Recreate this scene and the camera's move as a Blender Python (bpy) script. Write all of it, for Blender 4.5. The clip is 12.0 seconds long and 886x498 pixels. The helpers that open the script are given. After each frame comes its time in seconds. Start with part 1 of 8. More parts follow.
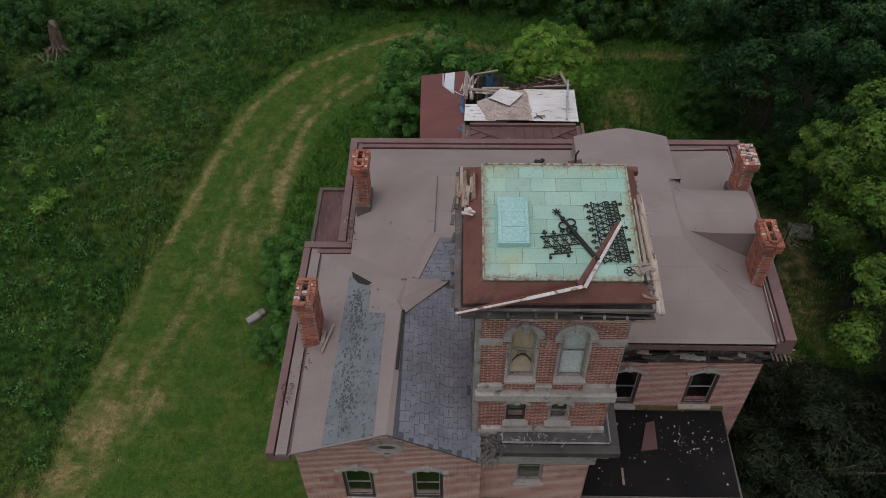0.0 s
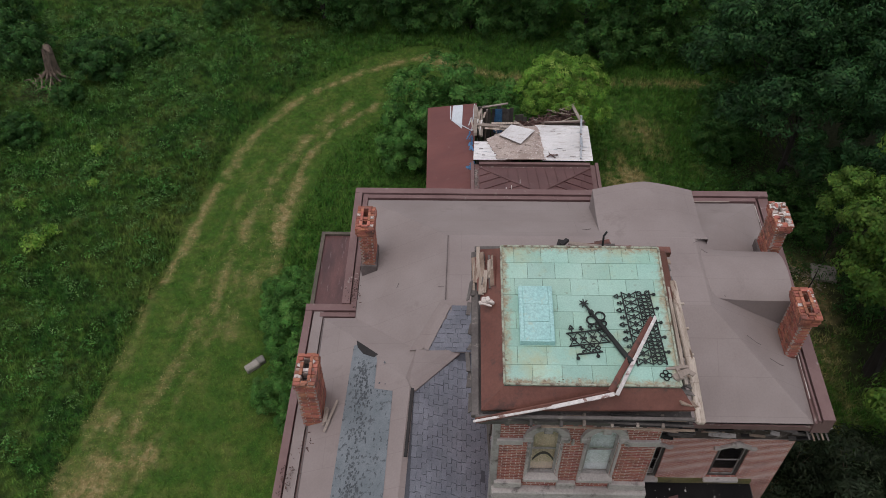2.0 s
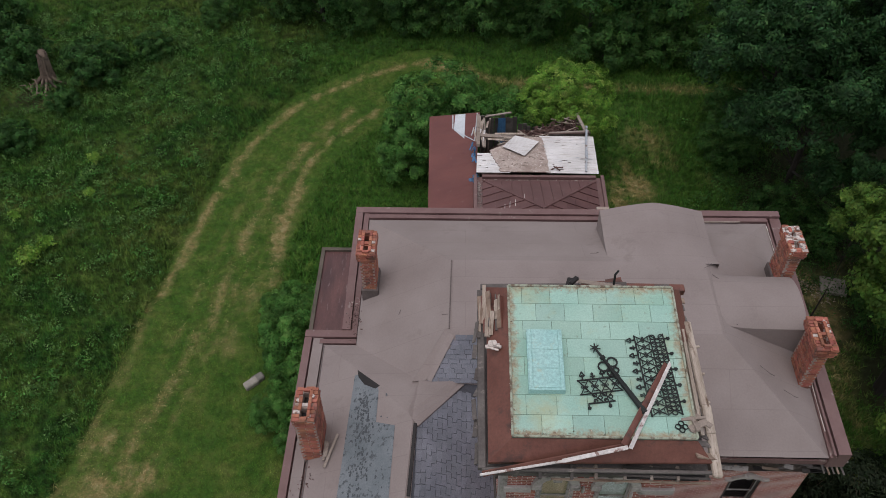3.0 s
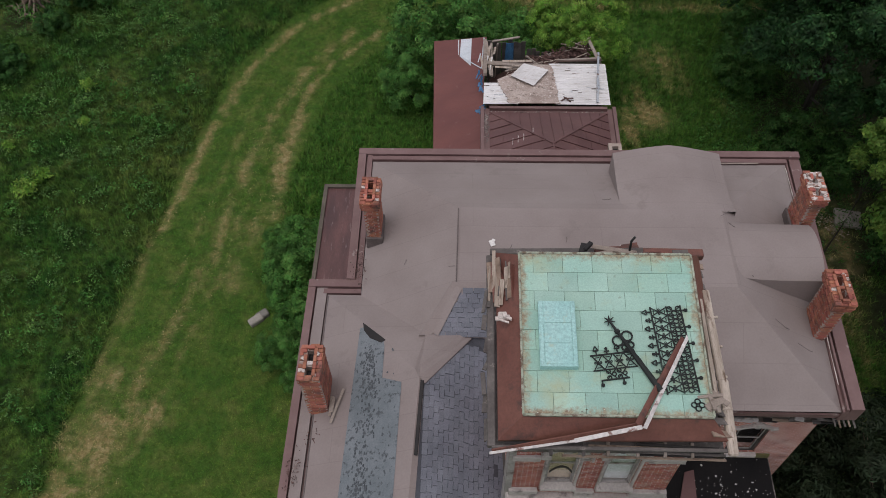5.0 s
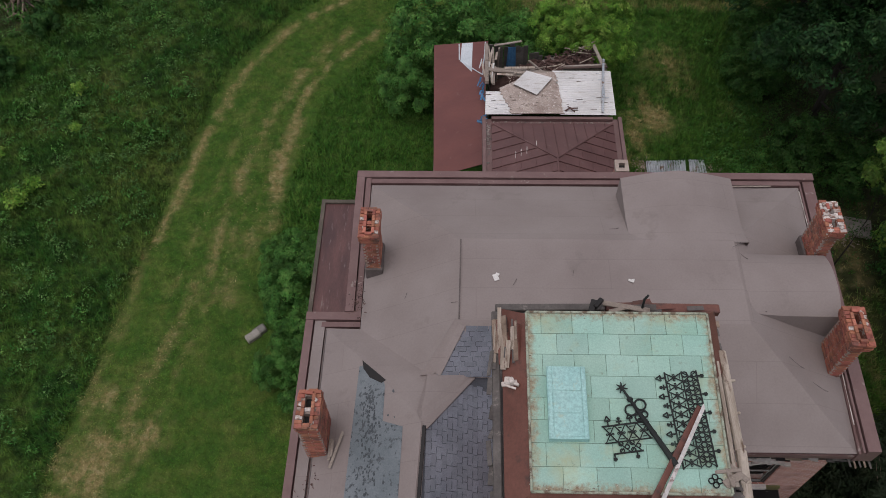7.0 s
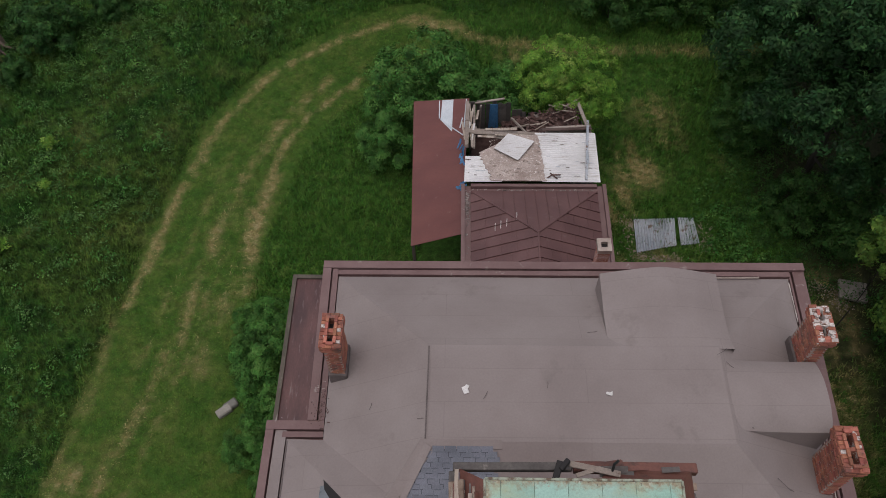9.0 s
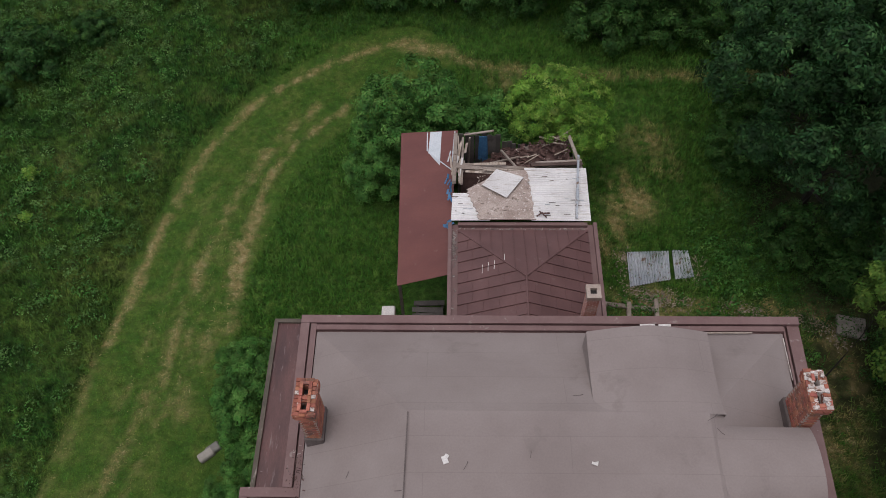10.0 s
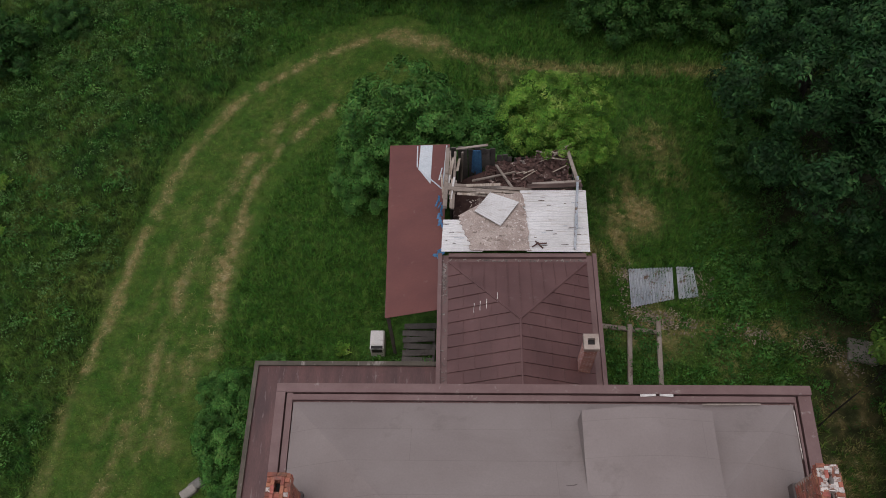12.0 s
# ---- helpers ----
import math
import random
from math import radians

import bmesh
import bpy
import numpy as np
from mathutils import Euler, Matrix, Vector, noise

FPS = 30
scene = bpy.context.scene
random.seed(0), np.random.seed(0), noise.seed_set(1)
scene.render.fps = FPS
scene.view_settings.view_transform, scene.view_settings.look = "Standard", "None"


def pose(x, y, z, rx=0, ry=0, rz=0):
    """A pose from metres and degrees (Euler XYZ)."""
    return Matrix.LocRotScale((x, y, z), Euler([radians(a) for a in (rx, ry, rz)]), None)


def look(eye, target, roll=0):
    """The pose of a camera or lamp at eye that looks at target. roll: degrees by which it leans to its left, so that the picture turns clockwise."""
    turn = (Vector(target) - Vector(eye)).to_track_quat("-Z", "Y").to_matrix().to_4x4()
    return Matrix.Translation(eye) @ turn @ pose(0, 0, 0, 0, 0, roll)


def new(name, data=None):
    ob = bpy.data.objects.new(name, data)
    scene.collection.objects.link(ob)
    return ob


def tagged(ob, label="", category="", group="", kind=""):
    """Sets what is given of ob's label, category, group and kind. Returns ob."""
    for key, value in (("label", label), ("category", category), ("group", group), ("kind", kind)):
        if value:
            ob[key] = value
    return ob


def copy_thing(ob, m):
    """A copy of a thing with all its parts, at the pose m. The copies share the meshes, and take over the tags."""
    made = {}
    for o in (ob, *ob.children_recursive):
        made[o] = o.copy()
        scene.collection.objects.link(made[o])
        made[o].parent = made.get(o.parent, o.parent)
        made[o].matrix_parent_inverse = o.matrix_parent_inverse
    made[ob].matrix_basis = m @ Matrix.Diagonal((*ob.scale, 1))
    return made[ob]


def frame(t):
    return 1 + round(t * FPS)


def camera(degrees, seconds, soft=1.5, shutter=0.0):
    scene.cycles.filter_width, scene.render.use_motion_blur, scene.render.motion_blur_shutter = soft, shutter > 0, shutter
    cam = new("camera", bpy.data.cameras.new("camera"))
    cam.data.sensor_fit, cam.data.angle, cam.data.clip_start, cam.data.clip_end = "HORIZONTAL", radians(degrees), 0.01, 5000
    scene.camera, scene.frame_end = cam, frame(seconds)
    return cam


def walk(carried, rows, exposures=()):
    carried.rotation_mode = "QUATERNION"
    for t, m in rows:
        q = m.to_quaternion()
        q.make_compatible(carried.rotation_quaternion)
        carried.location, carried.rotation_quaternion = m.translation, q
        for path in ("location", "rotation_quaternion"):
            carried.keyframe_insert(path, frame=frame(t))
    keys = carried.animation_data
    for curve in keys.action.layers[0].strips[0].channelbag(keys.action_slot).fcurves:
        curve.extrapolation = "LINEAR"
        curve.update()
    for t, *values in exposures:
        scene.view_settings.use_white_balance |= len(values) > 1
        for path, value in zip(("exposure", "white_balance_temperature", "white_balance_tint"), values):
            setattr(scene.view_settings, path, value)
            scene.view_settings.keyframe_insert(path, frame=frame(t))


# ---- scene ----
cam = camera(57.2, 12.0, soft=0.8)
PATH = [
    (0, (0.269, 0.393, 30.371), (0.229, 1.737, 28.891), -0.8),
    (0.5, (0.21, 1.069, 30.364), (0.17, 2.415, 28.885), -0.7),
    (1, (0.138, 1.683, 30.352), (0.095, 3.03, 28.874), -0.7),
    (1.5, (0.029, 2.31, 30.368), (-0.014, 3.658, 28.891), -0.7),
    (2, (-0.083, 2.948, 30.406), (-0.126, 4.297, 28.929), -0.7),
    (2.5, (-0.154, 3.602, 30.473), (-0.198, 4.948, 28.994), -0.8),
    (2.7, (-0.192, 3.85, 30.498), (-0.235, 5.194, 29.017), -0.7),
    (4.5, (-0.217, 5.284, 30.698), (-0.268, 6.489, 29.102), -1.4),
    (5, (-0.308, 5.609, 30.67), (-0.359, 6.766, 29.039), -1.4),
    (5.5, (-0.367, 5.982, 30.689), (-0.42, 7.095, 29.028), -1.7),
    (6, (-0.423, 6.423, 30.749), (-0.475, 7.531, 29.085), -1.7),
    (6.5, (-0.44, 6.854, 30.798), (-0.491, 7.963, 29.135), -1.7),
    (7, (-0.413, 7.384, 30.881), (-0.462, 8.494, 29.218), -1.6),
    (9, (0.388, 10.411, 31.276), (0.341, 11.529, 29.619), -1.7),
    (9.5, (0.661, 11.321, 31.371), (0.612, 12.441, 29.715), -1.8),
    (10, (0.93, 12.191, 31.446), (0.88, 13.309, 29.789), -2.0),
    (10.5, (1.111, 13.096, 31.447), (1.06, 14.2, 29.78), -2.1),
    (11, (1.224, 14.054, 31.484), (1.169, 15.131, 29.8), -2.3),
    (11.5, (1.289, 15.044, 31.541), (1.235, 16.084, 29.834), -2.5),
    (12, (1.387, 16.024, 31.666), (1.328, 17.021, 29.933), -2.9),
]
walk(cam, [(t, look(eye, target, roll)) for t, eye, target, roll in PATH],
     exposures=((0.0, -0.38, 6500, 17), (0.5, -0.34, 6500, 17), (1.0, -0.04, 6500, 17), (2.5, -0.10, 6500, 17), (5.0, -0.14, 6500, 17), (7.0, -0.22, 6500, 17), (9.0, -0.22, 6500, 17), (9.6, -0.10, 6500, 17), (10.5, 0.00, 6500, 17), (11.0, 0.19, 6500, 17), (11.5, 0.20, 6500, 17), (12.0, -0.26, 6500, 17)))

# ---- world, sun and exposure ----
world = bpy.data.worlds.new("overcast_sky")
scene.world = world
world.use_nodes = True
wn, wl = world.node_tree.nodes, world.node_tree.links
sky = wn.new("ShaderNodeTexSky")
sky.sky_type = "NISHITA"
sky.sun_disc = False
sky.sun_elevation, sky.sun_rotation = radians(80), radians(225)
sky.dust_density = 1.5
grey = wn.new("ShaderNodeHueSaturation")
grey.inputs["Saturation"].default_value = 0.22
wl.new(sky.outputs[0], grey.inputs["Color"])
wl.new(grey.outputs[0], wn["Background"].inputs[0])
wn["Background"].inputs[1].default_value = 0.15
sun = new("sun", bpy.data.lights.new("sun", "SUN"))
sun.data.energy, sun.data.angle, sun.data.color = 1.05, radians(45), (1.0, 0.96, 0.9)
sun.matrix_world = look((-6, 2, 48), (0, 8, 0))


# ---- materials ----
def material(name):
    m = bpy.data.materials.new(name)
    m.use_nodes = True
    return m, m.node_tree.nodes, m.node_tree.links, m.node_tree.nodes["Principled BSDF"]


def ramp(n, l, fac, stops):
    r = n.new("ShaderNodeValToRGB")
    while len(r.color_ramp.elements) < len(stops):
        r.color_ramp.elements.new(0.5)
    for e, (p, c) in zip(r.color_ramp.elements, stops):
        e.position, e.color = p, (*c, 1) if len(c) == 3 else c
    l.new(fac, r.inputs[0])
    return r.outputs[0]


def value_ramp(n, l, fac, lo, hi):
    r = n.new("ShaderNodeMapRange")
    r.inputs[1].default_value, r.inputs[2].default_value = lo, hi
    l.new(fac, r.inputs[0])
    return r.outputs[0]


def mixed(n, l, fac, a, b, blend="MIX"):
    x = n.new("ShaderNodeMix")
    x.data_type, x.blend_type = "RGBA", blend
    for sock, v in ((x.inputs[0], fac), (x.inputs[6], a), (x.inputs[7], b)):
        if isinstance(v, (int, float)):
            sock.default_value = v
        elif isinstance(v, tuple):
            sock.default_value = (*v, 1)
        else:
            l.new(v, sock)
    return x.outputs[2]


def noise_at(n, l, scale, detail=4, rough=0.6, stretch=None, vector=None):
    t = n.new("ShaderNodeTexNoise")
    t.inputs["Scale"].default_value, t.inputs["Detail"].default_value, t.inputs["Roughness"].default_value = scale, detail, rough
    if vector is None:
        vector = n.new("ShaderNodeNewGeometry").outputs["Position"]
    if stretch:
        mp = n.new("ShaderNodeMapping")
        mp.inputs["Scale"].default_value = stretch
        l.new(vector, mp.inputs[0])
        vector = mp.outputs[0]
    l.new(vector, t.inputs["Vector"])
    return t.outputs[0]


def jitter(n, l, colour, source, amount, hue=0.0):
    """Varies a colour from piece to piece."""
    if source == "object":
        out = n.new("ShaderNodeObjectInfo").outputs["Random"]
    else:
        out = n.new("ShaderNodeNewGeometry").outputs["Random Per Island"]
    h = n.new("ShaderNodeHueSaturation")
    mr = n.new("ShaderNodeMapRange")
    mr.inputs[3].default_value, mr.inputs[4].default_value = 1 - amount, 1 + amount
    l.new(out, mr.inputs[0])
    l.new(mr.outputs[0], h.inputs["Value"])
    if hue:
        mh = n.new("ShaderNodeMapRange")
        mh.inputs[3].default_value, mh.inputs[4].default_value = 0.5 - hue, 0.5 + hue
        mm = n.new("ShaderNodeMath")
        mm.operation = "MULTIPLY"
        mm.inputs[1].default_value = 7.31
        fr = n.new("ShaderNodeMath")
        fr.operation = "FRACT"
        l.new(out, mm.inputs[0])
        l.new(mm.outputs[0], fr.inputs[0])
        l.new(fr.outputs[0], mh.inputs[0])
        l.new(mh.outputs[0], h.inputs["Hue"])
    l.new(colour, h.inputs["Color"])
    return h.outputs[0]


def bumped(n, l, bsdf, height, strength, distance=0.02):
    b = n.new("ShaderNodeBump")
    b.inputs["Strength"].default_value, b.inputs["Distance"].default_value = strength, distance
    l.new(height, b.inputs["Height"])
    l.new(b.outputs[0], bsdf.inputs["Normal"])


def surface(name, base, other, stain=None, big=0.8, fine=12.0, rough=0.75, metal=0.0, bump=0.3, stretch=None,
            stain_at=(0.55, 0.7), stain_scale=2.5, stain_stretch=None, vary="", amount=0.15, hue=0.0, grain=0.25, flecks=None, fleck_at=(0.66, 0.70), fleck_scale=14):
    """A weathered surface: a slow drift between two colours, fine grain, and stains with edges of their own."""
    m, n, l, b = material(name)
    slow = noise_at(n, l, big, 3, 0.55, stretch)
    quick = noise_at(n, l, fine, 6, 0.7, stretch)
    col = ramp(n, l, slow, [(0.32, base), (0.68, other)])
    g = n.new("ShaderNodeHueSaturation")
    mr = n.new("ShaderNodeMapRange")
    mr.inputs[1].default_value, mr.inputs[2].default_value = 0.25, 0.75
    mr.inputs[3].default_value, mr.inputs[4].default_value = 1 - grain, 1 + grain
    l.new(quick, mr.inputs[0])
    l.new(mr.outputs[0], g.inputs["Value"])
    l.new(col, g.inputs["Color"])
    col = g.outputs[0]
    if stain:
        s = noise_at(n, l, stain_scale, 7, 0.65, stain_stretch)
        col = mixed(n, l, value_ramp(n, l, s, *stain_at), col, stain)
    if flecks:
        col = mixed(n, l, value_ramp(n, l, noise_at(n, l, fleck_scale, 5, 0.7), *fleck_at), col, flecks)
    if vary:
        col = jitter(n, l, col, vary, amount, hue)
    l.new(col, b.inputs["Base Color"])
    b.inputs["Metallic"].default_value = metal
    rr = n.new("ShaderNodeMapRange")
    rr.inputs[3].default_value, rr.inputs[4].default_value = max(0.05, rough - 0.15), min(1, rough + 0.15)
    l.new(quick, rr.inputs[0])
    l.new(rr.outputs[0], b.inputs["Roughness"])
    bumped(n, l, b, quick, bump)
    return m


def brickwork(name, red, red2, mortar, stain):
    """Courses of brick on an upright wall, with recessed joints."""
    m, n, l, b = material(name)
    sep = n.new("ShaderNodeSeparateXYZ")
    l.new(n.new("ShaderNodeNewGeometry").outputs["Position"], sep.inputs[0])
    add = n.new("ShaderNodeMath")
    l.new(sep.outputs[0], add.inputs[0])
    l.new(sep.outputs[1], add.inputs[1])
    uv = n.new("ShaderNodeCombineXYZ")
    l.new(add.outputs[0], uv.inputs[0])
    l.new(sep.outputs[2], uv.inputs[1])
    t = n.new("ShaderNodeTexBrick")
    t.inputs["Scale"].default_value = 1.0
    t.inputs["Brick Width"].default_value, t.inputs["Row Height"].default_value = 0.215, 0.074
    t.inputs["Mortar Size"].default_value, t.inputs["Mortar Smooth"].default_value = 0.0095, 0.3
    t.inputs["Color1"].default_value, t.inputs["Color2"].default_value = (*red, 1), (*red2, 1)
    t.inputs["Mortar"].default_value = (*mortar, 1)
    l.new(uv.outputs[0], t.inputs["Vector"])
    col = mixed(n, l, value_ramp(n, l, noise_at(n, l, 1.6, 6, 0.65), 0.52, 0.75), t.outputs["Color"], stain)
    g = n.new("ShaderNodeHueSaturation")
    mr = n.new("ShaderNodeMapRange")
    mr.inputs[3].default_value, mr.inputs[4].default_value = 0.65, 1.35
    l.new(noise_at(n, l, 9, 5, 0.7), mr.inputs[0])
    l.new(mr.outputs[0], g.inputs["Value"])
    l.new(col, g.inputs["Color"])
    l.new(g.outputs[0], b.inputs["Base Color"])
    b.inputs["Roughness"].default_value = 0.9
    inv = n.new("ShaderNodeMath")
    inv.operation = "SUBTRACT"
    inv.inputs[0].default_value = 1.0
    l.new(t.outputs["Fac"], inv.inputs[1])
    bumped(n, l, b, inv.outputs[0], 0.6, 0.012)
    return m


def tufted(n, l, colour, scale, lo, hi):
    """Lightens and darkens a colour tuft by tuft."""
    h = n.new("ShaderNodeHueSaturation")
    mr = n.new("ShaderNodeMapRange")
    mr.inputs[1].default_value, mr.inputs[2].default_value = 0.32, 0.68
    mr.inputs[3].default_value, mr.inputs[4].default_value = lo, hi
    l.new(noise_at(n, l, scale, 2, 0.5), mr.inputs[0])
    l.new(mr.outputs[0], h.inputs["Value"])
    l.new(colour, h.inputs["Color"])
    return h.outputs[0]


def leaves(name, dark, light, tip):
    """Foliage: matt leaves that let some light through, each a little different."""
    m, n, l, b = material(name)
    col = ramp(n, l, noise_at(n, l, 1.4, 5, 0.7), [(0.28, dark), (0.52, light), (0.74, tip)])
    # tuft-sized noise puts some of the clumps' shading into the leaf colour
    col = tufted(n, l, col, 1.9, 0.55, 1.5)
    col = jitter(n, l, col, "island", 0.22, 0.02)
    l.new(col, b.inputs["Base Color"])
    b.inputs["Roughness"].default_value = 0.6
    b.inputs["Specular IOR Level"].default_value = 0.18
    tr = n.new("ShaderNodeBsdfTranslucent")
    l.new(col, tr.inputs["Color"])
    mx = n.new("ShaderNodeMixShader")
    mx.inputs[0].default_value = 0.22
    l.new(b.outputs[0], mx.inputs[1])
    l.new(tr.outputs[0], mx.inputs[2])
    l.new(mx.outputs[0], n["Material Output"].inputs[0])
    return m


def meadow(name, blades):
    """Grass: the lush, the mown and the dry, told apart by where the mower goes."""
    m, n, l, b = material(name)
    at = n.new("ShaderNodeAttribute")
    at.attribute_name = "dry"
    am = n.new("ShaderNodeAttribute")
    am.attribute_name = "mown"
    lush = ramp(n, l, noise_at(n, l, 0.45, 6, 0.68), [(0.28, (0.017, 0.064, 0.011)), (0.44, (0.036, 0.112, 0.016)), (0.55, (0.065, 0.144, 0.022)), (0.68, (0.128, 0.180, 0.046))])
    lush = mixed(n, l, value_ramp(n, l, noise_at(n, l, 0.11, 4, 0.6), 0.46, 0.66), lush, mixed(n, l, 0.5, lush, (0.13, 0.175, 0.035)))
    cut = ramp(n, l, noise_at(n, l, 0.9, 7, 0.72), [(0.3, (0.045, 0.132, 0.016)), (0.46, (0.073, 0.160, 0.021)), (0.56, (0.106, 0.180, 0.030)), (0.7, (0.160, 0.203, 0.050))])
    hay = ramp(n, l, noise_at(n, l, 3.0, 6, 0.7), [(0.3, (0.20, 0.165, 0.055)), (0.52, (0.38, 0.31, 0.13)), (0.72, (0.55, 0.46, 0.25))])
    lush = tufted(n, l, lush, 2.3, 0.45, 1.32)
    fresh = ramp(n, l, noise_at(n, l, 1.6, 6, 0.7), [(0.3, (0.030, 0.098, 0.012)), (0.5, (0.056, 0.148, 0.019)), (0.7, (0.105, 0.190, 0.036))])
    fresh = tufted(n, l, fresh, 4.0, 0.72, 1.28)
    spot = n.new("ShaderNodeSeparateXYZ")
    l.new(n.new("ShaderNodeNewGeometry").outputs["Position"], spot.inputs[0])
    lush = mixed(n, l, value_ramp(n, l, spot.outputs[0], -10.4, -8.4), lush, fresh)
    cut = tufted(n, l, cut, 3.5, 0.82, 1.18)
    col = mixed(n, l, am.outputs["Fac"], lush, cut)
    ragged = n.new("ShaderNodeMath")
    ragged.operation = "MULTIPLY"
    ragged.use_clamp = True
    rg = n.new("ShaderNodeMapRange")
    rg.inputs[1].default_value, rg.inputs[2].default_value, rg.inputs[3].default_value, rg.inputs[4].default_value = 0.34, 0.58, 0.2, 1.4
    l.new(noise_at(n, l, 3.4, 6, 0.75), rg.inputs[0])
    l.new(at.outputs["Fac"], ragged.inputs[0])
    l.new(rg.outputs[0], ragged.inputs[1])
    col = mixed(n, l, ragged.outputs[0], col, hay)
    if blades:
        col = jitter(n, l, col, "island", 0.3, 0.02)
    else:
        al = n.new("ShaderNodeAttribute")
        al.attribute_name = "litter"
        soil = ramp(n, l, noise_at(n, l, 4.0, 6, 0.7), [(0.3, (0.022, 0.019, 0.011)), (0.55, (0.050, 0.040, 0.023)), (0.72, (0.100, 0.075, 0.044))])
        keep = n.new("ShaderNodeMath")
        keep.operation = "MULTIPLY_ADD"
        keep.inputs[1].default_value, keep.inputs[2].default_value = -0.8, 1.0
        l.new(at.outputs["Fac"], keep.inputs[0])
        both = n.new("ShaderNodeMath")
        both.operation = "MULTIPLY"
        l.new(keep.outputs[0], both.inputs[0])
        l.new(al.outputs["Fac"], both.inputs[1])
        col = mixed(n, l, both.outputs[0], col, soil)
        g = n.new("ShaderNodeHueSaturation")
        mr = n.new("ShaderNodeMapRange")
        mr.inputs[3].default_value, mr.inputs[4].default_value = 0.15, 1.2
        l.new(noise_at(n, l, 14, 7, 0.75), mr.inputs[0])
        l.new(mr.outputs[0], g.inputs["Value"])
        l.new(col, g.inputs["Color"])
        col = g.outputs[0]
        bumped(n, l, b, noise_at(n, l, 25, 6, 0.75), 0.8, 0.06)
    l.new(col, b.inputs["Base Color"])
    b.inputs["Roughness"].default_value = 0.8
    b.inputs["Specular IOR Level"].default_value = 0.2
    return m


MEMBRANE = surface("roll_roofing", (0.235, 0.196, 0.184), (0.285, 0.243, 0.229), (0.165, 0.136, 0.127), 0.5, 18, 0.8, 0, 0.25,
                   stain_at=(0.6, 0.85), stain_scale=0.9, grain=0.09)
def add_laps(m, wide, long, strength):
    """Faint lapped joints between the rolls of a roofing sheet."""
    n, l = m.node_tree.nodes, m.node_tree.links
    b = n["Principled BSDF"]
    old = b.inputs["Base Color"].links[0].from_socket
    t = n.new("ShaderNodeTexBrick")
    t.inputs["Scale"].default_value = 1.0
    t.inputs["Brick Width"].default_value, t.inputs["Row Height"].default_value = long, wide
    t.inputs["Mortar Size"].default_value, t.inputs["Mortar Smooth"].default_value = 0.012, 0.5
    t.inputs["Color1"].default_value, t.inputs["Color2"].default_value, t.inputs["Mortar"].default_value = (1, 1, 1, 1), (0.955, 0.955, 0.96, 1), (0.80, 0.79, 0.79, 1)
    warp = n.new("ShaderNodeVectorMath")
    wob = n.new("ShaderNodeTexNoise")
    wob.inputs["Scale"].default_value = 0.6
    sc = n.new("ShaderNodeVectorMath")
    sc.operation = "SCALE"
    sc.inputs["Scale"].default_value = 0.09
    l.new(wob.outputs["Color"], sc.inputs[0])
    l.new(n.new("ShaderNodeNewGeometry").outputs["Position"], warp.inputs[0])
    l.new(sc.outputs[0], warp.inputs[1])
    l.new(warp.outputs[0], t.inputs["Vector"])
    l.new(mixed(n, l, strength, old, t.outputs["Color"], "MULTIPLY"), b.inputs["Base Color"])


add_laps(MEMBRANE, 0.94, 7.3, 0.55)
GUTTER = surface("painted_gutter_metal", (0.155, 0.088, 0.083), (0.20, 0.125, 0.118), (0.30, 0.25, 0.23), 1.2, 14, 0.6, 0, 0.2, stain_at=(0.62, 0.7), grain=0.12)
RED_METAL = surface("red_roof_paint", (0.135, 0.046, 0.041), (0.175, 0.062, 0.052), (0.23, 0.13, 0.11), 0.8, 16, 0.55, 0, 0.2, stain_at=(0.62, 0.8), grain=0.14, stretch=(0.5, 1, 1))
DARK_METAL = surface("oxide_seamed_metal", (0.105, 0.050, 0.048), (0.145, 0.072, 0.068), (0.19, 0.13, 0.12), 0.9, 14, 0.55, 0, 0.2, stain_at=(0.62, 0.8), grain=0.12)
LOW_METAL = surface("worn_low_roof_metal", (0.070, 0.034, 0.034), (0.135, 0.062, 0.056), (0.20, 0.15, 0.14), 0.9, 14, 0.5, 0, 0.2, stretch=(2.5, 0.6, 1), stain_at=(0.60, 0.72), stain_stretch=(3, 0.5, 1), grain=0.25, flecks=(0.42, 0.37, 0.35), fleck_at=(0.70, 0.73), fleck_scale=6)
TOWER_RED = surface("rusted_cornice_metal", (0.125, 0.046, 0.034), (0.185, 0.076, 0.056), (0.075, 0.042, 0.036), 1.4, 16, 0.65, 0, 0.3, stain_at=(0.56, 0.7))
SLATE = surface("grey_shingle", (0.138, 0.149, 0.178), (0.205, 0.218, 0.252), None, 1.0, 30, 0.85, 0, 0.35, vary="object", amount=0.10, hue=0.008)
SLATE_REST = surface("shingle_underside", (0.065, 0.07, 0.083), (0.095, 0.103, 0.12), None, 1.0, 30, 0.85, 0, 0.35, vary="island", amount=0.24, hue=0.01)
FELT = surface("bared_blue_grey_underlay", (0.13, 0.155, 0.168), (0.195, 0.22, 0.236), (0.075, 0.086, 0.094), 1.2, 22, 0.85, 0, 0.3, stain_at=(0.55, 0.64), stain_scale=7.0, grain=0.2)
TAR = surface("black_tar_roofing", (0.010, 0.0098, 0.0105), (0.018, 0.017, 0.017), (0.045, 0.042, 0.038), 0.7, 16, 0.85, 0, 0.4, stain_at=(0.65, 0.8))
TAR.node_tree.nodes["Principled BSDF"].inputs["Specular IOR Level"].default_value = 0.12
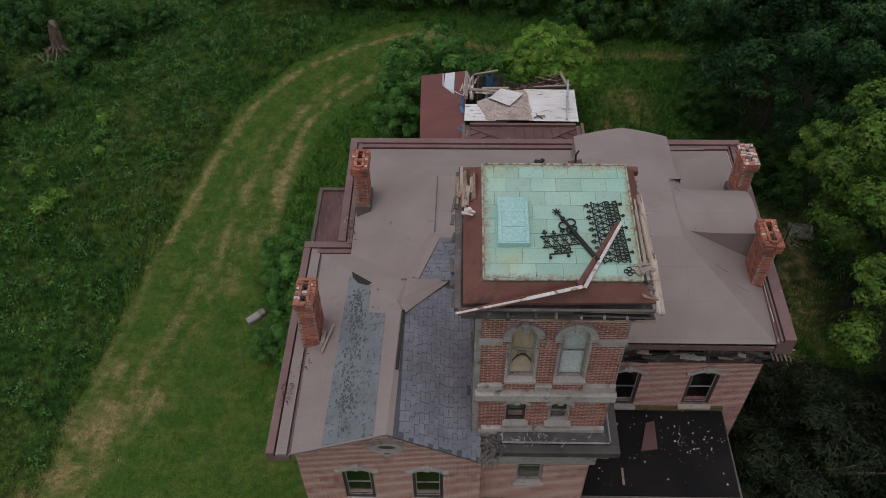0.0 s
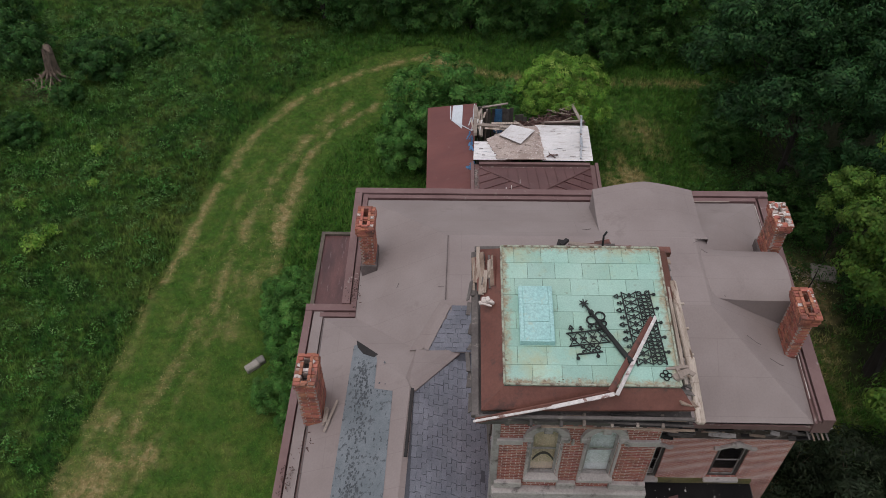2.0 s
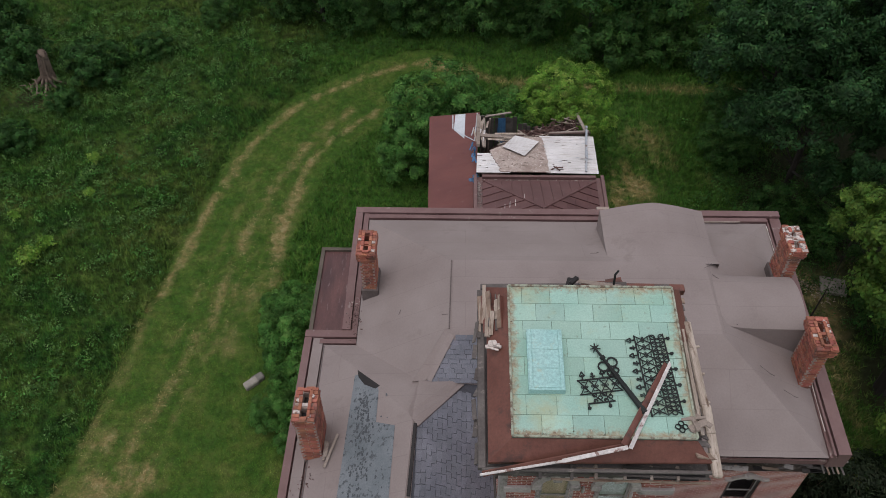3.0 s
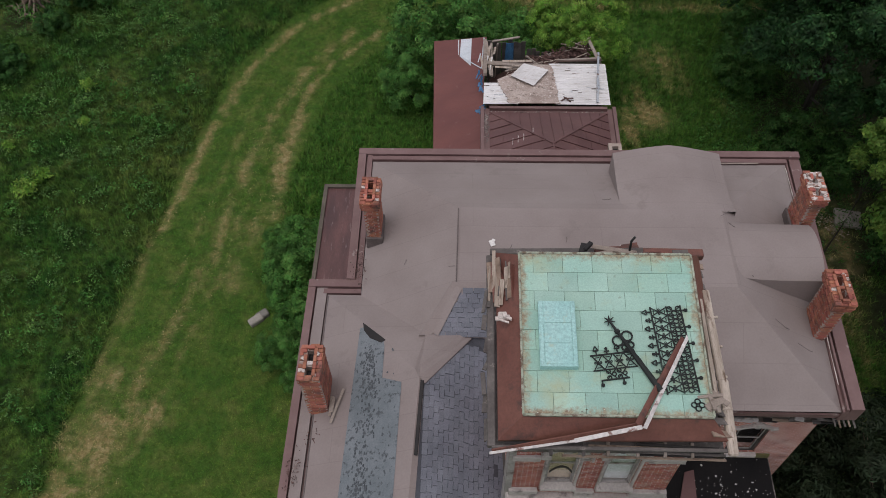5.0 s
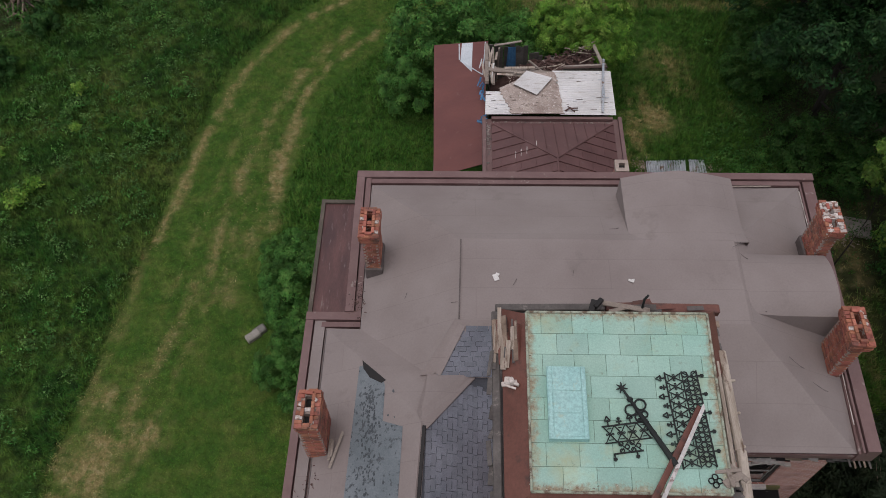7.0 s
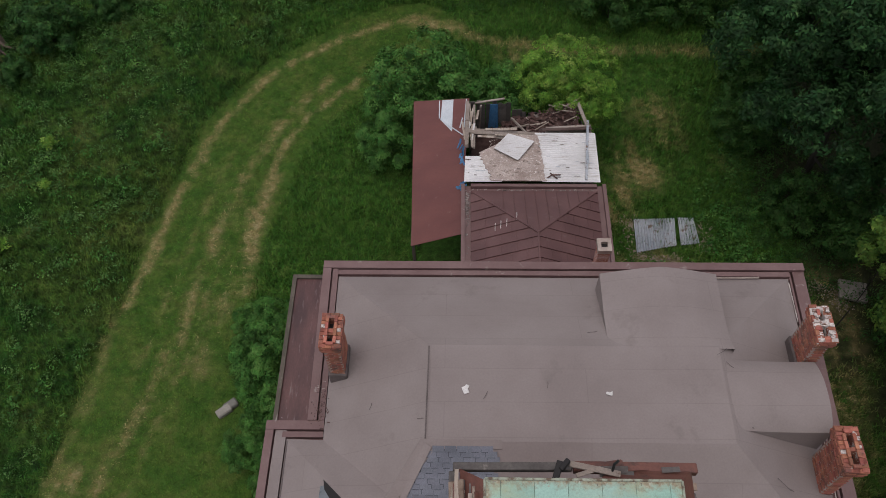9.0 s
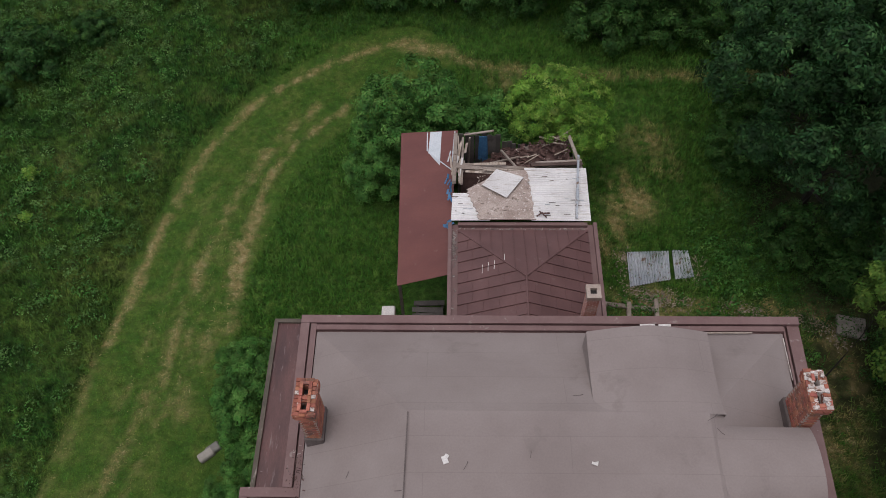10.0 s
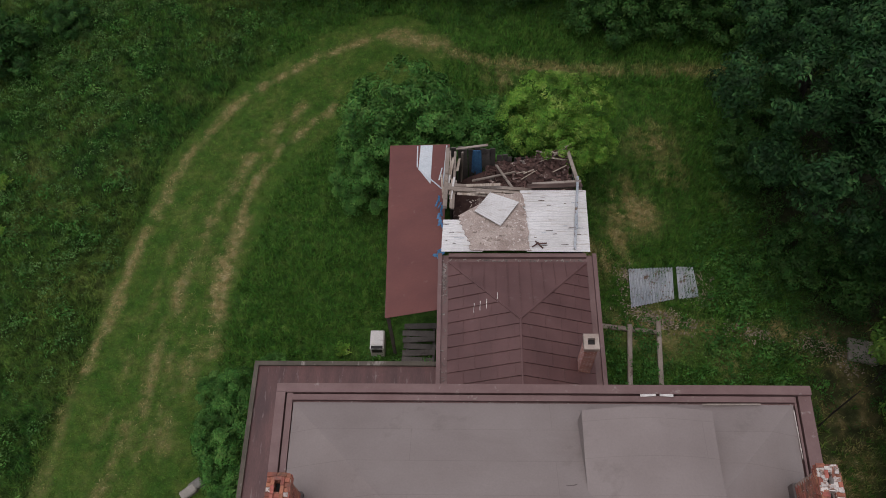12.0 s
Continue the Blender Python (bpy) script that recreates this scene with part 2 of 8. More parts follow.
CAP_BRICK = surface("mortar_smeared_brick", (0.26, 0.095, 0.062), (0.38, 0.165, 0.105), (0.62, 0.57, 0.52), 3, 22, 0.95, 0, 0.5, stain_at=(0.56, 0.60), stain_scale=6)
CAP_WHITE = surface("crumbled_white_mortar", (0.28, 0.12, 0.08), (0.40, 0.19, 0.13), (0.70, 0.66, 0.62), 3, 22, 0.95, 0, 0.5, stain_at=(0.46, 0.50), stain_scale=6)
COPPER = surface("verdigris_copper", (0.275, 0.475, 0.39), (0.36, 0.55, 0.46), (0.40, 0.42, 0.23), 0.9, 34, 0.6, 0, 0.25,
                 stain_at=(0.54, 0.80), stain_scale=1.1, vary="object", amount=0.09, hue=0.008, grain=0.17, flecks=(0.24, 0.33, 0.25), fleck_at=(0.60, 0.72), fleck_scale=9)
def add_margin(m, x0, x1, y0, y1, wide, grime):
    """Rust and silt that gather in uneven blots along the margin of a flat deck."""
    n, l = m.node_tree.nodes, m.node_tree.links
    b = n["Principled BSDF"]
    old = b.inputs["Base Color"].links[0].from_socket
    sep = n.new("ShaderNodeSeparateXYZ")
    l.new(n.new("ShaderNodeNewGeometry").outputs["Position"], sep.inputs[0])
    gaps = []
    for k, lo, hi in ((0, x0, x1), (1, y0, y1)):
        for a, s in ((lo, 1.0), (hi, -1.0)):
            d = n.new("ShaderNodeMath")
            d.operation = "MULTIPLY_ADD"
            d.inputs[1].default_value, d.inputs[2].default_value = s, -a * s
            l.new(sep.outputs[k], d.inputs[0])
            gaps.append(d.outputs[0])
    near = gaps[0]
    for g in gaps[1:]:
        mn = n.new("ShaderNodeMath")
        mn.operation = "MINIMUM"
        l.new(near, mn.inputs[0])
        l.new(g, mn.inputs[1])
        near = mn.outputs[0]
    blot = n.new("ShaderNodeMath")
    blot.operation = "MULTIPLY_ADD"
    blot.inputs[1].default_value = 4.0 * wide
    l.new(noise_at(n, l, 5.0, 7, 0.75), blot.inputs[0])
    neg = n.new("ShaderNodeMath")
    neg.operation = "MULTIPLY_ADD"
    neg.inputs[1].default_value, neg.inputs[2].default_value = -1.0, -1.0 * wide
    l.new(near, neg.inputs[0])
    l.new(neg.outputs[0], blot.inputs[2])
    tone = ramp(n, l, noise_at(n, l, 9.0, 5, 0.7), [(0.35, grime), (0.6, (0.36, 0.33, 0.22)), (0.75, (0.60, 0.62, 0.56))])
    l.new(mixed(n, l, value_ramp(n, l, blot.outputs[0], 0.0, wide * 0.9), old, tone), b.inputs["Base Color"])


add_margin(COPPER, 0.80, 4.22, 11.68, 15.02, 0.17, (0.21, 0.14, 0.085))
COPPER_BLUE = surface("pale_blue_copper", (0.27, 0.52, 0.50), (0.36, 0.59, 0.56), (0.42, 0.50, 0.38), 1.2, 20, 0.55, 0, 0.25, stain_at=(0.58, 0.75), stain_scale=4, grain=0.3)
COPPER_DARK = surface("grimy_copper_joint", (0.12, 0.19, 0.15), (0.19, 0.27, 0.215), None, 2, 20, 0.7)
BRICK = brickwork("brick_wall", (0.37, 0.128, 0.096), (0.50, 0.215, 0.158), (0.78, 0.71, 0.67), (0.20, 0.095, 0.08))
BRICK_PIECE = surface("loose_brick", (0.27, 0.085, 0.056), (0.42, 0.168, 0.108), (0.15, 0.085, 0.07), 3.0, 22, 0.9, 0, 0.4, stain_at=(0.50, 0.66), vary="object", amount=0.28, hue=0.012)
BRICK_REST = surface("bonded_brick", (0.29, 0.088, 0.055), (0.44, 0.175, 0.108), (0.17, 0.09, 0.07), 3.0, 22, 0.9, 0, 0.4, stain_at=(0.58, 0.72), vary="island", amount=0.28, hue=0.012)
TOWER_BRICK = surface("dark_red_tower_brick", (0.26, 0.080, 0.060), (0.37, 0.135, 0.098), (0.13, 0.06, 0.05), 3.0, 22, 0.9, 0, 0.4, vary="object", amount=0.22, hue=0.01)
TOWER_BRICK_REST = surface("dark_red_bonded_brick", (0.26, 0.080, 0.060), (0.37, 0.135, 0.098), (0.13, 0.06, 0.05), 3.0, 22, 0.9, 0, 0.4, vary="island", amount=0.22, hue=0.01)
MORTAR = surface("lime_mortar", (0.50, 0.44, 0.40), (0.66, 0.60, 0.55), (0.30, 0.23, 0.19), 1.5, 25, 0.95)
SMOKED_MORTAR = surface("smoked_mortar", (0.30, 0.235, 0.20), (0.44, 0.36, 0.315), (0.20, 0.12, 0.09), 4, 25, 0.95, stain_at=(0.5, 0.65), stain_scale=6)
MORTAR_WHITE = surface("white_mortar_cap", (0.44, 0.39, 0.36), (0.66, 0.61, 0.57), (0.26, 0.15, 0.11), 7, 30, 0.95, stain_at=(0.50, 0.62), stain_scale=9, grain=0.35)
STONE = surface("grey_sandstone", (0.35, 0.32, 0.295), (0.50, 0.46, 0.43), (0.10, 0.088, 0.08), 1.0, 18, 0.9, 0, 0.4, stain_at=(0.56, 0.72), stain_scale=3.2)
TRIM = surface("peeling_grey_trim", (0.26, 0.24, 0.225), (0.38, 0.355, 0.335), (0.12, 0.09, 0.075), 1.5, 18, 0.8, 0, 0.4, stain_at=(0.55, 0.68), stain_scale=4)
OLD_WOOD = surface("weathered_wood", (0.24, 0.195, 0.16), (0.36, 0.31, 0.27), (0.13, 0.09, 0.065), 1.0, 20, 0.85, 0, 0.4, stretch=(1, 1, 1), stain_at=(0.55, 0.7), stain_scale=4)
BLEACHED = surface("bleached_split_timber", (0.30, 0.24, 0.19), (0.52, 0.45, 0.38), (0.15, 0.095, 0.065), 2.0, 20, 0.85, 0, 0.5, stain_at=(0.54, 0.66), stain_scale=4, stain_stretch=(3, 0.6, 1), stretch=(3, 0.5, 1))
RAW_WOOD = surface("split_tan_wood", (0.19, 0.130, 0.095), (0.34, 0.265, 0.205), (0.085, 0.05, 0.036), 2.0, 20, 0.85, 0, 0.4, stain_at=(0.55, 0.7), stain_scale=5)
GREY_BOARD = surface("dark_barn_board", (0.085, 0.078, 0.070), (0.14, 0.128, 0.115), (0.05, 0.045, 0.04), 2.0, 20, 0.9, 0, 0.5, vary="object", amount=0.25)
BROWN_RUBBLE = surface("brown_rubble", (0.060, 0.030, 0.026), (0.135, 0.078, 0.066), (0.33, 0.28, 0.25), 3.0, 25, 0.9, 0, 0.5, stain_at=(0.58, 0.66), vary="island", amount=0.4)
WHITE_TIN = surface("white_corrugated_tin", (0.58, 0.57, 0.56), (0.74, 0.735, 0.73), (0.40, 0.35, 0.31), 0.7, 16, 0.5, 0, 0.2, stain_at=(0.56, 0.70), stain_scale=3, stain_stretch=(0.5, 5, 1), grain=0.12)
GREY_TIN = surface("galvanised_tin", (0.31, 0.35, 0.39), (0.50, 0.53, 0.56), (0.17, 0.115, 0.08), 0.9, 16, 0.5, 0.0, 0.2, stain_at=(0.56, 0.62), stain_scale=3.5, grain=0.3)
DECKING = surface("delaminated_sheathing", (0.33, 0.26, 0.225), (0.50, 0.42, 0.375), (0.66, 0.61, 0.57), 1.6, 30, 0.9, 0, 0.6, stain_at=(0.56, 0.64), stain_scale=8, grain=0.4, flecks=(0.20, 0.15, 0.12), fleck_at=(0.62, 0.68), fleck_scale=12)
PALE_PAINT = surface("pale_blue_white_paint", (0.50, 0.56, 0.60), (0.62, 0.66, 0.69), (0.30, 0.14, 0.12), 1.2, 16, 0.6, 0, 0.2, stain_at=(0.66, 0.7), stain_scale=5)
WHITE = surface("old_white_paint", (0.60, 0.58, 0.55), (0.72, 0.70, 0.68), (0.35, 0.32, 0.28), 1.2, 16, 0.6, 0, 0.2, stain_at=(0.62, 0.75))
IRON = surface("black_cast_iron", (0.010, 0.012, 0.011), (0.022, 0.027, 0.025), (0.05, 0.085, 0.07), 2, 25, 0.85, 0.0, 0.3, stain_at=(0.62, 0.7))
BLACK = surface("black_rubber", (0.010, 0.009, 0.009), (0.02, 0.017, 0.016), None, 2, 20, 0.7)
BLUE = surface("blue_tarpaulin", (0.035, 0.14, 0.30), (0.075, 0.22, 0.40), None, 3, 12, 0.5)
CONCRETE = surface("old_concrete", (0.16, 0.155, 0.138), (0.25, 0.24, 0.215), (0.12, 0.12, 0.09), 1.0, 20, 0.95, stain_at=(0.55, 0.75))
BARK = surface("bark", (0.020, 0.017, 0.013), (0.038, 0.032, 0.026), None, 2, 20, 0.95, 0, 0.6, stretch=(1, 1, 0.3))
STUMP = surface("rotten_brown_stump", (0.095, 0.068, 0.050), (0.20, 0.155, 0.12), (0.035, 0.025, 0.02), 2, 20, 0.95, 0, 0.6, stain_at=(0.5, 0.65), stretch=(1, 1, 0.25))
TORN = surface("torn_shingle_tab", (0.060, 0.070, 0.078), (0.095, 0.108, 0.118), None, 3, 20, 0.9)
CREASE = surface("roofing_crease", (0.105, 0.086, 0.080), (0.15, 0.125, 0.118), None, 3, 20, 0.9)
DEADWOOD = surface("bleached_deadwood", (0.18, 0.135, 0.10), (0.27, 0.215, 0.17), None, 2, 20, 0.95)
BLIND = surface("tan_window_board", (0.58, 0.45, 0.32), (0.70, 0.57, 0.43), (0.40, 0.30, 0.20), 1.5, 16, 0.8, stretch=(3, 1, 0.4))
CURTAIN = surface("pale_window_curtain", (0.64, 0.70, 0.72), (0.78, 0.82, 0.83), None, 1.5, 12, 0.8)
# near-black colour stands in for the darkness of unlit rooms
DARK_ROOM = surface("dark_interior_tone", (0.05, 0.045, 0.04), (0.09, 0.08, 0.07), None, 1, 10, 0.9)
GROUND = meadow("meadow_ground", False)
GRASS = meadow("grass_blades", True)
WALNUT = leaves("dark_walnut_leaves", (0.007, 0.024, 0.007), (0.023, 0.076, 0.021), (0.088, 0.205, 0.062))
MAPLE = leaves("mid_green_leaves", (0.032, 0.086, 0.012), (0.086, 0.172, 0.026), (0.180, 0.275, 0.058))
BRIGHT = leaves("bright_spring_leaves", (0.050, 0.150, 0.018), (0.145, 0.295, 0.040), (0.41, 0.53, 0.14))
SHRUB = leaves("shrub_leaves", (0.030, 0.104, 0.020), (0.074, 0.200, 0.040), (0.170, 0.320, 0.085))
THICKET = leaves("thicket_leaves", (0.021, 0.068, 0.015), (0.046, 0.126, 0.027), (0.108, 0.212, 0.054))
WOODLAND = leaves("deep_green_wood_leaves", (0.017, 0.055, 0.014), (0.036, 0.108, 0.024), (0.092, 0.192, 0.046))
WEED = leaves("grey_green_weed_leaves", (0.039, 0.108, 0.026), (0.086, 0.189, 0.049), (0.173, 0.292, 0.103))
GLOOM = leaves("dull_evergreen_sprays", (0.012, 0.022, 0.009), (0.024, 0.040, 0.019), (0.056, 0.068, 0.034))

GLASS, gn, gl, gb = material("window_glass")
gb.inputs["Base Color"].default_value = (1, 1, 1, 1)
gb.inputs["Roughness"].default_value = 0.06
gb.inputs["Transmission Weight"].default_value = 1.0
gb.inputs["IOR"].default_value = 1.45


# ---- shaping ----
def world_of(ob):
    return ob.matrix_basis if ob.parent is None else world_of(ob.parent) @ ob.matrix_parent_inverse @ ob.matrix_basis


def part(name, bm, stuff, parent, label="", smooth=False, sheet=False):
    """One mesh from bm under a thing or a part; its coordinates are the world's."""
    me = bpy.data.meshes.new(name)
    bmesh.ops.recalc_face_normals(bm, faces=bm.faces)
    if sheet:
        bmesh.ops.reverse_faces(bm, faces=[f for f in bm.faces if f.normal.z < 0])
    bm.to_mesh(me)
    bm.free()
    me.materials.append(stuff)
    if smooth:
        me.shade_smooth()
    ob = new(name, me)
    if parent is not None:
        ob.parent = parent
        ob.matrix_parent_inverse = world_of(parent).inverted()
    return tagged(ob, label)


def thing(name, at, label, category, group="", kind=""):
    ob = new(name)
    ob.empty_display_size = 0.2
    ob.matrix_basis = Matrix.Translation(at)
    return tagged(ob, label, category, group, kind)


def piece(name, me, parent, m):
    """An object of its own on shared mesh data, under a part."""
    ob = new(name, me)
    ob.parent = parent
    ob.matrix_parent_inverse = world_of(parent).inverted()
    ob.matrix_basis = m
    return ob


def mesh_of(name, bm, stuff):
    me = bpy.data.meshes.new(name)
    bmesh.ops.recalc_face_normals(bm, faces=bm.faces)
    bm.to_mesh(me)
    bm.free()
    me.materials.append(stuff)
    return me


def bulk(name, verts, faces_n, stuff, attributes=()):
    """A mesh from numpy arrays: verts in order, faces of faces_n corners each, nothing shared."""
    me = bpy.data.meshes.new(name)
    count = len(verts)
    me.vertices.add(count)
    me.vertices.foreach_set("co", np.ascontiguousarray(verts, dtype=np.float32).ravel())
    me.loops.add(count)
    me.loops.foreach_set("vertex_index", np.arange(count, dtype=np.int32))
    me.polygons.add(count // faces_n)
    me.polygons.foreach_set("loop_start", np.arange(0, count, faces_n, dtype=np.int32))
    me.polygons.foreach_set("loop_total", np.full(count // faces_n, faces_n, dtype=np.int32))
    for key, values in attributes:
        a = me.attributes.new(key, "FLOAT", "POINT")
        a.data.foreach_set("value", np.ascontiguousarray(values, dtype=np.float32))
    me.update(calc_edges=True)
    me.materials.append(stuff)
    return me


def box(bm, x0, y0, z0, x1, y1, z1, bevel=0.0):
    v = [bm.verts.new(p) for p in ((x0, y0, z0), (x1, y0, z0), (x1, y1, z0), (x0, y1, z0), (x0, y0, z1), (x1, y0, z1), (x1, y1, z1), (x0, y1, z1))]
    f = [bm.faces.new([v[i] for i in q]) for q in ((0, 3, 2, 1), (4, 5, 6, 7), (0, 1, 5, 4), (1, 2, 6, 5), (2, 3, 7, 6), (3, 0, 4, 7))]
    if bevel:
        edges = list({e for q in f for e in q.edges})
        bmesh.ops.bevel(bm, geom=edges, offset=bevel, segments=1, affect="EDGES", profile=0.5)
    return v


def turned_box(bm, m, sx, sy, sz, bevel=0.0):
    """A box of that size about the pose m."""
    v = box(bm, -sx / 2, -sy / 2, -sz / 2, sx / 2, sy / 2, sz / 2)
    if bevel:
        edges = list({e for q in v for e in q.link_edges})
        made = bmesh.ops.bevel(bm, geom=edges, offset=bevel, segments=1, affect="EDGES", profile=0.5)
        v = list({q for f in made["faces"] for q in f.verts} | {q for q in v if q.is_valid})
    bmesh.ops.transform(bm, matrix=m, verts=v)


def beam(bm, p, q, w, h, twist=0.0, bevel=0.0):
    """A squared timber from p to q."""
    p, q = Vector(p), Vector(q)
    d = q - p
    m = Matrix.Translation((p + q) / 2) @ d.to_track_quat("X", "Z").to_matrix().to_4x4() @ pose(0, 0, 0, twist)
    turned_box(bm, m, d.length, w, h, bevel)


def slab(bm, pts, thick):
    """A sheet whose upper face runs through pts."""
    top = [bm.verts.new(p) for p in pts]
    low = [bm.verts.new((p[0], p[1], p[2] - thick)) for p in pts]
    bm.faces.new(top)
    bm.faces.new(low[::-1])
    for i in range(len(pts)):
        j = (i + 1) % len(pts)
        bm.faces.new((top[i], low[i], low[j], top[j]))


def extruded(bm, pts, along):
    """A solid from a flat outline moved along a way."""
    a = [bm.verts.new(p) for p in pts]
    b = [bm.verts.new(Vector(p) + Vector(along)) for p in pts]
    bm.faces.new(a)
    bm.faces.new(b[::-1])
    for i in range(len(pts)):
        j = (i + 1) % len(pts)
        bm.faces.new((a[i], b[i], b[j], a[j]))


def tube(bm, pts, radii, n=6):
    """A round rod through pts, with a radius at each."""
    rings = []
    pts = [Vector(p) for p in pts]
    for i, p in enumerate(pts):
        d = (pts[min(i + 1, len(pts) - 1)] - pts[max(i - 1, 0)]).normalized()
        q = d.to_track_quat("Z", "Y")
        r = radii[i] if isinstance(radii, (list, tuple)) else radii
        rings.append([bm.verts.new(p + q @ Vector((r * math.cos(k * math.tau / n), r * math.sin(k * math.tau / n), 0))) for k in range(n)])
    for a, b in zip(rings, rings[1:]):
        for k in range(n):
            bm.faces.new((a[k], a[(k + 1) % n], b[(k + 1) % n], b[k]))
    bm.faces.new(rings[0][::-1])
    bm.faces.new(rings[-1])


def pierced_wall(bm, axis, at, thick, u0, u1, z0, z1, holes):
    """An upright wall along x (axis 'x', face at y = at) or along y (axis 'y'), with holes (u0, u1, z0, z1) that go through it."""
    us = sorted({u0, u1, *(h[0] for h in holes), *(h[1] for h in holes)})
    zs = sorted({z0, z1, *(h[2] for h in holes), *(h[3] for h in holes)})
    spot = (lambda u, w, z: (u, at + w, z)) if axis == "x" else (lambda u, w, z: (at + w, u, z))

    def solid(i, j):
        if not (0 <= i < len(us) - 1 and 0 <= j < len(zs) - 1):
            return False
        u, z = (us[i] + us[i + 1]) / 2, (zs[j] + zs[j + 1]) / 2
        return not any(h[0] < u < h[1] and h[2] < z < h[3] for h in holes)

    def quad(*p):
        bm.faces.new([bm.verts.new(spot(*q)) for q in p])

    for i in range(len(us) - 1):
        for j in range(len(zs) - 1):
            if not solid(i, j):
                continue
            a, b, c, d = us[i], us[i + 1], zs[j], zs[j + 1]
            quad((a, 0, c), (b, 0, c), (b, 0, d), (a, 0, d))
            quad((a, thick, c), (a, thick, d), (b, thick, d), (b, thick, c))
            if not solid(i - 1, j):
                quad((a, 0, c), (a, 0, d), (a, thick, d), (a, thick, c))
            if not solid(i + 1, j):
                quad((b, 0, c), (b, thick, c), (b, thick, d), (b, 0, d))
            if not solid(i, j - 1):
                quad((a, 0, c), (a, thick, c), (b, thick, c), (b, 0, c))
            if not solid(i, j + 1):
                quad((a, 0, d), (b, 0, d), (b, thick, d), (a, thick, d))
    bmesh.ops.remove_doubles(bm, verts=bm.verts, dist=0.0005)


def arc(cx, cz, r, a0, a1, n):
    return [(cx + r * math.cos(radians(a0 + (a1 - a0) * k / n)), cz + r * math.sin(radians(a0 + (a1 - a0) * k / n))) for k in range(n + 1)]


# ---- ground ----
TRACK_LINES = (  # the mower's dry windrows: way points, half width, strength
    (((-16.9, 10), (-16.6, 15.5), (-15.5, 21.5), (-14.9, 27.4)), 0.30, 0.45),
    (((-14.9, 27.4), (-14.2, 30.1), (-13.8, 32.8), (-13.6, 34.3), (-13.2, 35.6), (-12.7, 37.7), (-12.2, 38.9), (-11.7, 40.3), (-10.0, 43.1), (-6.6, 45.8), (-2.6, 47.6)), 0.26, 0.82),
    (((-14.6, 14), (-13.9, 20), (-12.6, 24), (-11.8, 27.6), (-11.5, 30.6), (-11.0, 33.1), (-10.7, 34.8), (-9.9, 37.2), (-9.2, 39.1), (-6.9, 42.6)), 0.34, 0.6),
    (((-13.6, 16), (-12.4, 21), (-11.3, 26), (-10.7, 31), (-10.2, 34.5)), 0.16, 0.42),
    (((-13.6, 24), (-12.7, 29), (-12.2, 33), (-11.2, 37.5)), 0.18, 0.36),
    (((-10.8, 25.0), (-10.2, 28.7), (-9.7, 30.1), (-9.55, 32.0)), 0.42, 0.5),
    (((-9.35, 29.3), (-9.65, 30.1), (-9.55, 32.0), (-9.4, 33.9), (-9.0, 35.8)), 0.42, 0.92),
    (((-9.0, 35.8), (-8.8, 37.5), (-8.4, 38.5), (-7.8, 39.8), (-5.2, 42.6)), 0.22, 0.85),
    (((0.2, 46.2), (2.2, 45.4), (7.8, 44.7), (14.2, 44.6), (22, 45.2)), 0.5, 0.6),
    (((-2.6, 47.4), (0.2, 46.6)), 0.6, 0.7),
)
MOWN_WAY = ((-14.5, 6), (-13.6, 16), (-12.6, 24), (-11.5, 33), (-10.4, 38.5), (-8.2, 42.0), (-4.6, 45.0), (-2.6, 46.0))
DRY_SPOTS = ((15.6, 24.6, 1.8, 0.9), (15.4, 21.6, 1.6, 0.8), (14.6, 18.6, 1.5, 0.8), (16.6, 26.6, 1.4, 0.9), (18.2, 30.6, 1.2, 0.7), (9.6, 30.9, 0.8, 1.0), (10.6, 30.5, 0.6, 0.9), (11.6, 30.3, 0.5, 0.8), (13.2, 30.3, 0.6, 0.95), (14.4, 30.2, 0.6, 0.95), (15.9, 29.9, 0.7, 1.0), (17.0, 29.0, 0.9, 1.0), (17.2, 27.6, 0.7, 0.9), (12.6, 17.2, 1.3, 0.5), (12.0, 24.4, 1.2, 0.7), (-15.6, 15.7, 1.1, 1.0), (-14.9, 17.2, 1.2, 1.0), (-14.4, 18.7, 1.0, 0.95), (-12.9, 18.9, 0.9, 0.9), (-16.6, 14.2, 0.9, 0.9), (-14.9, 20.4, 0.7, 0.9), (9.0, 36.2, 1.4, 0.85), (7.4, 33.8, 1.2, 0.95), (8.0, 34.6, 0.9, 0.95), (10.4, 40.2, 1.5, 0.6), (12.6, 18.0, 1.8, 0.9), (12.2, 21.2, 1.6, 0.9), (8.6, 30.6, 1.2, 0.9), (16.8, 29.3, 1.5, 0.8), (12.2, 19.5, 1.7, 0.75), (12.0, 23.0, 1.5, 0.6), (8.6, 37.0, 1.4, 0.6), (10.9, 38.2, 1.2, 0.5),
             (9.6, 30.2, 1.6, 0.6), (12.5, 28.8, 1.3, 0.4), (8.3, 35.0, 1.1, 0.4), (3.0, 44.2, 1.2, 0.5), (15.5, 29.5, 1.2, 0.4), (13.2, 36.5, 1.0, 0.35), (-25.5, 43.3, 1.0, 0.5))


def way_distance(X, Y, pts):
    best = np.full(X.shape, 1e9)
    for (ax, ay), (bx, by) in zip(pts, pts[1:]):
        dx, dy = bx - ax, by - ay
        s = np.clip(((X - ax) * dx + (Y - ay) * dy) / (dx * dx + dy * dy), 0, 1)
        best = np.minimum(best, np.hypot(X - ax - s * dx, Y - ay - s * dy))
    return best


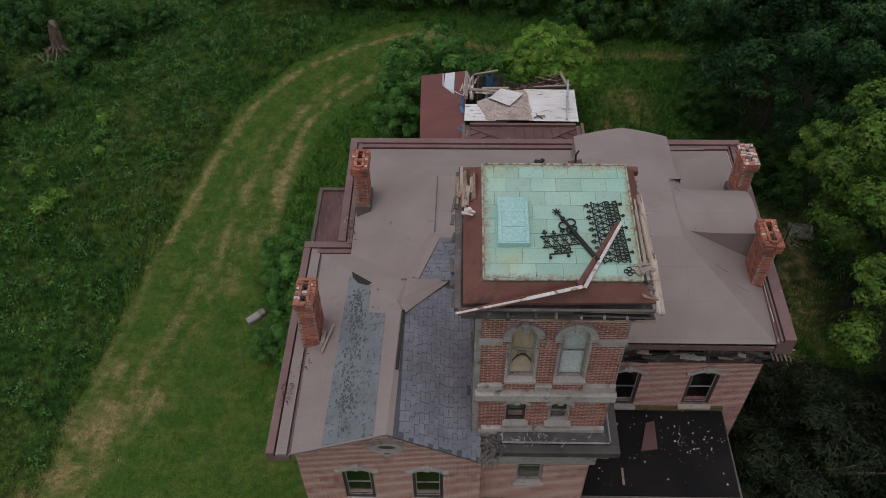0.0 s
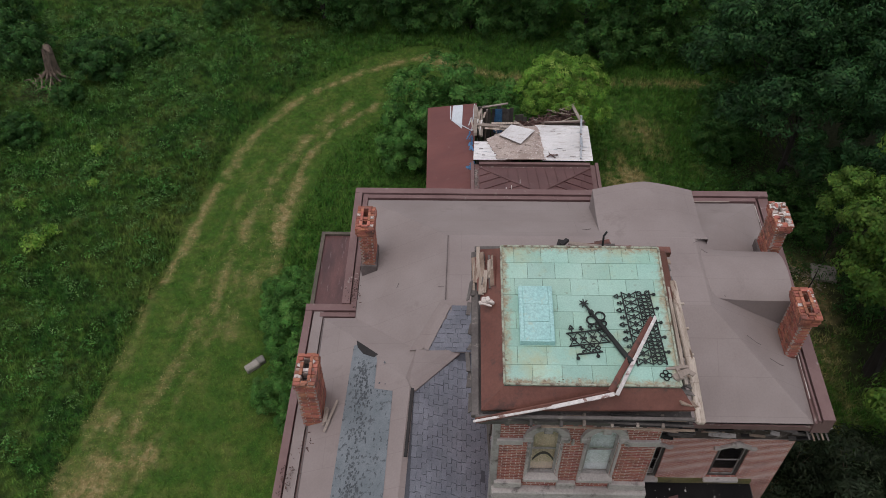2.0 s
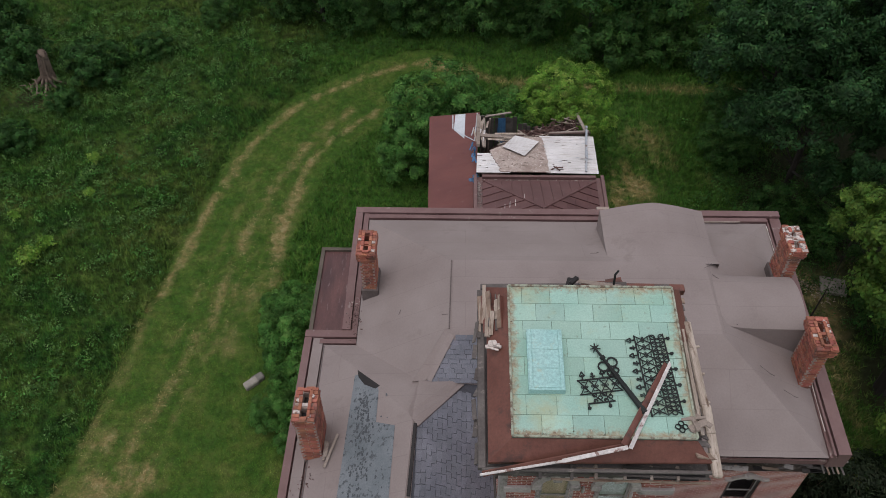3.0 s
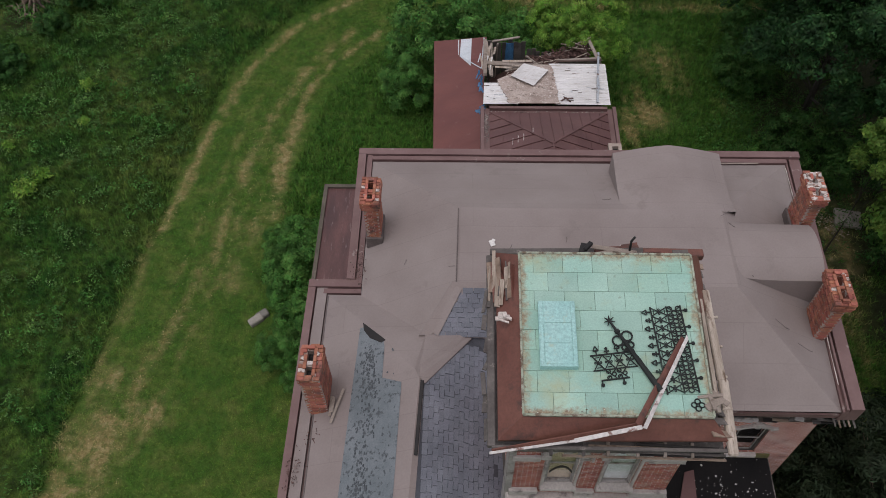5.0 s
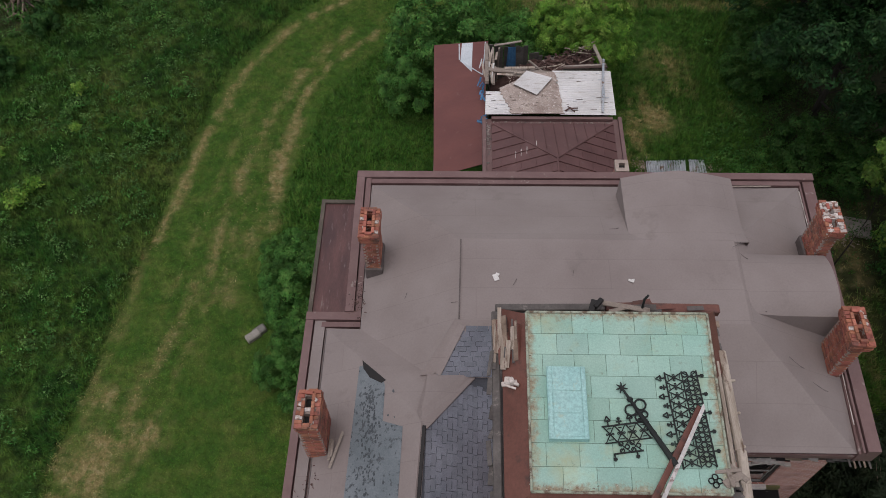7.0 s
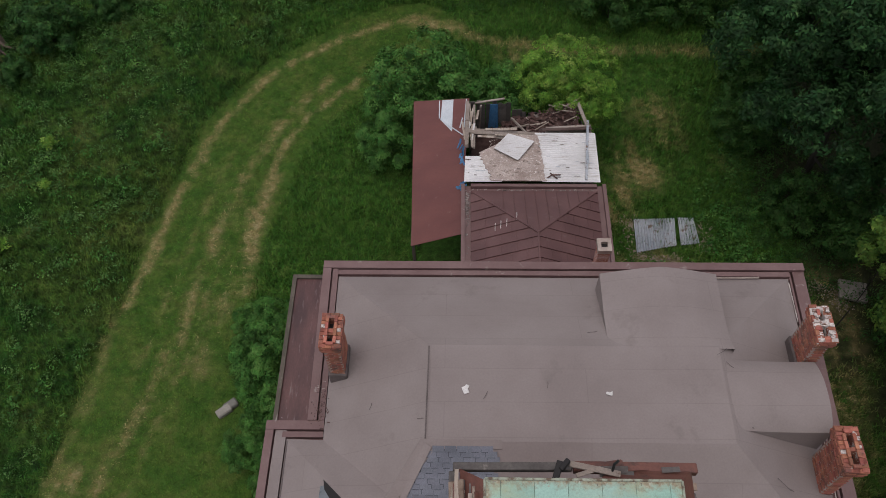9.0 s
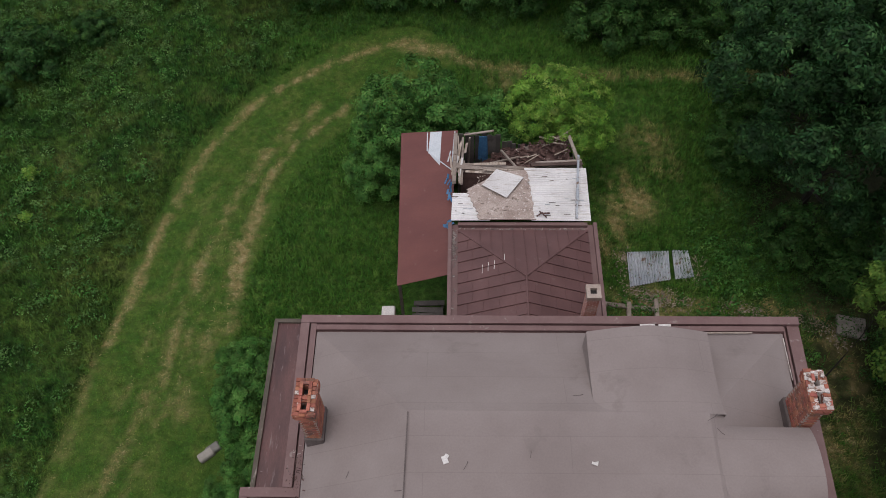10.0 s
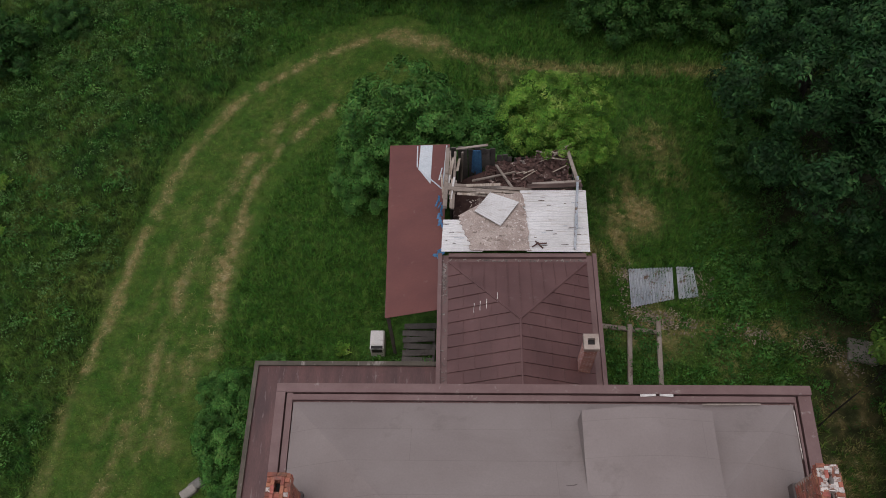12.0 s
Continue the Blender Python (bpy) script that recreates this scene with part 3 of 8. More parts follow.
def ripple(X, Y, k, seed):
    r = np.random.RandomState(seed)
    out = np.zeros_like(X)
    for _ in range(9):
        a, f, p = r.uniform(0, 6.3), k * r.uniform(0.5, 2.2), r.uniform(0, 6.3)
        out += np.sin((X * np.cos(a) + Y * np.sin(a)) * f + p)
    return out / 9


def land(X, Y):
    return 0.16 * ripple(X, Y, 0.35, 5) + 0.05 * ripple(X, Y, 1.6, 6)


def wear(X, Y):
    """How mown (0 to 1) and how dry (0 to 1) the grass is."""
    wob = 0.5 * ripple(X, Y, 1.1, 11)
    mown = 1 - np.clip((way_distance(X, Y, MOWN_WAY) - 2.6 + wob * 0.5) / 0.5, 0, 1)
    mown = np.maximum(mown, 1 - np.clip((np.hypot((X + 10.5) / 5.0, (Y - 13) / 12.0) - 1) / 0.12, 0, 1))
    dry = np.zeros_like(X)
    patchy = np.clip(0.72 + 0.9 * ripple(X, Y, 2.2, 13) + 1.2 * ripple(X, Y, 7.0, 14), 0, 1)
    for pts, half, strength in TRACK_LINES:
        d = way_distance(X + 0.3 * ripple(X, Y, 2.0, 15) + 0.22 * ripple(X, Y, 5.5, 16), Y, pts)
        dry = np.maximum(dry, strength * np.exp(-(d / half) ** 2) * patchy)
    for cx, cy, r, s in DRY_SPOTS:
        dry = np.maximum(dry, s * np.exp(-(np.hypot(X - cx, Y - cy) / r) ** 2) * np.clip(patchy * 1.1 - 0.1, 0, 1))
    return mown, np.clip((dry - 0.10) * 1.4, 0, 1)


def litter(X, Y):
    """How far the grass gives way to dark soil and leaf litter below the trees."""
    d = np.full(X.shape, 1e9)
    for cx, cy, r in ((18.2, 35.6, 4.4), (20.0, 30.2, 5.0), (18.5, 41.9, 4.0), (20.0, 23.6, 3.6), (20.0, 17.8, 3.8), (14.2, 13.0, 3.6), (24.5, 37, 6), (24, 22, 6), (14.5, 10.0, 3.5), (-26.2, 43.8, 1.9), (12.6, 18.0, 3.0), (12.6, 15.6, 2.6), (12.6, 21.5, 2.9), (13.8, 25.0, 2.6), (16.5, 27.0, 2.4)):
        d = np.minimum(d, np.hypot(X - cx, Y - cy) - r + 0.9)
    return 0.8 - 0.8 * np.clip((d + 0.9 * ripple(X, Y, 1.3, 21) + 0.5 * ripple(X, Y, 4.0, 22) + 0.4) / 1.4, 0, 1)


def far_steps(lo, hi, step):
    near = np.arange(lo, hi + step, step)
    out = np.array([6, 16, 40, 100, 250, 600, 1400], dtype=float)
    return np.concatenate((lo - out[::-1], near, near[-1] + out))


gx, gy = far_steps(-36, 33, 0.3), far_steps(2, 62, 0.3)
GX, GY = np.meshgrid(gx, gy)
GZ = land(GX, GY) * np.exp(-np.clip(np.hypot(GX, GY - 28) - 45, 0, 99) / 20)
ground_mesh = bpy.data.meshes.new("ground")
nx = len(gx)
quads = [(j * nx + i, j * nx + i + 1, (j + 1) * nx + i + 1, (j + 1) * nx + i) for j in range(len(gy) - 1) for i in range(nx - 1)]
ground_mesh.from_pydata(np.stack((GX, GY, GZ), -1).reshape(-1, 3).tolist(), [], quads)
for key, values in zip(("mown", "dry", "litter"), (*wear(GX.ravel(), GY.ravel()), litter(GX.ravel(), GY.ravel()))):
    ground_mesh.attributes.new(key, "FLOAT", "POINT").data.foreach_set("value", values.astype(np.float32))
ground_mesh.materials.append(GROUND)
ground_mesh.shade_smooth()
tagged(new("ground", ground_mesh), "rough green meadow with a curving mown track and dry windrows", "ground", kind="structure")

# ---- the house ----
house = thing("house", (3.4, 18.0, 0), "derelict red-brick mansion with a square tower and patched brown roofs", "house")

bm = bmesh.new()
pierced_wall(bm, "x", 15.45, 0.3, 4.24, 10.1, 0, 8.75, [(5.42, 6.32, 5.85, 8.0), (7.93, 8.88, 5.98, 7.98)])
front_wall = part("front_wall", bm, BRICK, house)
bm = bmesh.new()
box(bm, 9.8, 15.75, 0, 10.1, 22.9, 9.0)
part("side_wall", bm, BRICK, house)
bm = bmesh.new()
box(bm, -3.3, 22.9, 0, 10.1, 23.2, 9.9)
part("back_wall", bm, BRICK, house)
bm = bmesh.new()
box(bm, -3.3, 18.0, 0, -3.0, 22.9, 9.9)
part("side_wall", bm, BRICK, house)
bm = bmesh.new()
pierced_wall(bm, "x", 11.5, 0.3, -4.35, 0.95, 0, 9.4, [(-3.13, -2.22, 6.7, 8.66), (-1.06, -0.16, 6.7, 8.66)])
extruded(bm, [(-4.35, 11.5, 9.4), (0.95, 11.5, 9.4), (0.95, 11.5, 9.72), (-1.6, 11.5, 11.22), (-4.35, 11.5, 10.12)], (0, 0.3, 0))
wing_front = part("gable_wall", bm, BRICK, house)
bm = bmesh.new()
box(bm, -4.35, 11.8, 0, -4.05, 18.0, 9.9)
part("side_wall", bm, BRICK, house)
bm = bmesh.new()
box(bm, -4.35, 18.0, 0, -3.3, 18.3, 9.9)
part("back_wall", bm, BRICK, house)
bm = bmesh.new()
box(bm, 0.65, 11.8, 0, 0.95, 12.1, 9.7)
part("return_wall", bm, BRICK, house)
bm = bmesh.new()
box(bm, -4.0, 11.9, 9.2, 0.7, 18.0, 9.3)
box(bm, -3.0, 18.3, 9.2, 9.7, 22.8, 9.3)
box(bm, 4.3, 15.8, 9.2, 9.7, 18.3, 9.3)
part("attic_floor", bm, DARK_ROOM, house)
bm = bmesh.new()
for z in (0.5, 5.3):
    box(bm, -4.04, 11.81, z, 0.64, 17.99, z + 0.1)
    box(bm, -2.99, 18.31, z, 9.79, 22.89, z + 0.1)
    box(bm, 4.25, 15.76, z, 9.79, 18.3, z + 0.1)
    box(bm, 1.0, 12.2, z, 3.9, 15.3, z + 0.1)
part("storey_floor", bm, DARK_ROOM, house)

# main roof: four slopes round a low deck, all in one rolled membrane
DL, DR, DF, DB, DZ = -0.5, 7.15, 17.7, 20.35, 12.0
EL, ER, EF, EB, EZ = -3.32, 10.08, 14.86, 23.36, 10.57
EFR = 9.83
WX, WZ = -4.32, 10.29
P, F = (-1.4, 15.1, 11.75), (-1.6, 11.03, 11.42)
S, T, Q = (-1.3, 16.5, 11.25), (-3.05, 17.05, 10.94), (-0.27, 16.5, 11.2)
R0, R1 = (0.85, 11.03, 10.0), (0.85, 15.9, 10.7)
W0, W1 = (WX, 11.03, WZ), (WX, 18.36, WZ)


def drape(bm, rim, tops, cuts=10):
    """A roof sheet over a quad, a little uneven, with its own thickness."""
    a, b, c, d = (Vector(p) for p in rim)
    rows = []
    for j in range(cuts + 1):
        v = j / cuts
        row = []
        for i in range(cuts + 1):
            u = i / cuts
            p = a.lerp(b, u).lerp(d.lerp(c, u), v)
            edge = min(u, v, 1 - u, 1 - v) * 6
            p.z += min(1, edge) * tops * (noise.noise(p * 1.1) + 0.5 * noise.noise(p * 2.7))
            row.append(bm.verts.new(p))
        rows.append(row)
    faces = []
    for r0, r1 in zip(rows, rows[1:]):
        for i in range(cuts):
            faces.append(bm.faces.new((r0[i], r0[i + 1], r1[i + 1], r1[i])))


bm = bmesh.new()
drape(bm, ((EL, 18.3, EZ - 0.2), (DL, DF, DZ), (DL, DB, DZ), (EL, EB, EZ)), 0.02)
drape(bm, ((EL, EB, EZ), (DL, DB, DZ), (DR, DB, DZ), (ER, EB, EZ)), 0.02, 14)
drape(bm, ((ER, EB, EZ), (DR, DB, DZ), (DR, DF, DZ), (EFR, EF, 10.3)), 0.02, 12)
drape(bm, ((DR, DF, DZ), (4.0, DF, DZ), (4.0, EF, 10.3), (EFR, EF, 10.3)), 0.02, 12)
drape(bm, ((4.0, DF, DZ), (DL, DF, DZ), (S[0], S[1], S[2]), (4.0, 16.3, 11.12)), 0.0, 6)
drape(bm, ((DL, DF, DZ), (DR, DF, DZ), (DR, DB, DZ), (DL, DB, DZ)), 0.025, 14)
for tri in (((EL, 18.3, EZ - 0.2), S, (DL, DF, DZ)), ((EL, 18.3, EZ - 0.2), T, S), ((EL, 18.3, EZ - 0.2), W1, T)):
    bm.faces.new([bm.verts.new(p) for p in tri])
bmesh.ops.remove_doubles(bm, verts=bm.verts, dist=0.003)
roof = part("roof", bm, MEMBRANE, house, "patched grey-brown rolled roofing", sheet=True)
sol = roof.modifiers.new("thickness", "SOLIDIFY")
sol.thickness, sol.offset = 0.05, -1


def left_z(x, y):
    ridge_x = F[0] + (P[0] - F[0]) * min(1, (y - F[1]) / (P[1] - F[1]))
    ridge_z = F[2] + (P[2] - F[2]) * min(1, (y - F[1]) / (P[1] - F[1]))
    return WZ + (ridge_z - WZ) * (x - WX) / (ridge_x - WX)


bm = bmesh.new()
drape(bm, (W0, F, P, (WX, 15.1, WZ)), 0.004, 14)
for tri in (((WX, 15.1, WZ), P, T), ((WX, 15.1, WZ), T, W1), (S, T, P)):
    bm.faces.new([bm.verts.new(p) for p in tri])
bmesh.ops.remove_doubles(bm, verts=bm.verts, dist=0.003)
wing_roof = part("wing_roof", bm, MEMBRANE, house, "grey-brown roofing over the front gable", sheet=True)
sol = wing_roof.modifiers.new("thickness", "SOLIDIFY")
sol.thickness, sol.offset = 0.06, -1

# the slope beside the tower, boarded and shingled
bm = bmesh.new()
for tri in ((F, R0, R1), (F, R1, P), (P, R1, Q), ((4.0, 16.3, 11.12), Q, R1), ((4.0, 16.3, 11.12), R1, (4.0, 15.3, 10.6))):
    bm.faces.new([bm.verts.new(p) for p in tri])
bmesh.ops.remove_doubles(bm, verts=bm.verts, dist=0.003)
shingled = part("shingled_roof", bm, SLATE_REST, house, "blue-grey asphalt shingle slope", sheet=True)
sol = shingled.modifiers.new("thickness", "SOLIDIFY")
sol.thickness, sol.offset = 0.06, -1

bm = bmesh.new()
Pu, Qu, Su = Vector(P) + Vector((0.12, 0.1, 0.05)), Vector(Q) + Vector((0.08, 0.05, 0.05)), Vector(S) + Vector((0, 0.1, 0.05))
slab(bm, [Vector(P) + Vector((-0.12, 0.15, 0.035)), Vector(P) + Vector((-0.02, -0.1, 0.045)), Vector(P) + Vector((0.14, -0.28, 0.005)), Qu + Vector((0.12, -0.12, -0.035)), Qu + Vector((0.05, 0.2, 0.0)), Su - Vector((0, 0, 0.02))], 0.05)
part("hip_flashing", bm, MEMBRANE, house)
bm = bmesh.new()
slab(bm, [(S[0] - 0.2, S[1] - 0.05, S[2] + 0.06), (S[0] + 0.15, S[1] + 0.0, S[2] + 0.06), (DL + 0.22, DF - 0.2, DZ - 0.08), (DL + 0.3, DF + 0.02, DZ + 0.03), (DL - 0.1, DF + 0.05, DZ + 0.03)], 0.05)
slab(bm, [(DL + 0.2, DF - 0.17, DZ - 0.075), (1.4, DF - 0.17, DZ - 0.075), (1.4, DF + 0.03, DZ + 0.03), (DL + 0.2, DF + 0.03, DZ + 0.03)], 0.04)
part("valley_flashing", bm, MEMBRANE, house)
bm = bmesh.new()
slab(bm, [(F[0] - 0.32, 11.05, left_z(F[0] - 0.32, 11.05) + 0.02), (F[0], 11.03, F[2] + 0.03), (P[0], P[1], P[2] + 0.03), (P[0] - 0.35, P[1], left_z(P[0] - 0.35, P[1]) + 0.02)], 0.03)
slab(bm, [(F[0], 11.03, F[2] + 0.03), (F[0] + 0.16, 11.03, F[2] - 0.06), (P[0] + 0.12, P[1], P[2] - 0.04), (P[0], P[1], P[2] + 0.03)], 0.03)
part("ridge_flashing", bm, MEMBRANE, house)
bm = bmesh.new()
beam(bm, (-1.42, 12.95, 11.62), (-1.33, 14.9, 11.75), 0.09, 0.05, 0, 0.01)
part("ridge_vent", bm, BLACK, house, "black strip along the ridge")
bm = bmesh.new()
rows = []
for k in range(25):
    y = 11.08 + (16.9 - 11.08) * k / 24
    lo = -3.40 + 0.22 * (y - 11.08) / 5.8
    hi = -1.96 + 0.02 * (y - 11.08) if y < 15.2 else min(-2.42, -2.42 - (y - 16.35) * 1.1)
    xs = [lo + (hi - lo) * q / 5 for q in range(6)]
    rows.append([[bm.verts.new((x, y, left_z(x, min(y, 15.1)) + dz)) for x in xs] for dz in (0.014, 0.004)])
for r0, r1 in zip(rows, rows[1:]):
    for q in range(5):
        bm.faces.new((r0[0][q], r0[0][q + 1], r1[0][q + 1], r1[0][q]))
        bm.faces.new((r0[1][q], r1[1][q], r1[1][q + 1], r0[1][q + 1]))
    for q in (0, 5):
        bm.faces.new((r0[0][q], r1[0][q], r1[1][q], r0[1][q]))
for r0 in (rows[0], rows[-1]):
    for q in range(5):
        bm.faces.new((r0[0][q], r0[1][q], r0[1][q + 1], r0[0][q + 1]))
part("bare_felt", bm, FELT, house, "blue-grey underlay bared where shingles are gone")
bm = bmesh.new()
slab(bm, [(x, y, left_z(x, 15.1) + 0.022) for x, y in ((-3.11, 17.06), (-2.40, 16.33), (-2.52, 16.27), (-2.86, 16.50), (-3.06, 16.80))], 0.012)
part("torn_edge", bm, BLACK, house)

# box gutters
def gutter(p, q, inward, z, wide=0.25, bed=(0.0, 0.0), deep=0.62, ledge=0.16, stuff=None, fall=0.0):
    """A wooden box gutter lined with painted metal, from p to q: an outer board, a narrow channel, and a flat ledge against the roof; inward: the way towards the roof; bed: how far the inner pieces stay back from either end."""
    p, q, n = Vector((*p, 0)), Vector((*q, 0)), Vector((*inward, 0))
    d = (q - p).normalized()
    for name, a, b, lo, hi, s, e in (("gutter", 0.0, wide, -deep, 0.06, 0, 0), ("channel", wide + 0.003, wide + ledge + 0.11, -deep, -0.12, *bed),
                                     ("ledge", wide + 0.045, wide + 0.045 + ledge, -0.117, 0.012, *bed)):
        bm = bmesh.new()
        p2, q2 = p + d * s, q - d * e
        cuts = 14
        for k in range(cuts):
            r0, r1 = p2.lerp(q2, k / cuts), p2.lerp(q2, (k + 1) / cuts)
            w0, w1 = (0.012 * noise.noise((r.x * 1.3, r.y * 1.3, a)) for r in (r0, r1))
            if name == "gutter":
                w0 = w1 = 0.0
            w0, w1 = w0 + fall * (1 - k / cuts), w1 + fall * (1 - (k + 1) / cuts)
            slab(bm, [(v.x, v.y, z + hi + w) for v, w in ((r0 + n * a, w0), (r1 + n * a, w1), (r1 + n * b, w1), (r0 + n * b, w0))], hi - lo)
        bmesh.ops.remove_doubles(bm, verts=bm.verts, dist=0.0005)
        part(name, bm, GUTTER if name != "ledge" else (stuff or GUTTER), house, "mauve-brown painted box gutter" if name == "gutter" else "")


gutter((-3.80, 18.865), (-3.80, 23.61), (1, 0), EZ + 0.04, fall=-0.26)
gutter((-3.80, 23.87), (10.60, 23.87), (0, -1), EZ + 0.04, 0.25, (0.46, 0.46))
gutter((10.60, 23.61), (10.34, 14.82), (-1, 0), EZ - 0.06, 0.34, ledge=0.06)
gutter((-4.92, 18.86), (-3.34, 18.86), (0, -1), 10.30, 0.25, (0.465, 0.0))
gutter((-4.96, 11.03), (-4.92, 18.605), (1, 0), 10.28, 0.22, deep=0.36, ledge=0.30, stuff=MEMBRANE)
# dark strip drawn in for the shadow line of the step at the slope's foot
bm = bmesh.new()
beam(bm, (WX + 0.02, 18.3, WZ + 0.025), (WX + 0.02, 11.06, WZ + 0.025), 0.035, 0.02)
part("gravel_stop", bm, CREASE, house, "dark strip in place of the shadow line where the slope starts")
for p, q in (((10.04, 21.9, 10.58), (10.06, 23.2, 10.60)), ((9.99, 18.9, 10.49), (9.88, 15.6, 10.42))):
    bm = bmesh.new()
    for k in range(6):
        a, b = (Vector(p).lerp(Vector(q), v / 6) + Vector((0.02 * noise.noise((v * 1.7, p[1], 0)), 0, 0.015)) for v in (k, k + 1))
        beam(bm, a, b, 0.012 + 0.012 * (k % 2), 0.02, 20)
    part("loose_flashing", bm, MORTAR, house, "pale lifted flashing along the eaves")
bm = bmesh.new()
beam(bm, (7.65, 23.33, 10.66), (9.2, 23.34, 10.67), 0.05, 0.03, 0, 0.01)
part("edge_strip", bm, OLD_WOOD, house, "weathered strip along the roof edge")

# segmental dormers under the same membrane
def dormer(spot, half, edge, crown, power, crown_in, reach, low, flat=1.0):
    """A low curved dormer: spot(s, d, z) places a point s across and d back from its outer end; it melts into the deck."""
    bm = bmesh.new()
    n, rows = 22, 10
    grid = []
    for j in range(rows + 1):
        v = j / rows
        row = []
        for i in range(n + 1):
            s = -1 + 2 * i / n
            e = 1 - abs(s) ** power
            z0, z1 = edge + (crown - edge) * e, crown_in
            d = v * reach
            row.append(bm.verts.new(spot(s * half, d, z0 + (z1 - z0) * v ** (1 + flat * abs(s) ** 3))))
        grid.append(row)
    for r0, r1 in zip(grid, grid[1:]):
        for i in range(n):
            bm.faces.new((r0[i], r0[i + 1], r1[i + 1], r1[i]))
    skirt = [bm.verts.new((v.co.x, v.co.y, low)) for v in grid[0]]
    for i in range(n):
        bm.faces.new((grid[0][i], skirt[i], skirt[i + 1], grid[0][i + 1]))
    for k in (0, n):
        side = [bm.verts.new((r[k].co.x, r[k].co.y, low)) for r in grid]
        for j in range(rows):
            bm.faces.new((grid[j][k], grid[j + 1][k], side[j + 1], side[j]))
    bmesh.ops.remove_doubles(bm, verts=bm.verts, dist=0.001)
    ob = part("dormer", bm, MEMBRANE, house, "low segmental dormer under grey-brown roofing")
    ob.data.shade_smooth()
    ob.data.set_sharp_from_angle(angle=radians(35))


dormer(lambda s, d, z: (5.93 + s, 22.80 - d, z), 1.64, 11.70, 12.08, 1.35, 11.992, 2.50, 10.4, 4.0)
dormer(lambda s, d, z: (9.70 - d, 19.12 + s, z), 0.98, 11.67, 11.96, 2.4, 11.95, 2.60, 10.4, 4.0)

# chimneys of loose old brick
brick_bm = bmesh.new()
box(brick_bm, -0.1, -0.048, -0.031, 0.1, 0.048, 0.031, 0.004)
CHIMNEY_BRICK = mesh_of("brick", brick_bm, BRICK_PIECE)
rng = random.Random(7)


def chimney(x0, y0, x1, y1, low, top, cap, flues, cap_stuff, apron=0.0, crumbled=0.06, back=0.03):
    """A shaft of single bricks round a mortar core, corbelled out under its flues."""
    bm = bmesh.new()
    inset = 0.027 + back
    box(bm, x0 + inset, y0 + inset, low - 0.6, x1 - inset, y1 - inset, top - 0.30)
    shaft = part("chimney", bm, SMOKED_MORTAR, house, "leaning old orange-red brick chimney")
    bm = bmesh.new()
    ring = [(x0 + 0.02, y0 + 0.02, x1 - 0.02, y1 - 0.02)]
    fy = [ring[0][1]] + [v for f in flues for v in f] + [ring[0][3]]
    wallx = 0.165
    lip = top - 0.055
    box(bm, x0 - 0.012, y0 - 0.012, top - 0.29, x0 + wallx, y1 + 0.012, lip)
    box(bm, x1 - wallx, y0 - 0.012, top - 0.29, x1 + 0.012, y1 + 0.012, lip)
    for a, b in zip(fy[::2], fy[1::2]):
        box(bm, x0 + wallx, a, top - 0.29, x1 - wallx, b, lip)
    part("cap", bm, cap_stuff, shaft, "crumbling mortar cap with open flues")
    laid = []
    for k in range(int((y1 - y0 + 0.04) / 0.112)):
        for xa in (x0 + wallx * 0.46, x1 - wallx * 0.46):
            if rng.random() > crumbled * 0.6:
                laid.append((xa + rng.uniform(-0.01, 0.01), y0 + 0.03 + 0.112 * k, rng.uniform(-4, 4)))
    for a, b in zip(fy[::2], fy[1::2]):
        if b - a > 0.06:
            laid.append(((x0 + x1) / 2, (a + b) / 2, rng.uniform(-4, 4)))
    rim = [((x0 + x1) / 2 + s * (0.5 * (x1 - x0) - 0.145), y, 90) for s in (-1, 1) for y in np.arange(flues[0][0] + 0.06, flues[-1][1], 0.2)]
    rim += [((x0 + x1) / 2, y, 0) for y in (flues[0][0] - 0.05, flues[-1][1] + 0.05)]
    for px, py, turn in rim:
        if rng.random() > crumbled:
            bm = bmesh.new()
            turned_box(bm, pose(px, py, top + 0.028, rng.uniform(-2, 2), rng.uniform(-2, 2), turn + rng.uniform(-3, 3)), 0.19, 0.085, 0.055, 0.008)
            part("rim_brick", bm, BRICK_PIECE, shaft)
    for px, py, turn in laid:
        bm = bmesh.new()
        turned_box(bm, pose(px, py, top - 0.03 - rng.uniform(0, 0.012), rng.uniform(-2, 2), rng.uniform(-2, 2), turn), 0.17, 0.1, 0.06, 0.008)
        part("cap_brick", bm, BRICK_PIECE if rng.random() > crumbled else MORTAR_WHITE, shaft)
    for _ in range(int(2 + 9 * crumbled)):
        bm = bmesh.new()
        side = rng.choice((0, 1))
        px = rng.uniform(x0 + 0.06, x0 + 0.14) if side else rng.uniform(x1 - 0.14, x1 - 0.06)
        turned_box(bm, pose(px, rng.uniform(y0 + 0.08, y1 - 0.08), top + 0.012, rng.uniform(-6, 6), rng.uniform(-6, 6), rng.uniform(0, 180)), rng.uniform(0.07, 0.17), 0.09, 0.05, 0.012)
        part("mortar_lump", bm, MORTAR_WHITE, shaft)
    for a, b in flues:
        bm = bmesh.new()
        box(bm, x0 + wallx + 0.004, a + 0.004, top - 0.295, x1 - wallx - 0.004, b - 0.004, top - 0.27)
        part("flue", bm, BLACK, shaft)
    if apron:
        bm = bmesh.new()
        box(bm, x0, y0, low - 0.4, x1, y1, apron, 0.03)
        part("apron", bm, CREASE, shaft, "roofing turned up round the chimney foot")
    spots = []
    rows = int((top - low) / 0.075)
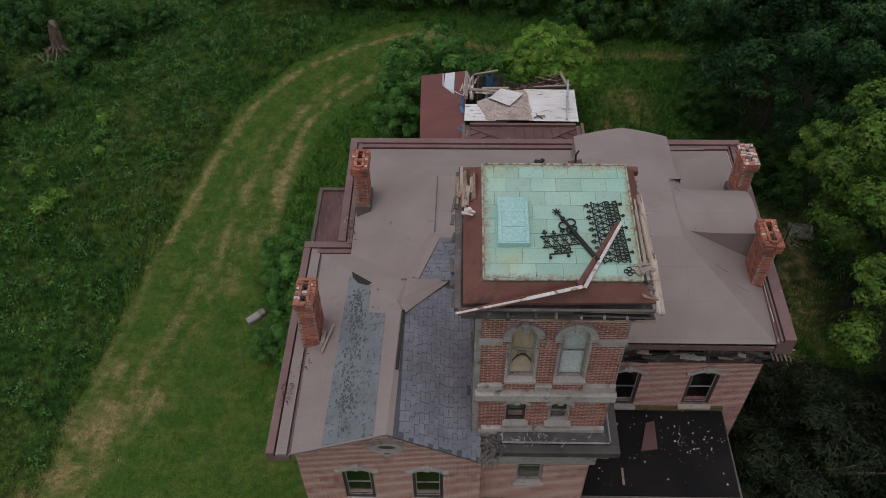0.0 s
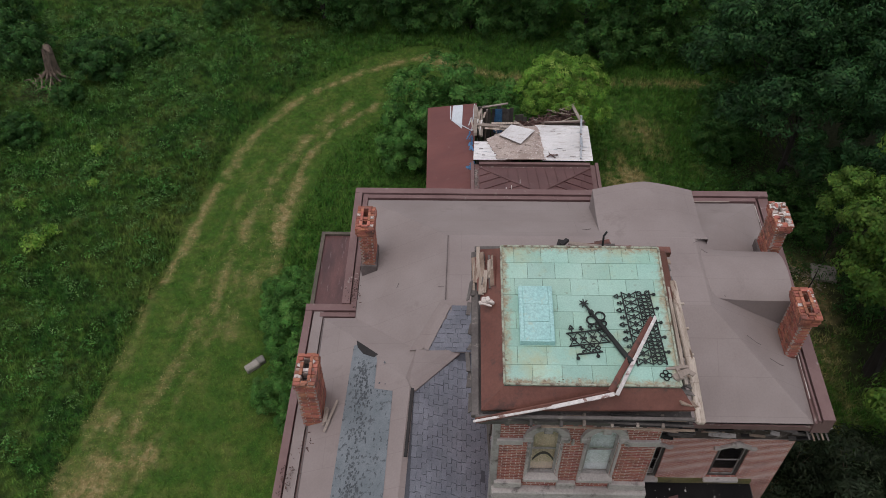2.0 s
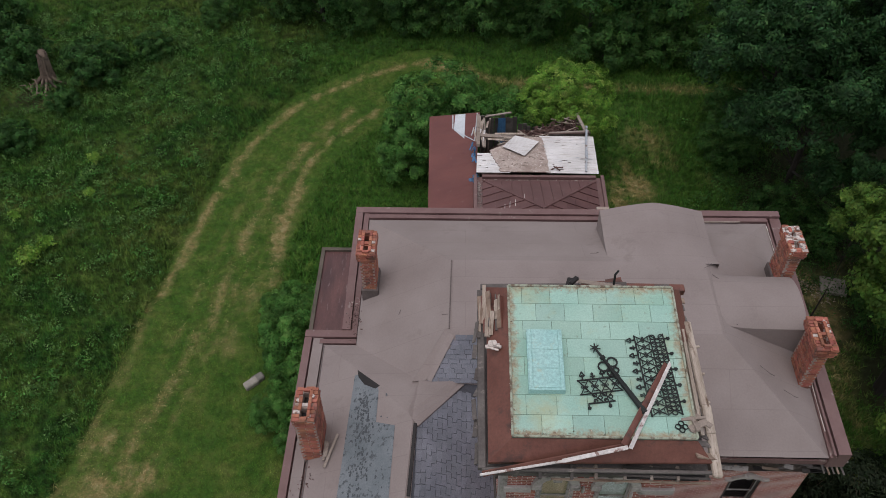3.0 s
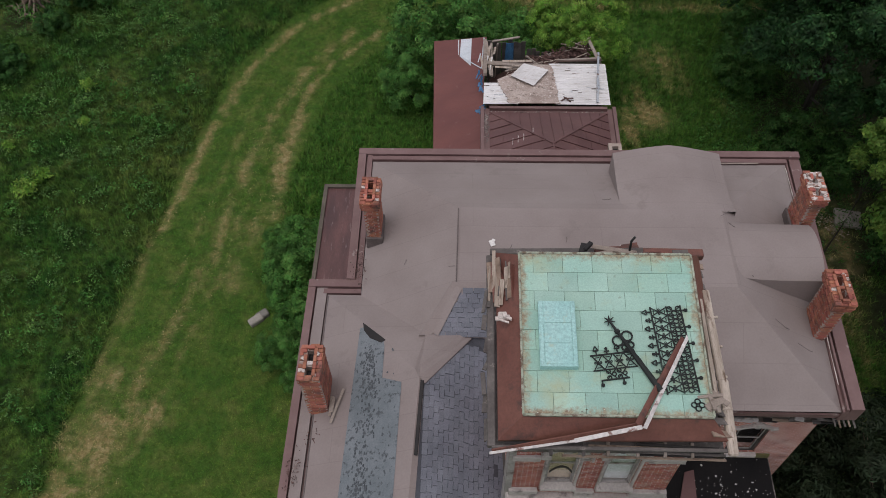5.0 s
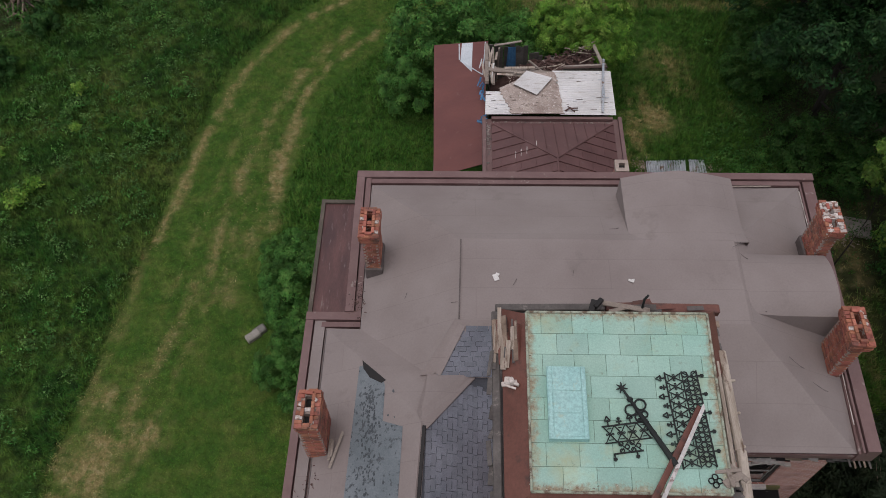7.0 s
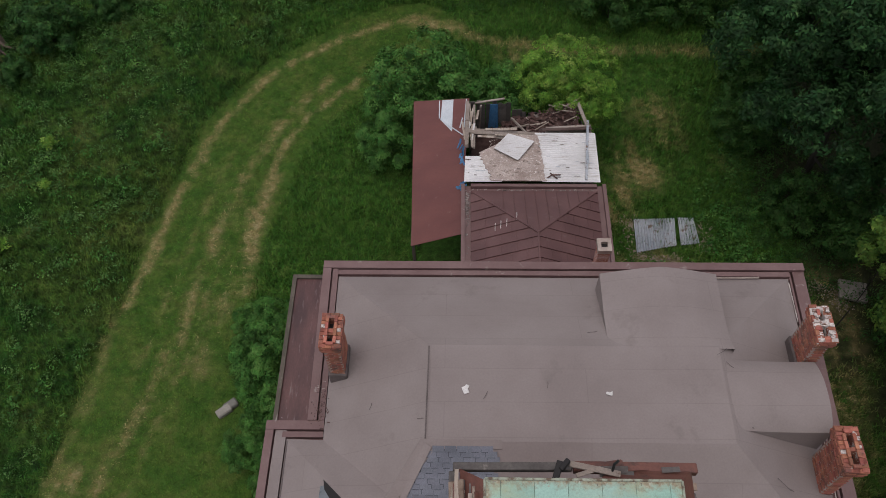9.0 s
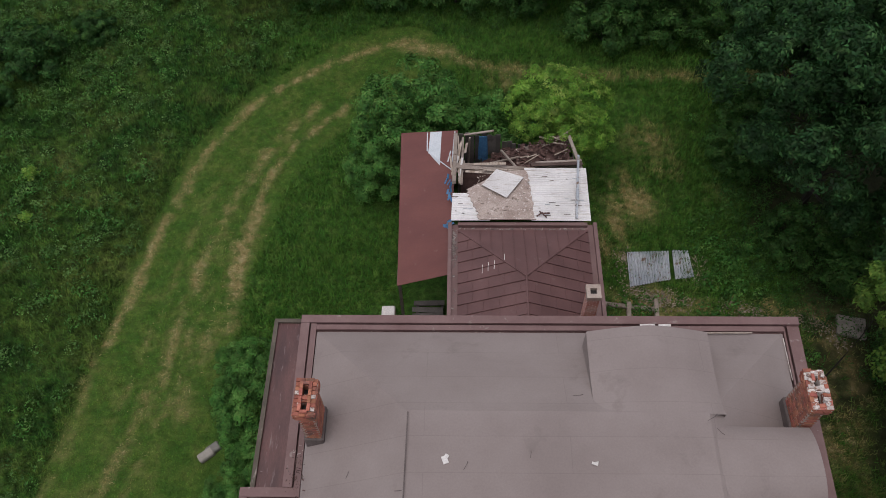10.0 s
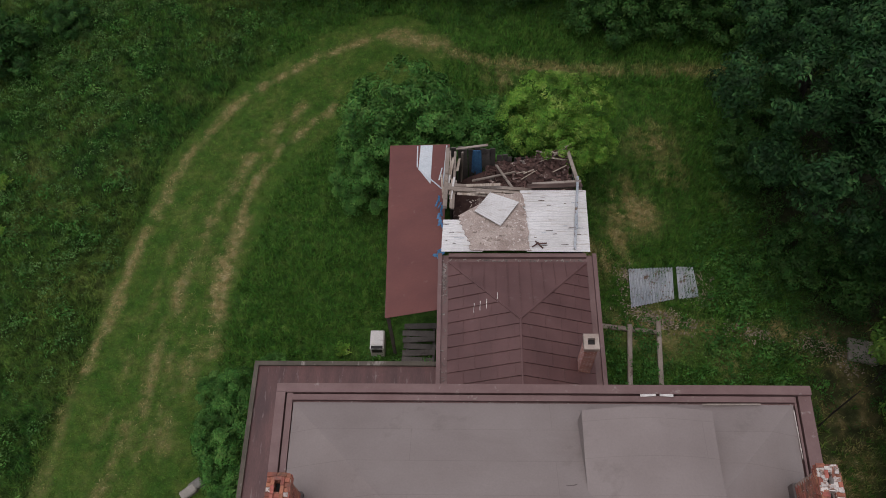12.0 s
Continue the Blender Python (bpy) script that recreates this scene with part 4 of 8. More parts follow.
    for k in range(rows):
        z = top - 0.02 - 0.075 * (k + 0.5)
        out = 0.05 if k < cap else (0.02 if k < cap + 1 else -back)
        a0, b0, a1, b1 = x0 - out + 0.02, y0 - out + 0.02, x1 + out - 0.02, y1 + out - 0.02
        shift = 0.1 * (k % 2)
        for (ux, uy, vx, vy, turn) in ((a0, b0, a1, b0, 0), (a1, b0, a1, b1, 90), (a1, b1, a0, b1, 180), (a0, b1, a0, b0, 270)):
            length = math.hypot(vx - ux, vy - uy)
            count = max(1, round((length - 0.1) / 0.21))
            step = (length - 0.1) / count
            for i in range(count):
                d = 0.1 + step * (i + 0.5) - (0.05 if k % 2 else 0)
                nx_, ny_ = (vx - ux) / length, (vy - uy) / length
                cx, cy = ux + nx_ * d - ny_ * 0.045, uy + ny_ * d + nx_ * 0.045
                if k == 0 and rng.random() < 0.2:
                    continue
                jig = rng.uniform(-0.004, 0.004)
                spots.append(pose(cx + jig, cy + jig, z, rng.uniform(-1, 1), rng.uniform(-1, 1), turn + rng.uniform(-1.5, 1.5)) @ Matrix.Diagonal((step / 0.215, 1, 1, 1)))
    for m in spots[:300]:
        piece("brick", CHIMNEY_BRICK, shaft, m)
    rest = bmesh.new()
    for m in spots[300:]:
        turned_box(rest, m, 0.2, 0.096, 0.062)
    if len(rest.verts):
        tagged(part("brickwork", rest, BRICK_REST, shaft), kind="stuff")
    else:
        rest.free()
    return shaft


chimney(-3.26, 19.92, -2.74, 20.88, 10.5, 12.71, 4, ((20.04, 20.28), (20.47, 20.71)), CAP_BRICK, 11.0)
chimney(-4.40, 14.55, -3.87, 15.53, 10.2, 12.42, 4, ((14.66, 14.92), (15.09, 15.38)), SMOKED_MORTAR, 0, 0.14, -0.025)
chimney(9.43, 20.13, 9.90, 21.17, 10.4, 12.82, 4, ((20.28, 20.58), (20.74, 21.02)), CAP_WHITE, 11.15, 0.65)
chimney(9.39, 16.88, 9.92, 17.98, 10.3, 12.5, 4, ((17.04, 17.36), (17.47, 17.80)), CAP_BRICK, 0, 0.06, 0.06)

# ---- shingles on the slopes beside the tower ----
def flat_z(tri, x, y):
    (ax, ay, az), (bx, by, bz), (cx, cy, cz) = tri
    det = (by - cy) * (ax - cx) + (cx - bx) * (ay - cy)
    u, v = ((by - cy) * (x - cx) + (cx - bx) * (y - cy)) / det, ((cy - ay) * (x - cx) + (ax - cx) * (y - cy)) / det
    return u * az + v * bz + (1 - u - v) * cz, min(u, v, 1 - u - v)


def right_z(x, y):
    return max((flat_z(t, x, y) for t in ((F, R0, R1), (F, R1, P), (P, R1, Q))), key=lambda q: q[1])[0]


def front_z(x, y):
    return DZ - (DF - y) * 0.62


def shingle_pose(z_of, x, y, down):
    dzx, dzy = (z_of(x + 0.05, y) - z_of(x - 0.05, y)) / 0.1, (z_of(x, y + 0.05) - z_of(x, y - 0.05)) / 0.1
    ex, ey = Vector((1, 0, dzx)).normalized(), Vector((0, 1, dzy)).normalized()
    nz = ex.cross(ey).normalized()
    fall = ex if down == "x" else -ey
    along = nz.cross(fall)
    m = Matrix((fall.to_4d(), along.to_4d(), nz.to_4d(), (0, 0, 0, 1))).transposed()
    m[3][:] = (0, 0, 0, 1)
    m.translation = Vector((x, y, z_of(x, y))) + nz * 0.012
    for k in range(3):
        m[3][k] = 0
    return m @ pose(0, 0, 0, 0, -3.0 + rng.uniform(-0.8, 0.8), rng.uniform(-0.8, 0.8))


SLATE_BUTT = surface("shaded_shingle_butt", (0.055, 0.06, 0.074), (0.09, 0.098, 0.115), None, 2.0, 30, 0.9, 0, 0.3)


def shingle_mesh(lo, hi):
    """A laminated shingle tab; a dark granule band along part of its butt, from lo to hi, also stands in for the shadow
    at the tab's edge.
    """
    sb = bmesh.new()
    box(sb, -0.078, -0.145, -0.006, 0.078, 0.145, 0.006)
    plain = len(sb.faces)
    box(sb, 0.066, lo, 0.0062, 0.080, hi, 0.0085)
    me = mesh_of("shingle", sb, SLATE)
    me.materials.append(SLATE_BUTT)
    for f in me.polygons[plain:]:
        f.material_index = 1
    return me


SHINGLES = [shingle_mesh(*span) for span in ((-0.14, 0.02), (-0.03, 0.14), (-0.09, 0.09), (-0.14, -0.05))]
row, placed = 0, 0
x = -1.22
while x < 0.86:
    y = 11.08 + rng.uniform(0.0, 0.29)
    while y < 16.2:
        hip = -1.4 + (y - 15.1) * 0.81 + 0.18 if y > 15.0 else -1.3
        if x > hip and placed < 300 and rng.random() > 0.012:
            m = shingle_pose(right_z, x, y, "x")
            if y < 11.17:
                m = m @ Matrix.Translation((0, (11.17 - y) / 2, 0)) @ Matrix.Diagonal((1, 1 - (11.17 - y) / 0.29, 1, 1))
            piece("shingle", rng.choice(SHINGLES), shingled, m)
            placed += 1
        y += 0.302
    x += 0.128
    row += 1
bm = bmesh.new()
up2 = Vector((0, 0, 0.02))
slab(bm, [Vector((-1.05, 16.6, front_z(0, 16.6))) + up2, Vector((1.15, 16.4, front_z(0, 16.4))) + up2, Vector((1.15, 17.58, front_z(0, 17.58))) + up2, Vector((-0.45, 17.58, front_z(0, 17.58))) + up2], 0.03)
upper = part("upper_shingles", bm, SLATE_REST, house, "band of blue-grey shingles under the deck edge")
bm = bmesh.new()
beam(bm, (-1.06, 16.5, front_z(0, 16.5) + 0.05), (-0.42, 17.6, front_z(0, 17.6) + 0.05), 0.2, 0.02, 0)
part("valley_flashing", bm, MEMBRANE, house)
row, y = 0, 16.52
while y < 17.56:
    x = -1.0 + (y - 16.6) * 0.62 + (0.15 if row % 2 else 0.02)
    while x < 1.1:
        piece("shingle", rng.choice(SHINGLES), upper, Matrix.Translation((0, 0, 0.022)) @ shingle_pose(front_z, x + 0.1, y, "y"))
        x += 0.302
    y += 0.112
    row += 1

# ---- the tower ----
TX0, TX1, TY0, TY1 = 0.80, 4.24, 11.84, 15.35
TALL = [(1.51, 2.14), (2.74, 3.39)]
SMALL = [(1.55, 2.08), (2.69, 3.24)]
bm = bmesh.new()
pierced_wall(bm, "x", TY0, 0.3, TX0, TX1, 9.3, 15.7, [(a, b, 13.0, 15.2) for a, b in TALL] + [(a, b, 10.87, 11.78) for a, b in SMALL])
tower_front = part("tower_front_wall", bm, MORTAR, house, "dark red tower brick in pale mortar")
bm = bmesh.new()
pierced_wall(bm, "x", TY0 + 0.02, 0.3, 0.98, 4.12, 0, 9.3, [(2.03, 2.81, 7.17, 8.85)])
part("tower_lower_wall", bm, BRICK, house)
for x in (TX0, TX1 - 0.3):
    bm = bmesh.new()
    box(bm, x, TY0 + 0.3, 0 if x > 2 else 9.0, x + 0.3, TY1 - 0.3, 15.7)
    part("tower_side_wall", bm, BRICK, house)
bm = bmesh.new()
box(bm, TX0, TY1 - 0.3, 9.0, TX1, TY1, 15.7)
part("tower_back_wall", bm, BRICK, house)
bm = bmesh.new()
box(bm, TX0 + 0.3, TY0 + 0.3, 12.3, TX1 - 0.3, TY1 - 0.3, 12.4)
box(bm, TX0 + 0.3, TY0 + 0.3, 15.5, TX1 - 0.3, TY1 - 0.3, 15.6)
part("tower_floor", bm, DARK_ROOM, house)


def open_spans(z):
    """Stretches of the tower's face that are brick at height z."""
    shut = []
    for a, b in TALL:
        c, r = (a + b) / 2, (b - a) / 2
        if 12.9 < z < 14.78:
            shut.append((a - 0.004, b + 0.004))
        elif 14.78 <= z < 14.78 + r + 0.17:
            w = math.sqrt(max(0, (r + 0.12) ** 2 - (z - 14.78) ** 2))
            shut.append((c - w, c + w))
    if 10.84 < z < 11.81:
        shut += SMALL
    spans, at = [], TX0
    for a, b in sorted(shut):
        if a > at:
            spans.append((at, a))
        at = max(at, b)
    if at < TX1:
        spans.append((at, TX1))
    return spans


tower_spots = []
course = 0.0735
k = 0
z = 15.62
while z > 10.45:
    if not 12.14 < z < 12.38:
        for lo, hi in open_spans(z):
            x = TX0 + (0.0 if k % 2 else -0.105)
            while x < hi:
                a, b = max(x, lo), min(x + 0.2, hi)
                if b - a > 0.03:
                    tower_spots.append(((a + b) / 2, z, b - a - 0.004))
                x += 0.212
    k += 1
    z -= course
tb = bmesh.new()
box(tb, -0.1, -0.02, -0.028, 0.1, 0.02, 0.028, 0.003)
TOWER_BRICK_MESH = mesh_of("brick", tb, TOWER_BRICK)
for mid, z, w in tower_spots[:300]:
    piece("brick", TOWER_BRICK_MESH, tower_front, pose(mid, TY0 + 0.016 + rng.uniform(-0.002, 0.002), z) @ Matrix.Diagonal((w / 0.2, 1, 1, 1)))
rest = bmesh.new()
for mid, z, w in tower_spots[300:]:
    turned_box(rest, pose(mid, TY0 + 0.016 + rng.uniform(-0.002, 0.002), z), w, 0.04, 0.056)
tagged(part("tower_brickwork", rest, TOWER_BRICK_REST, house), kind="stuff")


def band(bm, x0, x1, y, z0, z1, out, bevel=0.015):
    box(bm, x0, y - out, z0, x1, y + 0.02, z1, bevel)


for x0, x1 in ((TX0 - 0.05, 1.33), (2.38, 2.44), (3.55, TX1 + 0.05)):
    bm = bmesh.new()
    band(bm, x0, x1, TY0, 14.42, 14.64, 0.07)
    part("belt_course", bm, STONE, house, "grey stone belt course")
bm = bmesh.new()
band(bm, TX0 - 0.10, TX1 + 0.10, TY0, 12.10, 12.42, 0.20, 0.03)
band(bm, TX0 - 0.04, 1.40, TY0, 12.42, 12.70, 0.10)
band(bm, 2.22, 2.66, TY0, 12.42, 12.70, 0.10)
band(bm, 3.44, TX1 + 0.04, TY0, 12.42, 12.70, 0.10)
part("sill_course", bm, STONE, house, "weathered grey stone sill course")
bm = bmesh.new()
box(bm, TX0 - 0.14, TY0 - 0.03, 9.6, TX0 + 0.02, TY0 + 0.35, 15.6, 0.02)
part("corner_pilaster", bm, TRIM, house, "grey corner board")
bm = bmesh.new()
box(bm, TX1 - 0.02, TY0 + 0.06, 12.5, TX1 + 0.06, TY0 + 0.35, 15.6, 0.02)
part("corner_pilaster", bm, TRIM, house, "grey corner board")


def hood(c, half, spring, out, thick, parent, stuff):
    """A stone arch over a round-headed opening, with a keystone."""
    bm = bmesh.new()
    inner, outer = arc(c, spring, half, 180, 0, 12), arc(c, spring, half + thick, 180, 0, 12)
    for (a, b), (d, e) in zip(zip(inner, inner[1:]), zip(outer, outer[1:])):
        extruded(bm, [(a[0], TY0 - out, a[1]), (b[0], TY0 - out, b[1]), (e[0], TY0 - out, e[1]), (d[0], TY0 - out, d[1])], (0, out + 0.05, 0))
    bmesh.ops.remove_doubles(bm, verts=bm.verts, dist=0.001)
    box(bm, c - 0.09, TY0 - out - 0.05, spring + half - 0.06, c + 0.09, TY0, spring + half + thick + 0.07, 0.015)
    for s in (-1, 1):
        x = c + s * (half + thick / 2)
        box(bm, x - thick / 2 - 0.02, TY0 - out - 0.02, spring - 0.16, x + thick / 2 + 0.02, TY0, spring + 0.02, 0.015)
    return part("hood", bm, stuff, parent, "carved grey stone arch hood")


def window(name, x0, x1, z0, z1, y, parent, frame_stuff, backing=None, sash_stuff=None, w=0.045, sill=0.08, label=""):
    """A sash window set back in its wall: frame, two sashes, two panes and a sill."""
    bm = bmesh.new()
    box(bm, x0, y + 0.10, z0, x0 + w, y + 0.20, z1)
    box(bm, x1 - w, y + 0.10, z0, x1, y + 0.20, z1)
    box(bm, x0 + w, y + 0.10, z1 - w, x1 - w, y + 0.20, z1)
    box(bm, x0 + w, y + 0.10, z0, x1 - w, y + 0.20, z0 + w)
    win = part(name, bm, frame_stuff, parent, label)
    zm = (z0 + z1) / 2
    for a, b, off in ((zm, z1 - w, 0.11), (z0 + w, zm, 0.14)):
        bm = bmesh.new()
        s = 0.028
        box(bm, x0 + w, y + off, a, x0 + w + s, y + off + 0.03, b)
        box(bm, x1 - w - s, y + off, a, x1 - w, y + off + 0.03, b)
        box(bm, x0 + w + s, y + off, a, x1 - w - s, y + off + 0.03, a + s)
        box(bm, x0 + w + s, y + off, b - s, x1 - w - s, y + off + 0.03, b)
        part("sash", bm, sash_stuff or frame_stuff, win)
        bm = bmesh.new()
        box(bm, x0 + w + s, y + off + 0.011, a + s, x1 - w - s, y + off + 0.017, b - s)
        pane = part("pane", bm, GLASS, win)
        pane.visible_shadow = False
    bm = bmesh.new()
    box(bm, x0 - 0.08, y - sill, z0 - 0.12, x1 + 0.08, y + 0.12, z0 + 0.004, 0.012)
    box(bm, x0 + 0.002, y + 0.122, z0 - 0.05, x1 - 0.002, y + 0.32, z0 + 0.02)
    part("sill", bm, STONE, win, "stone window sill")
    if backing:
        bm = bmesh.new()
        box(bm, x0 + w, y + 0.21, z0 + w, x1 - w, y + 0.235, z1 - w)
        part("backing", bm, backing, win, "board, cloth or dark panel behind the glass, the panel in place of an unlit room")
    return win


def spandrel(c, half, spring, top, y, parent):
    """The brick corners above a round window head."""
    for s in (-1, 1):
        bm = bmesh.new()
        curve = arc(c, spring, half, 90 - s * 90, 90, 8)
        extruded(bm, [(x, y + 0.01, z) for x, z in curve] + [(c + s * half, y + 0.01, top)], (0, 0.24, 0))
        part("spandrel", bm, STONE, parent)


DARK_FRAME = surface("dark_window_paint", (0.035, 0.030, 0.026), (0.065, 0.055, 0.048), (0.13, 0.12, 0.10), 2, 16, 0.6, stain_at=(0.62, 0.7))
for (a, b), cloth, words in zip(TALL, (BLIND, CURTAIN), ("round-headed sash boarded in tan behind the glass", "round-headed sash with a pale torn curtain")):
    w = window("tower_window", a, b, 13.0, 15.2, TY0 - 0.075, house, TRIM, cloth, w=0.03, label=words)
    c, half = (a + b) / 2, (b - a) / 2
    spandrel(c, half, 14.78, 15.22, TY0, w)
    hood(c, half, 14.78, 0.09, 0.17, w, STONE)
    bm = bmesh.new()
    for x in (a - 0.075, b + 0.015):
        box(bm, x, TY0 - 0.07, 12.7, x + 0.06, TY0 + 0.02, 14.46, 0.02)
    part("colonnette", bm, STONE, w)
bm = bmesh.new()
curve = [(x, 13.62 + 0.32 * (1 - ((x - 1.825) / 0.24) ** 2)) for x in (1.585 + 0.04 * k for k in range(13))]
for p, q in zip(curve, curve[1:]):
    extruded(bm, [(p[0], TY0 + 0.0, p[1]), (q[0], TY0 + 0.0, q[1]), (q[0], TY0 + 0.0, q[1] + 0.06), (p[0], TY0 + 0.0, p[1] + 0.06)], (0, 0.032, 0))
bmesh.ops.remove_doubles(bm, verts=bm.verts, dist=0.001)
part("slipped_rail", bm, DARK_FRAME, house, "dark arched sash rail slipped down")
for (a, b), cloth, paint in zip(SMALL, (RAW_WOOD, DARK_ROOM), (DARK_FRAME, TRIM)):
    w = window("attic_window", a, b, 10.87, 11.78, TY0 - 0.07, house, paint, cloth, label="small attic sash in a grey frame")
    bm = bmesh.new()
    curve = arc((a + b) / 2, 11.45, 0.47, 140, 40, 8)
    for (p, q) in zip(curve, curve[1:]):
        extruded(bm, [(p[0], TY0 - 0.08, p[1] - 0.06), (q[0], TY0 - 0.08, q[1] - 0.06), (q[0], TY0 - 0.08, q[1] + 0.07), (p[0], TY0 - 0.08, p[1] + 0.07)], (0, 0.1, 0))
    box(bm, (a + b) / 2 - 0.07, TY0 - 0.1, 11.78, (a + b) / 2 + 0.07, TY0, 12.05, 0.01)
    part("hood", bm, STONE, w)
window("hall_window", 2.03, 2.81, 7.17, 8.85, TY0 + 0.02, house, TRIM, DARK_ROOM, label="tall grey sash over a dark room")
def segment_hood(a, b, top, y, parent):
    """A flat stone arch with ears over a sash, a carved crest in its middle, and stone corners that round the opening."""
    c, half = (a + b) / 2, (b - a) / 2
    rise = 0.17
    radius = (half * half + rise * rise) / (2 * rise)
    turn = math.degrees(math.asin(half / radius))
    low = arc(c, top - radius + 0.01, radius, 90 + turn, 90 - turn, 10)
    bm = bmesh.new()
    for p, q in zip(low, low[1:]):
        extruded(bm, [(p[0], y - 0.09, p[1]), (q[0], y - 0.09, q[1]), (q[0], y - 0.09, q[1] + 0.13), (p[0], y - 0.09, p[1] + 0.13)], (0, 0.12, 0))
    bmesh.ops.remove_doubles(bm, verts=bm.verts, dist=0.001)
    for s in (-1, 1):
        x = c + s * (half + 0.08)
        box(bm, x - 0.1, y - 0.10, low[0][1] - 0.02, x + 0.1, y + 0.02, low[0][1] + 0.10, 0.025)
    box(bm, c - 0.2, y - 0.11, top + 0.10, c + 0.2, y + 0.02, top + 0.20, 0.04)
    box(bm, c - 0.09, y - 0.12, top - 0.03, c + 0.09, y + 0.02, top + 0.27, 0.035)
    part("hood", bm, STONE, parent, "bracketed stone window hood")
    for s in (-1, 1):
        bm = bmesh.new()
        curve = [p for p in low if (p[0] - c) * s >= -0.001]
        extruded(bm, [(x, y + 0.05, z) for x, z in curve] + [(c + s * half, y + 0.05, top + 0.01)], (0, 0.06, 0))
        part("spandrel", bm, DARK_FRAME, parent)


for a, b, top in ((5.42, 6.32, 8.0), (7.93, 8.88, 7.98)):
    w = window("front_window", a, b, 5.85 if a < 6 else 5.92, top, 15.39, house, DARK_FRAME, None, TRIM, 0.09, label="tall dark sash with a stone hood")
    segment_hood(a, b, top, 15.45, w)
for a, b in ((-3.13, -2.22), (-1.06, -0.16)):
    w = window("gable_window", a, b, 6.7, 8.66, 11.44, house, DARK_FRAME, None, TRIM, 0.09, label="tall dark sash with a stone hood")
    segment_hood(a, b, 8.66, 11.5, w)
# added dark boxes close off the view, so the windows look unlit inside
for x0, x1, y0, y1, z0, z1 in ((-4.0, 0.9, 11.85, 15.0, 6.0, 9.0), (4.6, 9.7, 15.8, 18.5, 5.2, 8.6)):
    bm = bmesh.new()
    box(bm, x0, y0, z0, x1, y1, z0 + 0.1)
    box(bm, x0, y1, z0 + 0.1, x1, y1 + 0.1, z1)
    box(bm, x0, y0, z1, x1, y1 + 0.1, z1 + 0.1)
    bmesh.ops.remove_doubles(bm, verts=bm.verts, dist=0.001)
    part("inner_room", bm, DARK_ROOM, house)
# oculus in the gable
bm = bmesh.new()
ring_in, ring_out = arc(-1.7, 10.05, 0.30, 0, 360, 20), arc(-1.7, 10.05, 0.46, 0, 360, 20)
for (a, b), (d, e) in zip(zip(ring_in, ring_in[1:]), zip(ring_out, ring_out[1:])):
    extruded(bm, [(q[0] if abs(q[0] + 1.7) < 9 else 0, 11.36, 10.05 + (q[1] - 10.05) * 0.62) for q in (a, b, e, d)], (0, 0.18, 0))
bmesh.ops.remove_doubles(bm, verts=bm.verts, dist=0.001)
box(bm, -2.22, 11.38, 9.95, -2.02, 11.52, 10.15, 0.03)
box(bm, -1.38, 11.38, 9.95, -1.18, 11.52, 10.15, 0.03)
box(bm, -1.8, 11.36, 9.55, -1.6, 11.52, 9.85, 0.03)
oculus = part("oculus", bm, STONE, house, "oval stone oculus in the gable")
bm = bmesh.new()
extruded(bm, [(x, 11.46, 10.05 + (zz - 10.05) * 0.62) for x, zz in arc(-1.7, 10.05, 0.30, 0, 342, 19)], (0, 0.035, 0))
part("louvre", bm, DARK_ROOM, oculus)

# tower cornice and copper deck
DARK_TRIM = surface("sooty_trim", (0.085, 0.075, 0.07), (0.15, 0.135, 0.125), (0.25, 0.22, 0.2), 2, 16, 0.85, stain_at=(0.6, 0.68), stain_scale=4)
CX0, CX1, CY0, CY1 = 0.24, 4.66, 11.28, 15.42
GX0, GX1, GY0, GY1 = 0.80, 4.22, 11.68, 15.02


def deck_z(y):
    return 16.98 + (y - GY0) * (17.30 - 16.98) / (GY1 - GY0)


bm = bmesh.new()
slab(bm, [(GX0, GY0, deck_z(GY0) - 0.012), (GX1, GY0, deck_z(GY0) - 0.012), (GX1, GY1, deck_z(GY1) - 0.012), (GX0, GY1, deck_z(GY1) - 0.012)], 0.08)
deck = part("tower_deck", bm, COPPER_DARK, house, "green copper-plated tower deck")
rows = 8
row_y = [GY0 + 0.02 + (GY1 - GY0 - 0.04) * j / rows for j in range(rows + 1)]
for j in range(rows):
    y0, y1 = row_y[j], row_y[j + 1]
    x = GX0 + 0.02 - (0.33 if j % 2 else 0.05)
    while x < GX1 - 0.03:
        a, b = max(x, GX0 + 0.02), min(x + 0.585, GX1 - 0.02)
        if b - a > 0.06:
            pb = bmesh.new()
            slab(pb, [(a + 0.0045, y0 + 0.0045, deck_z(y0) + rng.uniform(-0.002, 0.002)), (b - 0.0045, y0 + 0.0045, deck_z(y0) + rng.uniform(-0.002, 0.002)),
                      (b - 0.0045, y1 - 0.0045, deck_z(y1) + rng.uniform(-0.002, 0.002)), (a + 0.0045, y1 - 0.0045, deck_z(y1) + rng.uniform(-0.002, 0.002))], 0.03)
            part("copper_plate", pb, COPPER, deck)
        x += 0.585
bm = bmesh.new()
for p, q in (((GX0, GY0), (GX1, GY0)), ((GX1, GY0), (GX1, GY1)), ((GX1, GY1), (GX0, GY1)), ((GX0, GY1), (GX0, GY0))):
    beam(bm, (*p, deck_z(p[1]) + 0.005), (*q, deck_z(q[1]) + 0.005), 0.045, 0.06, 0, 0.015)
part("deck_rim", bm, surface("dirty_copper_rim", (0.30, 0.36, 0.27), (0.44, 0.45, 0.36), (0.15, 0.11, 0.075), 3, 20, 0.7, stain_at=(0.46, 0.60), stain_scale=6), deck)

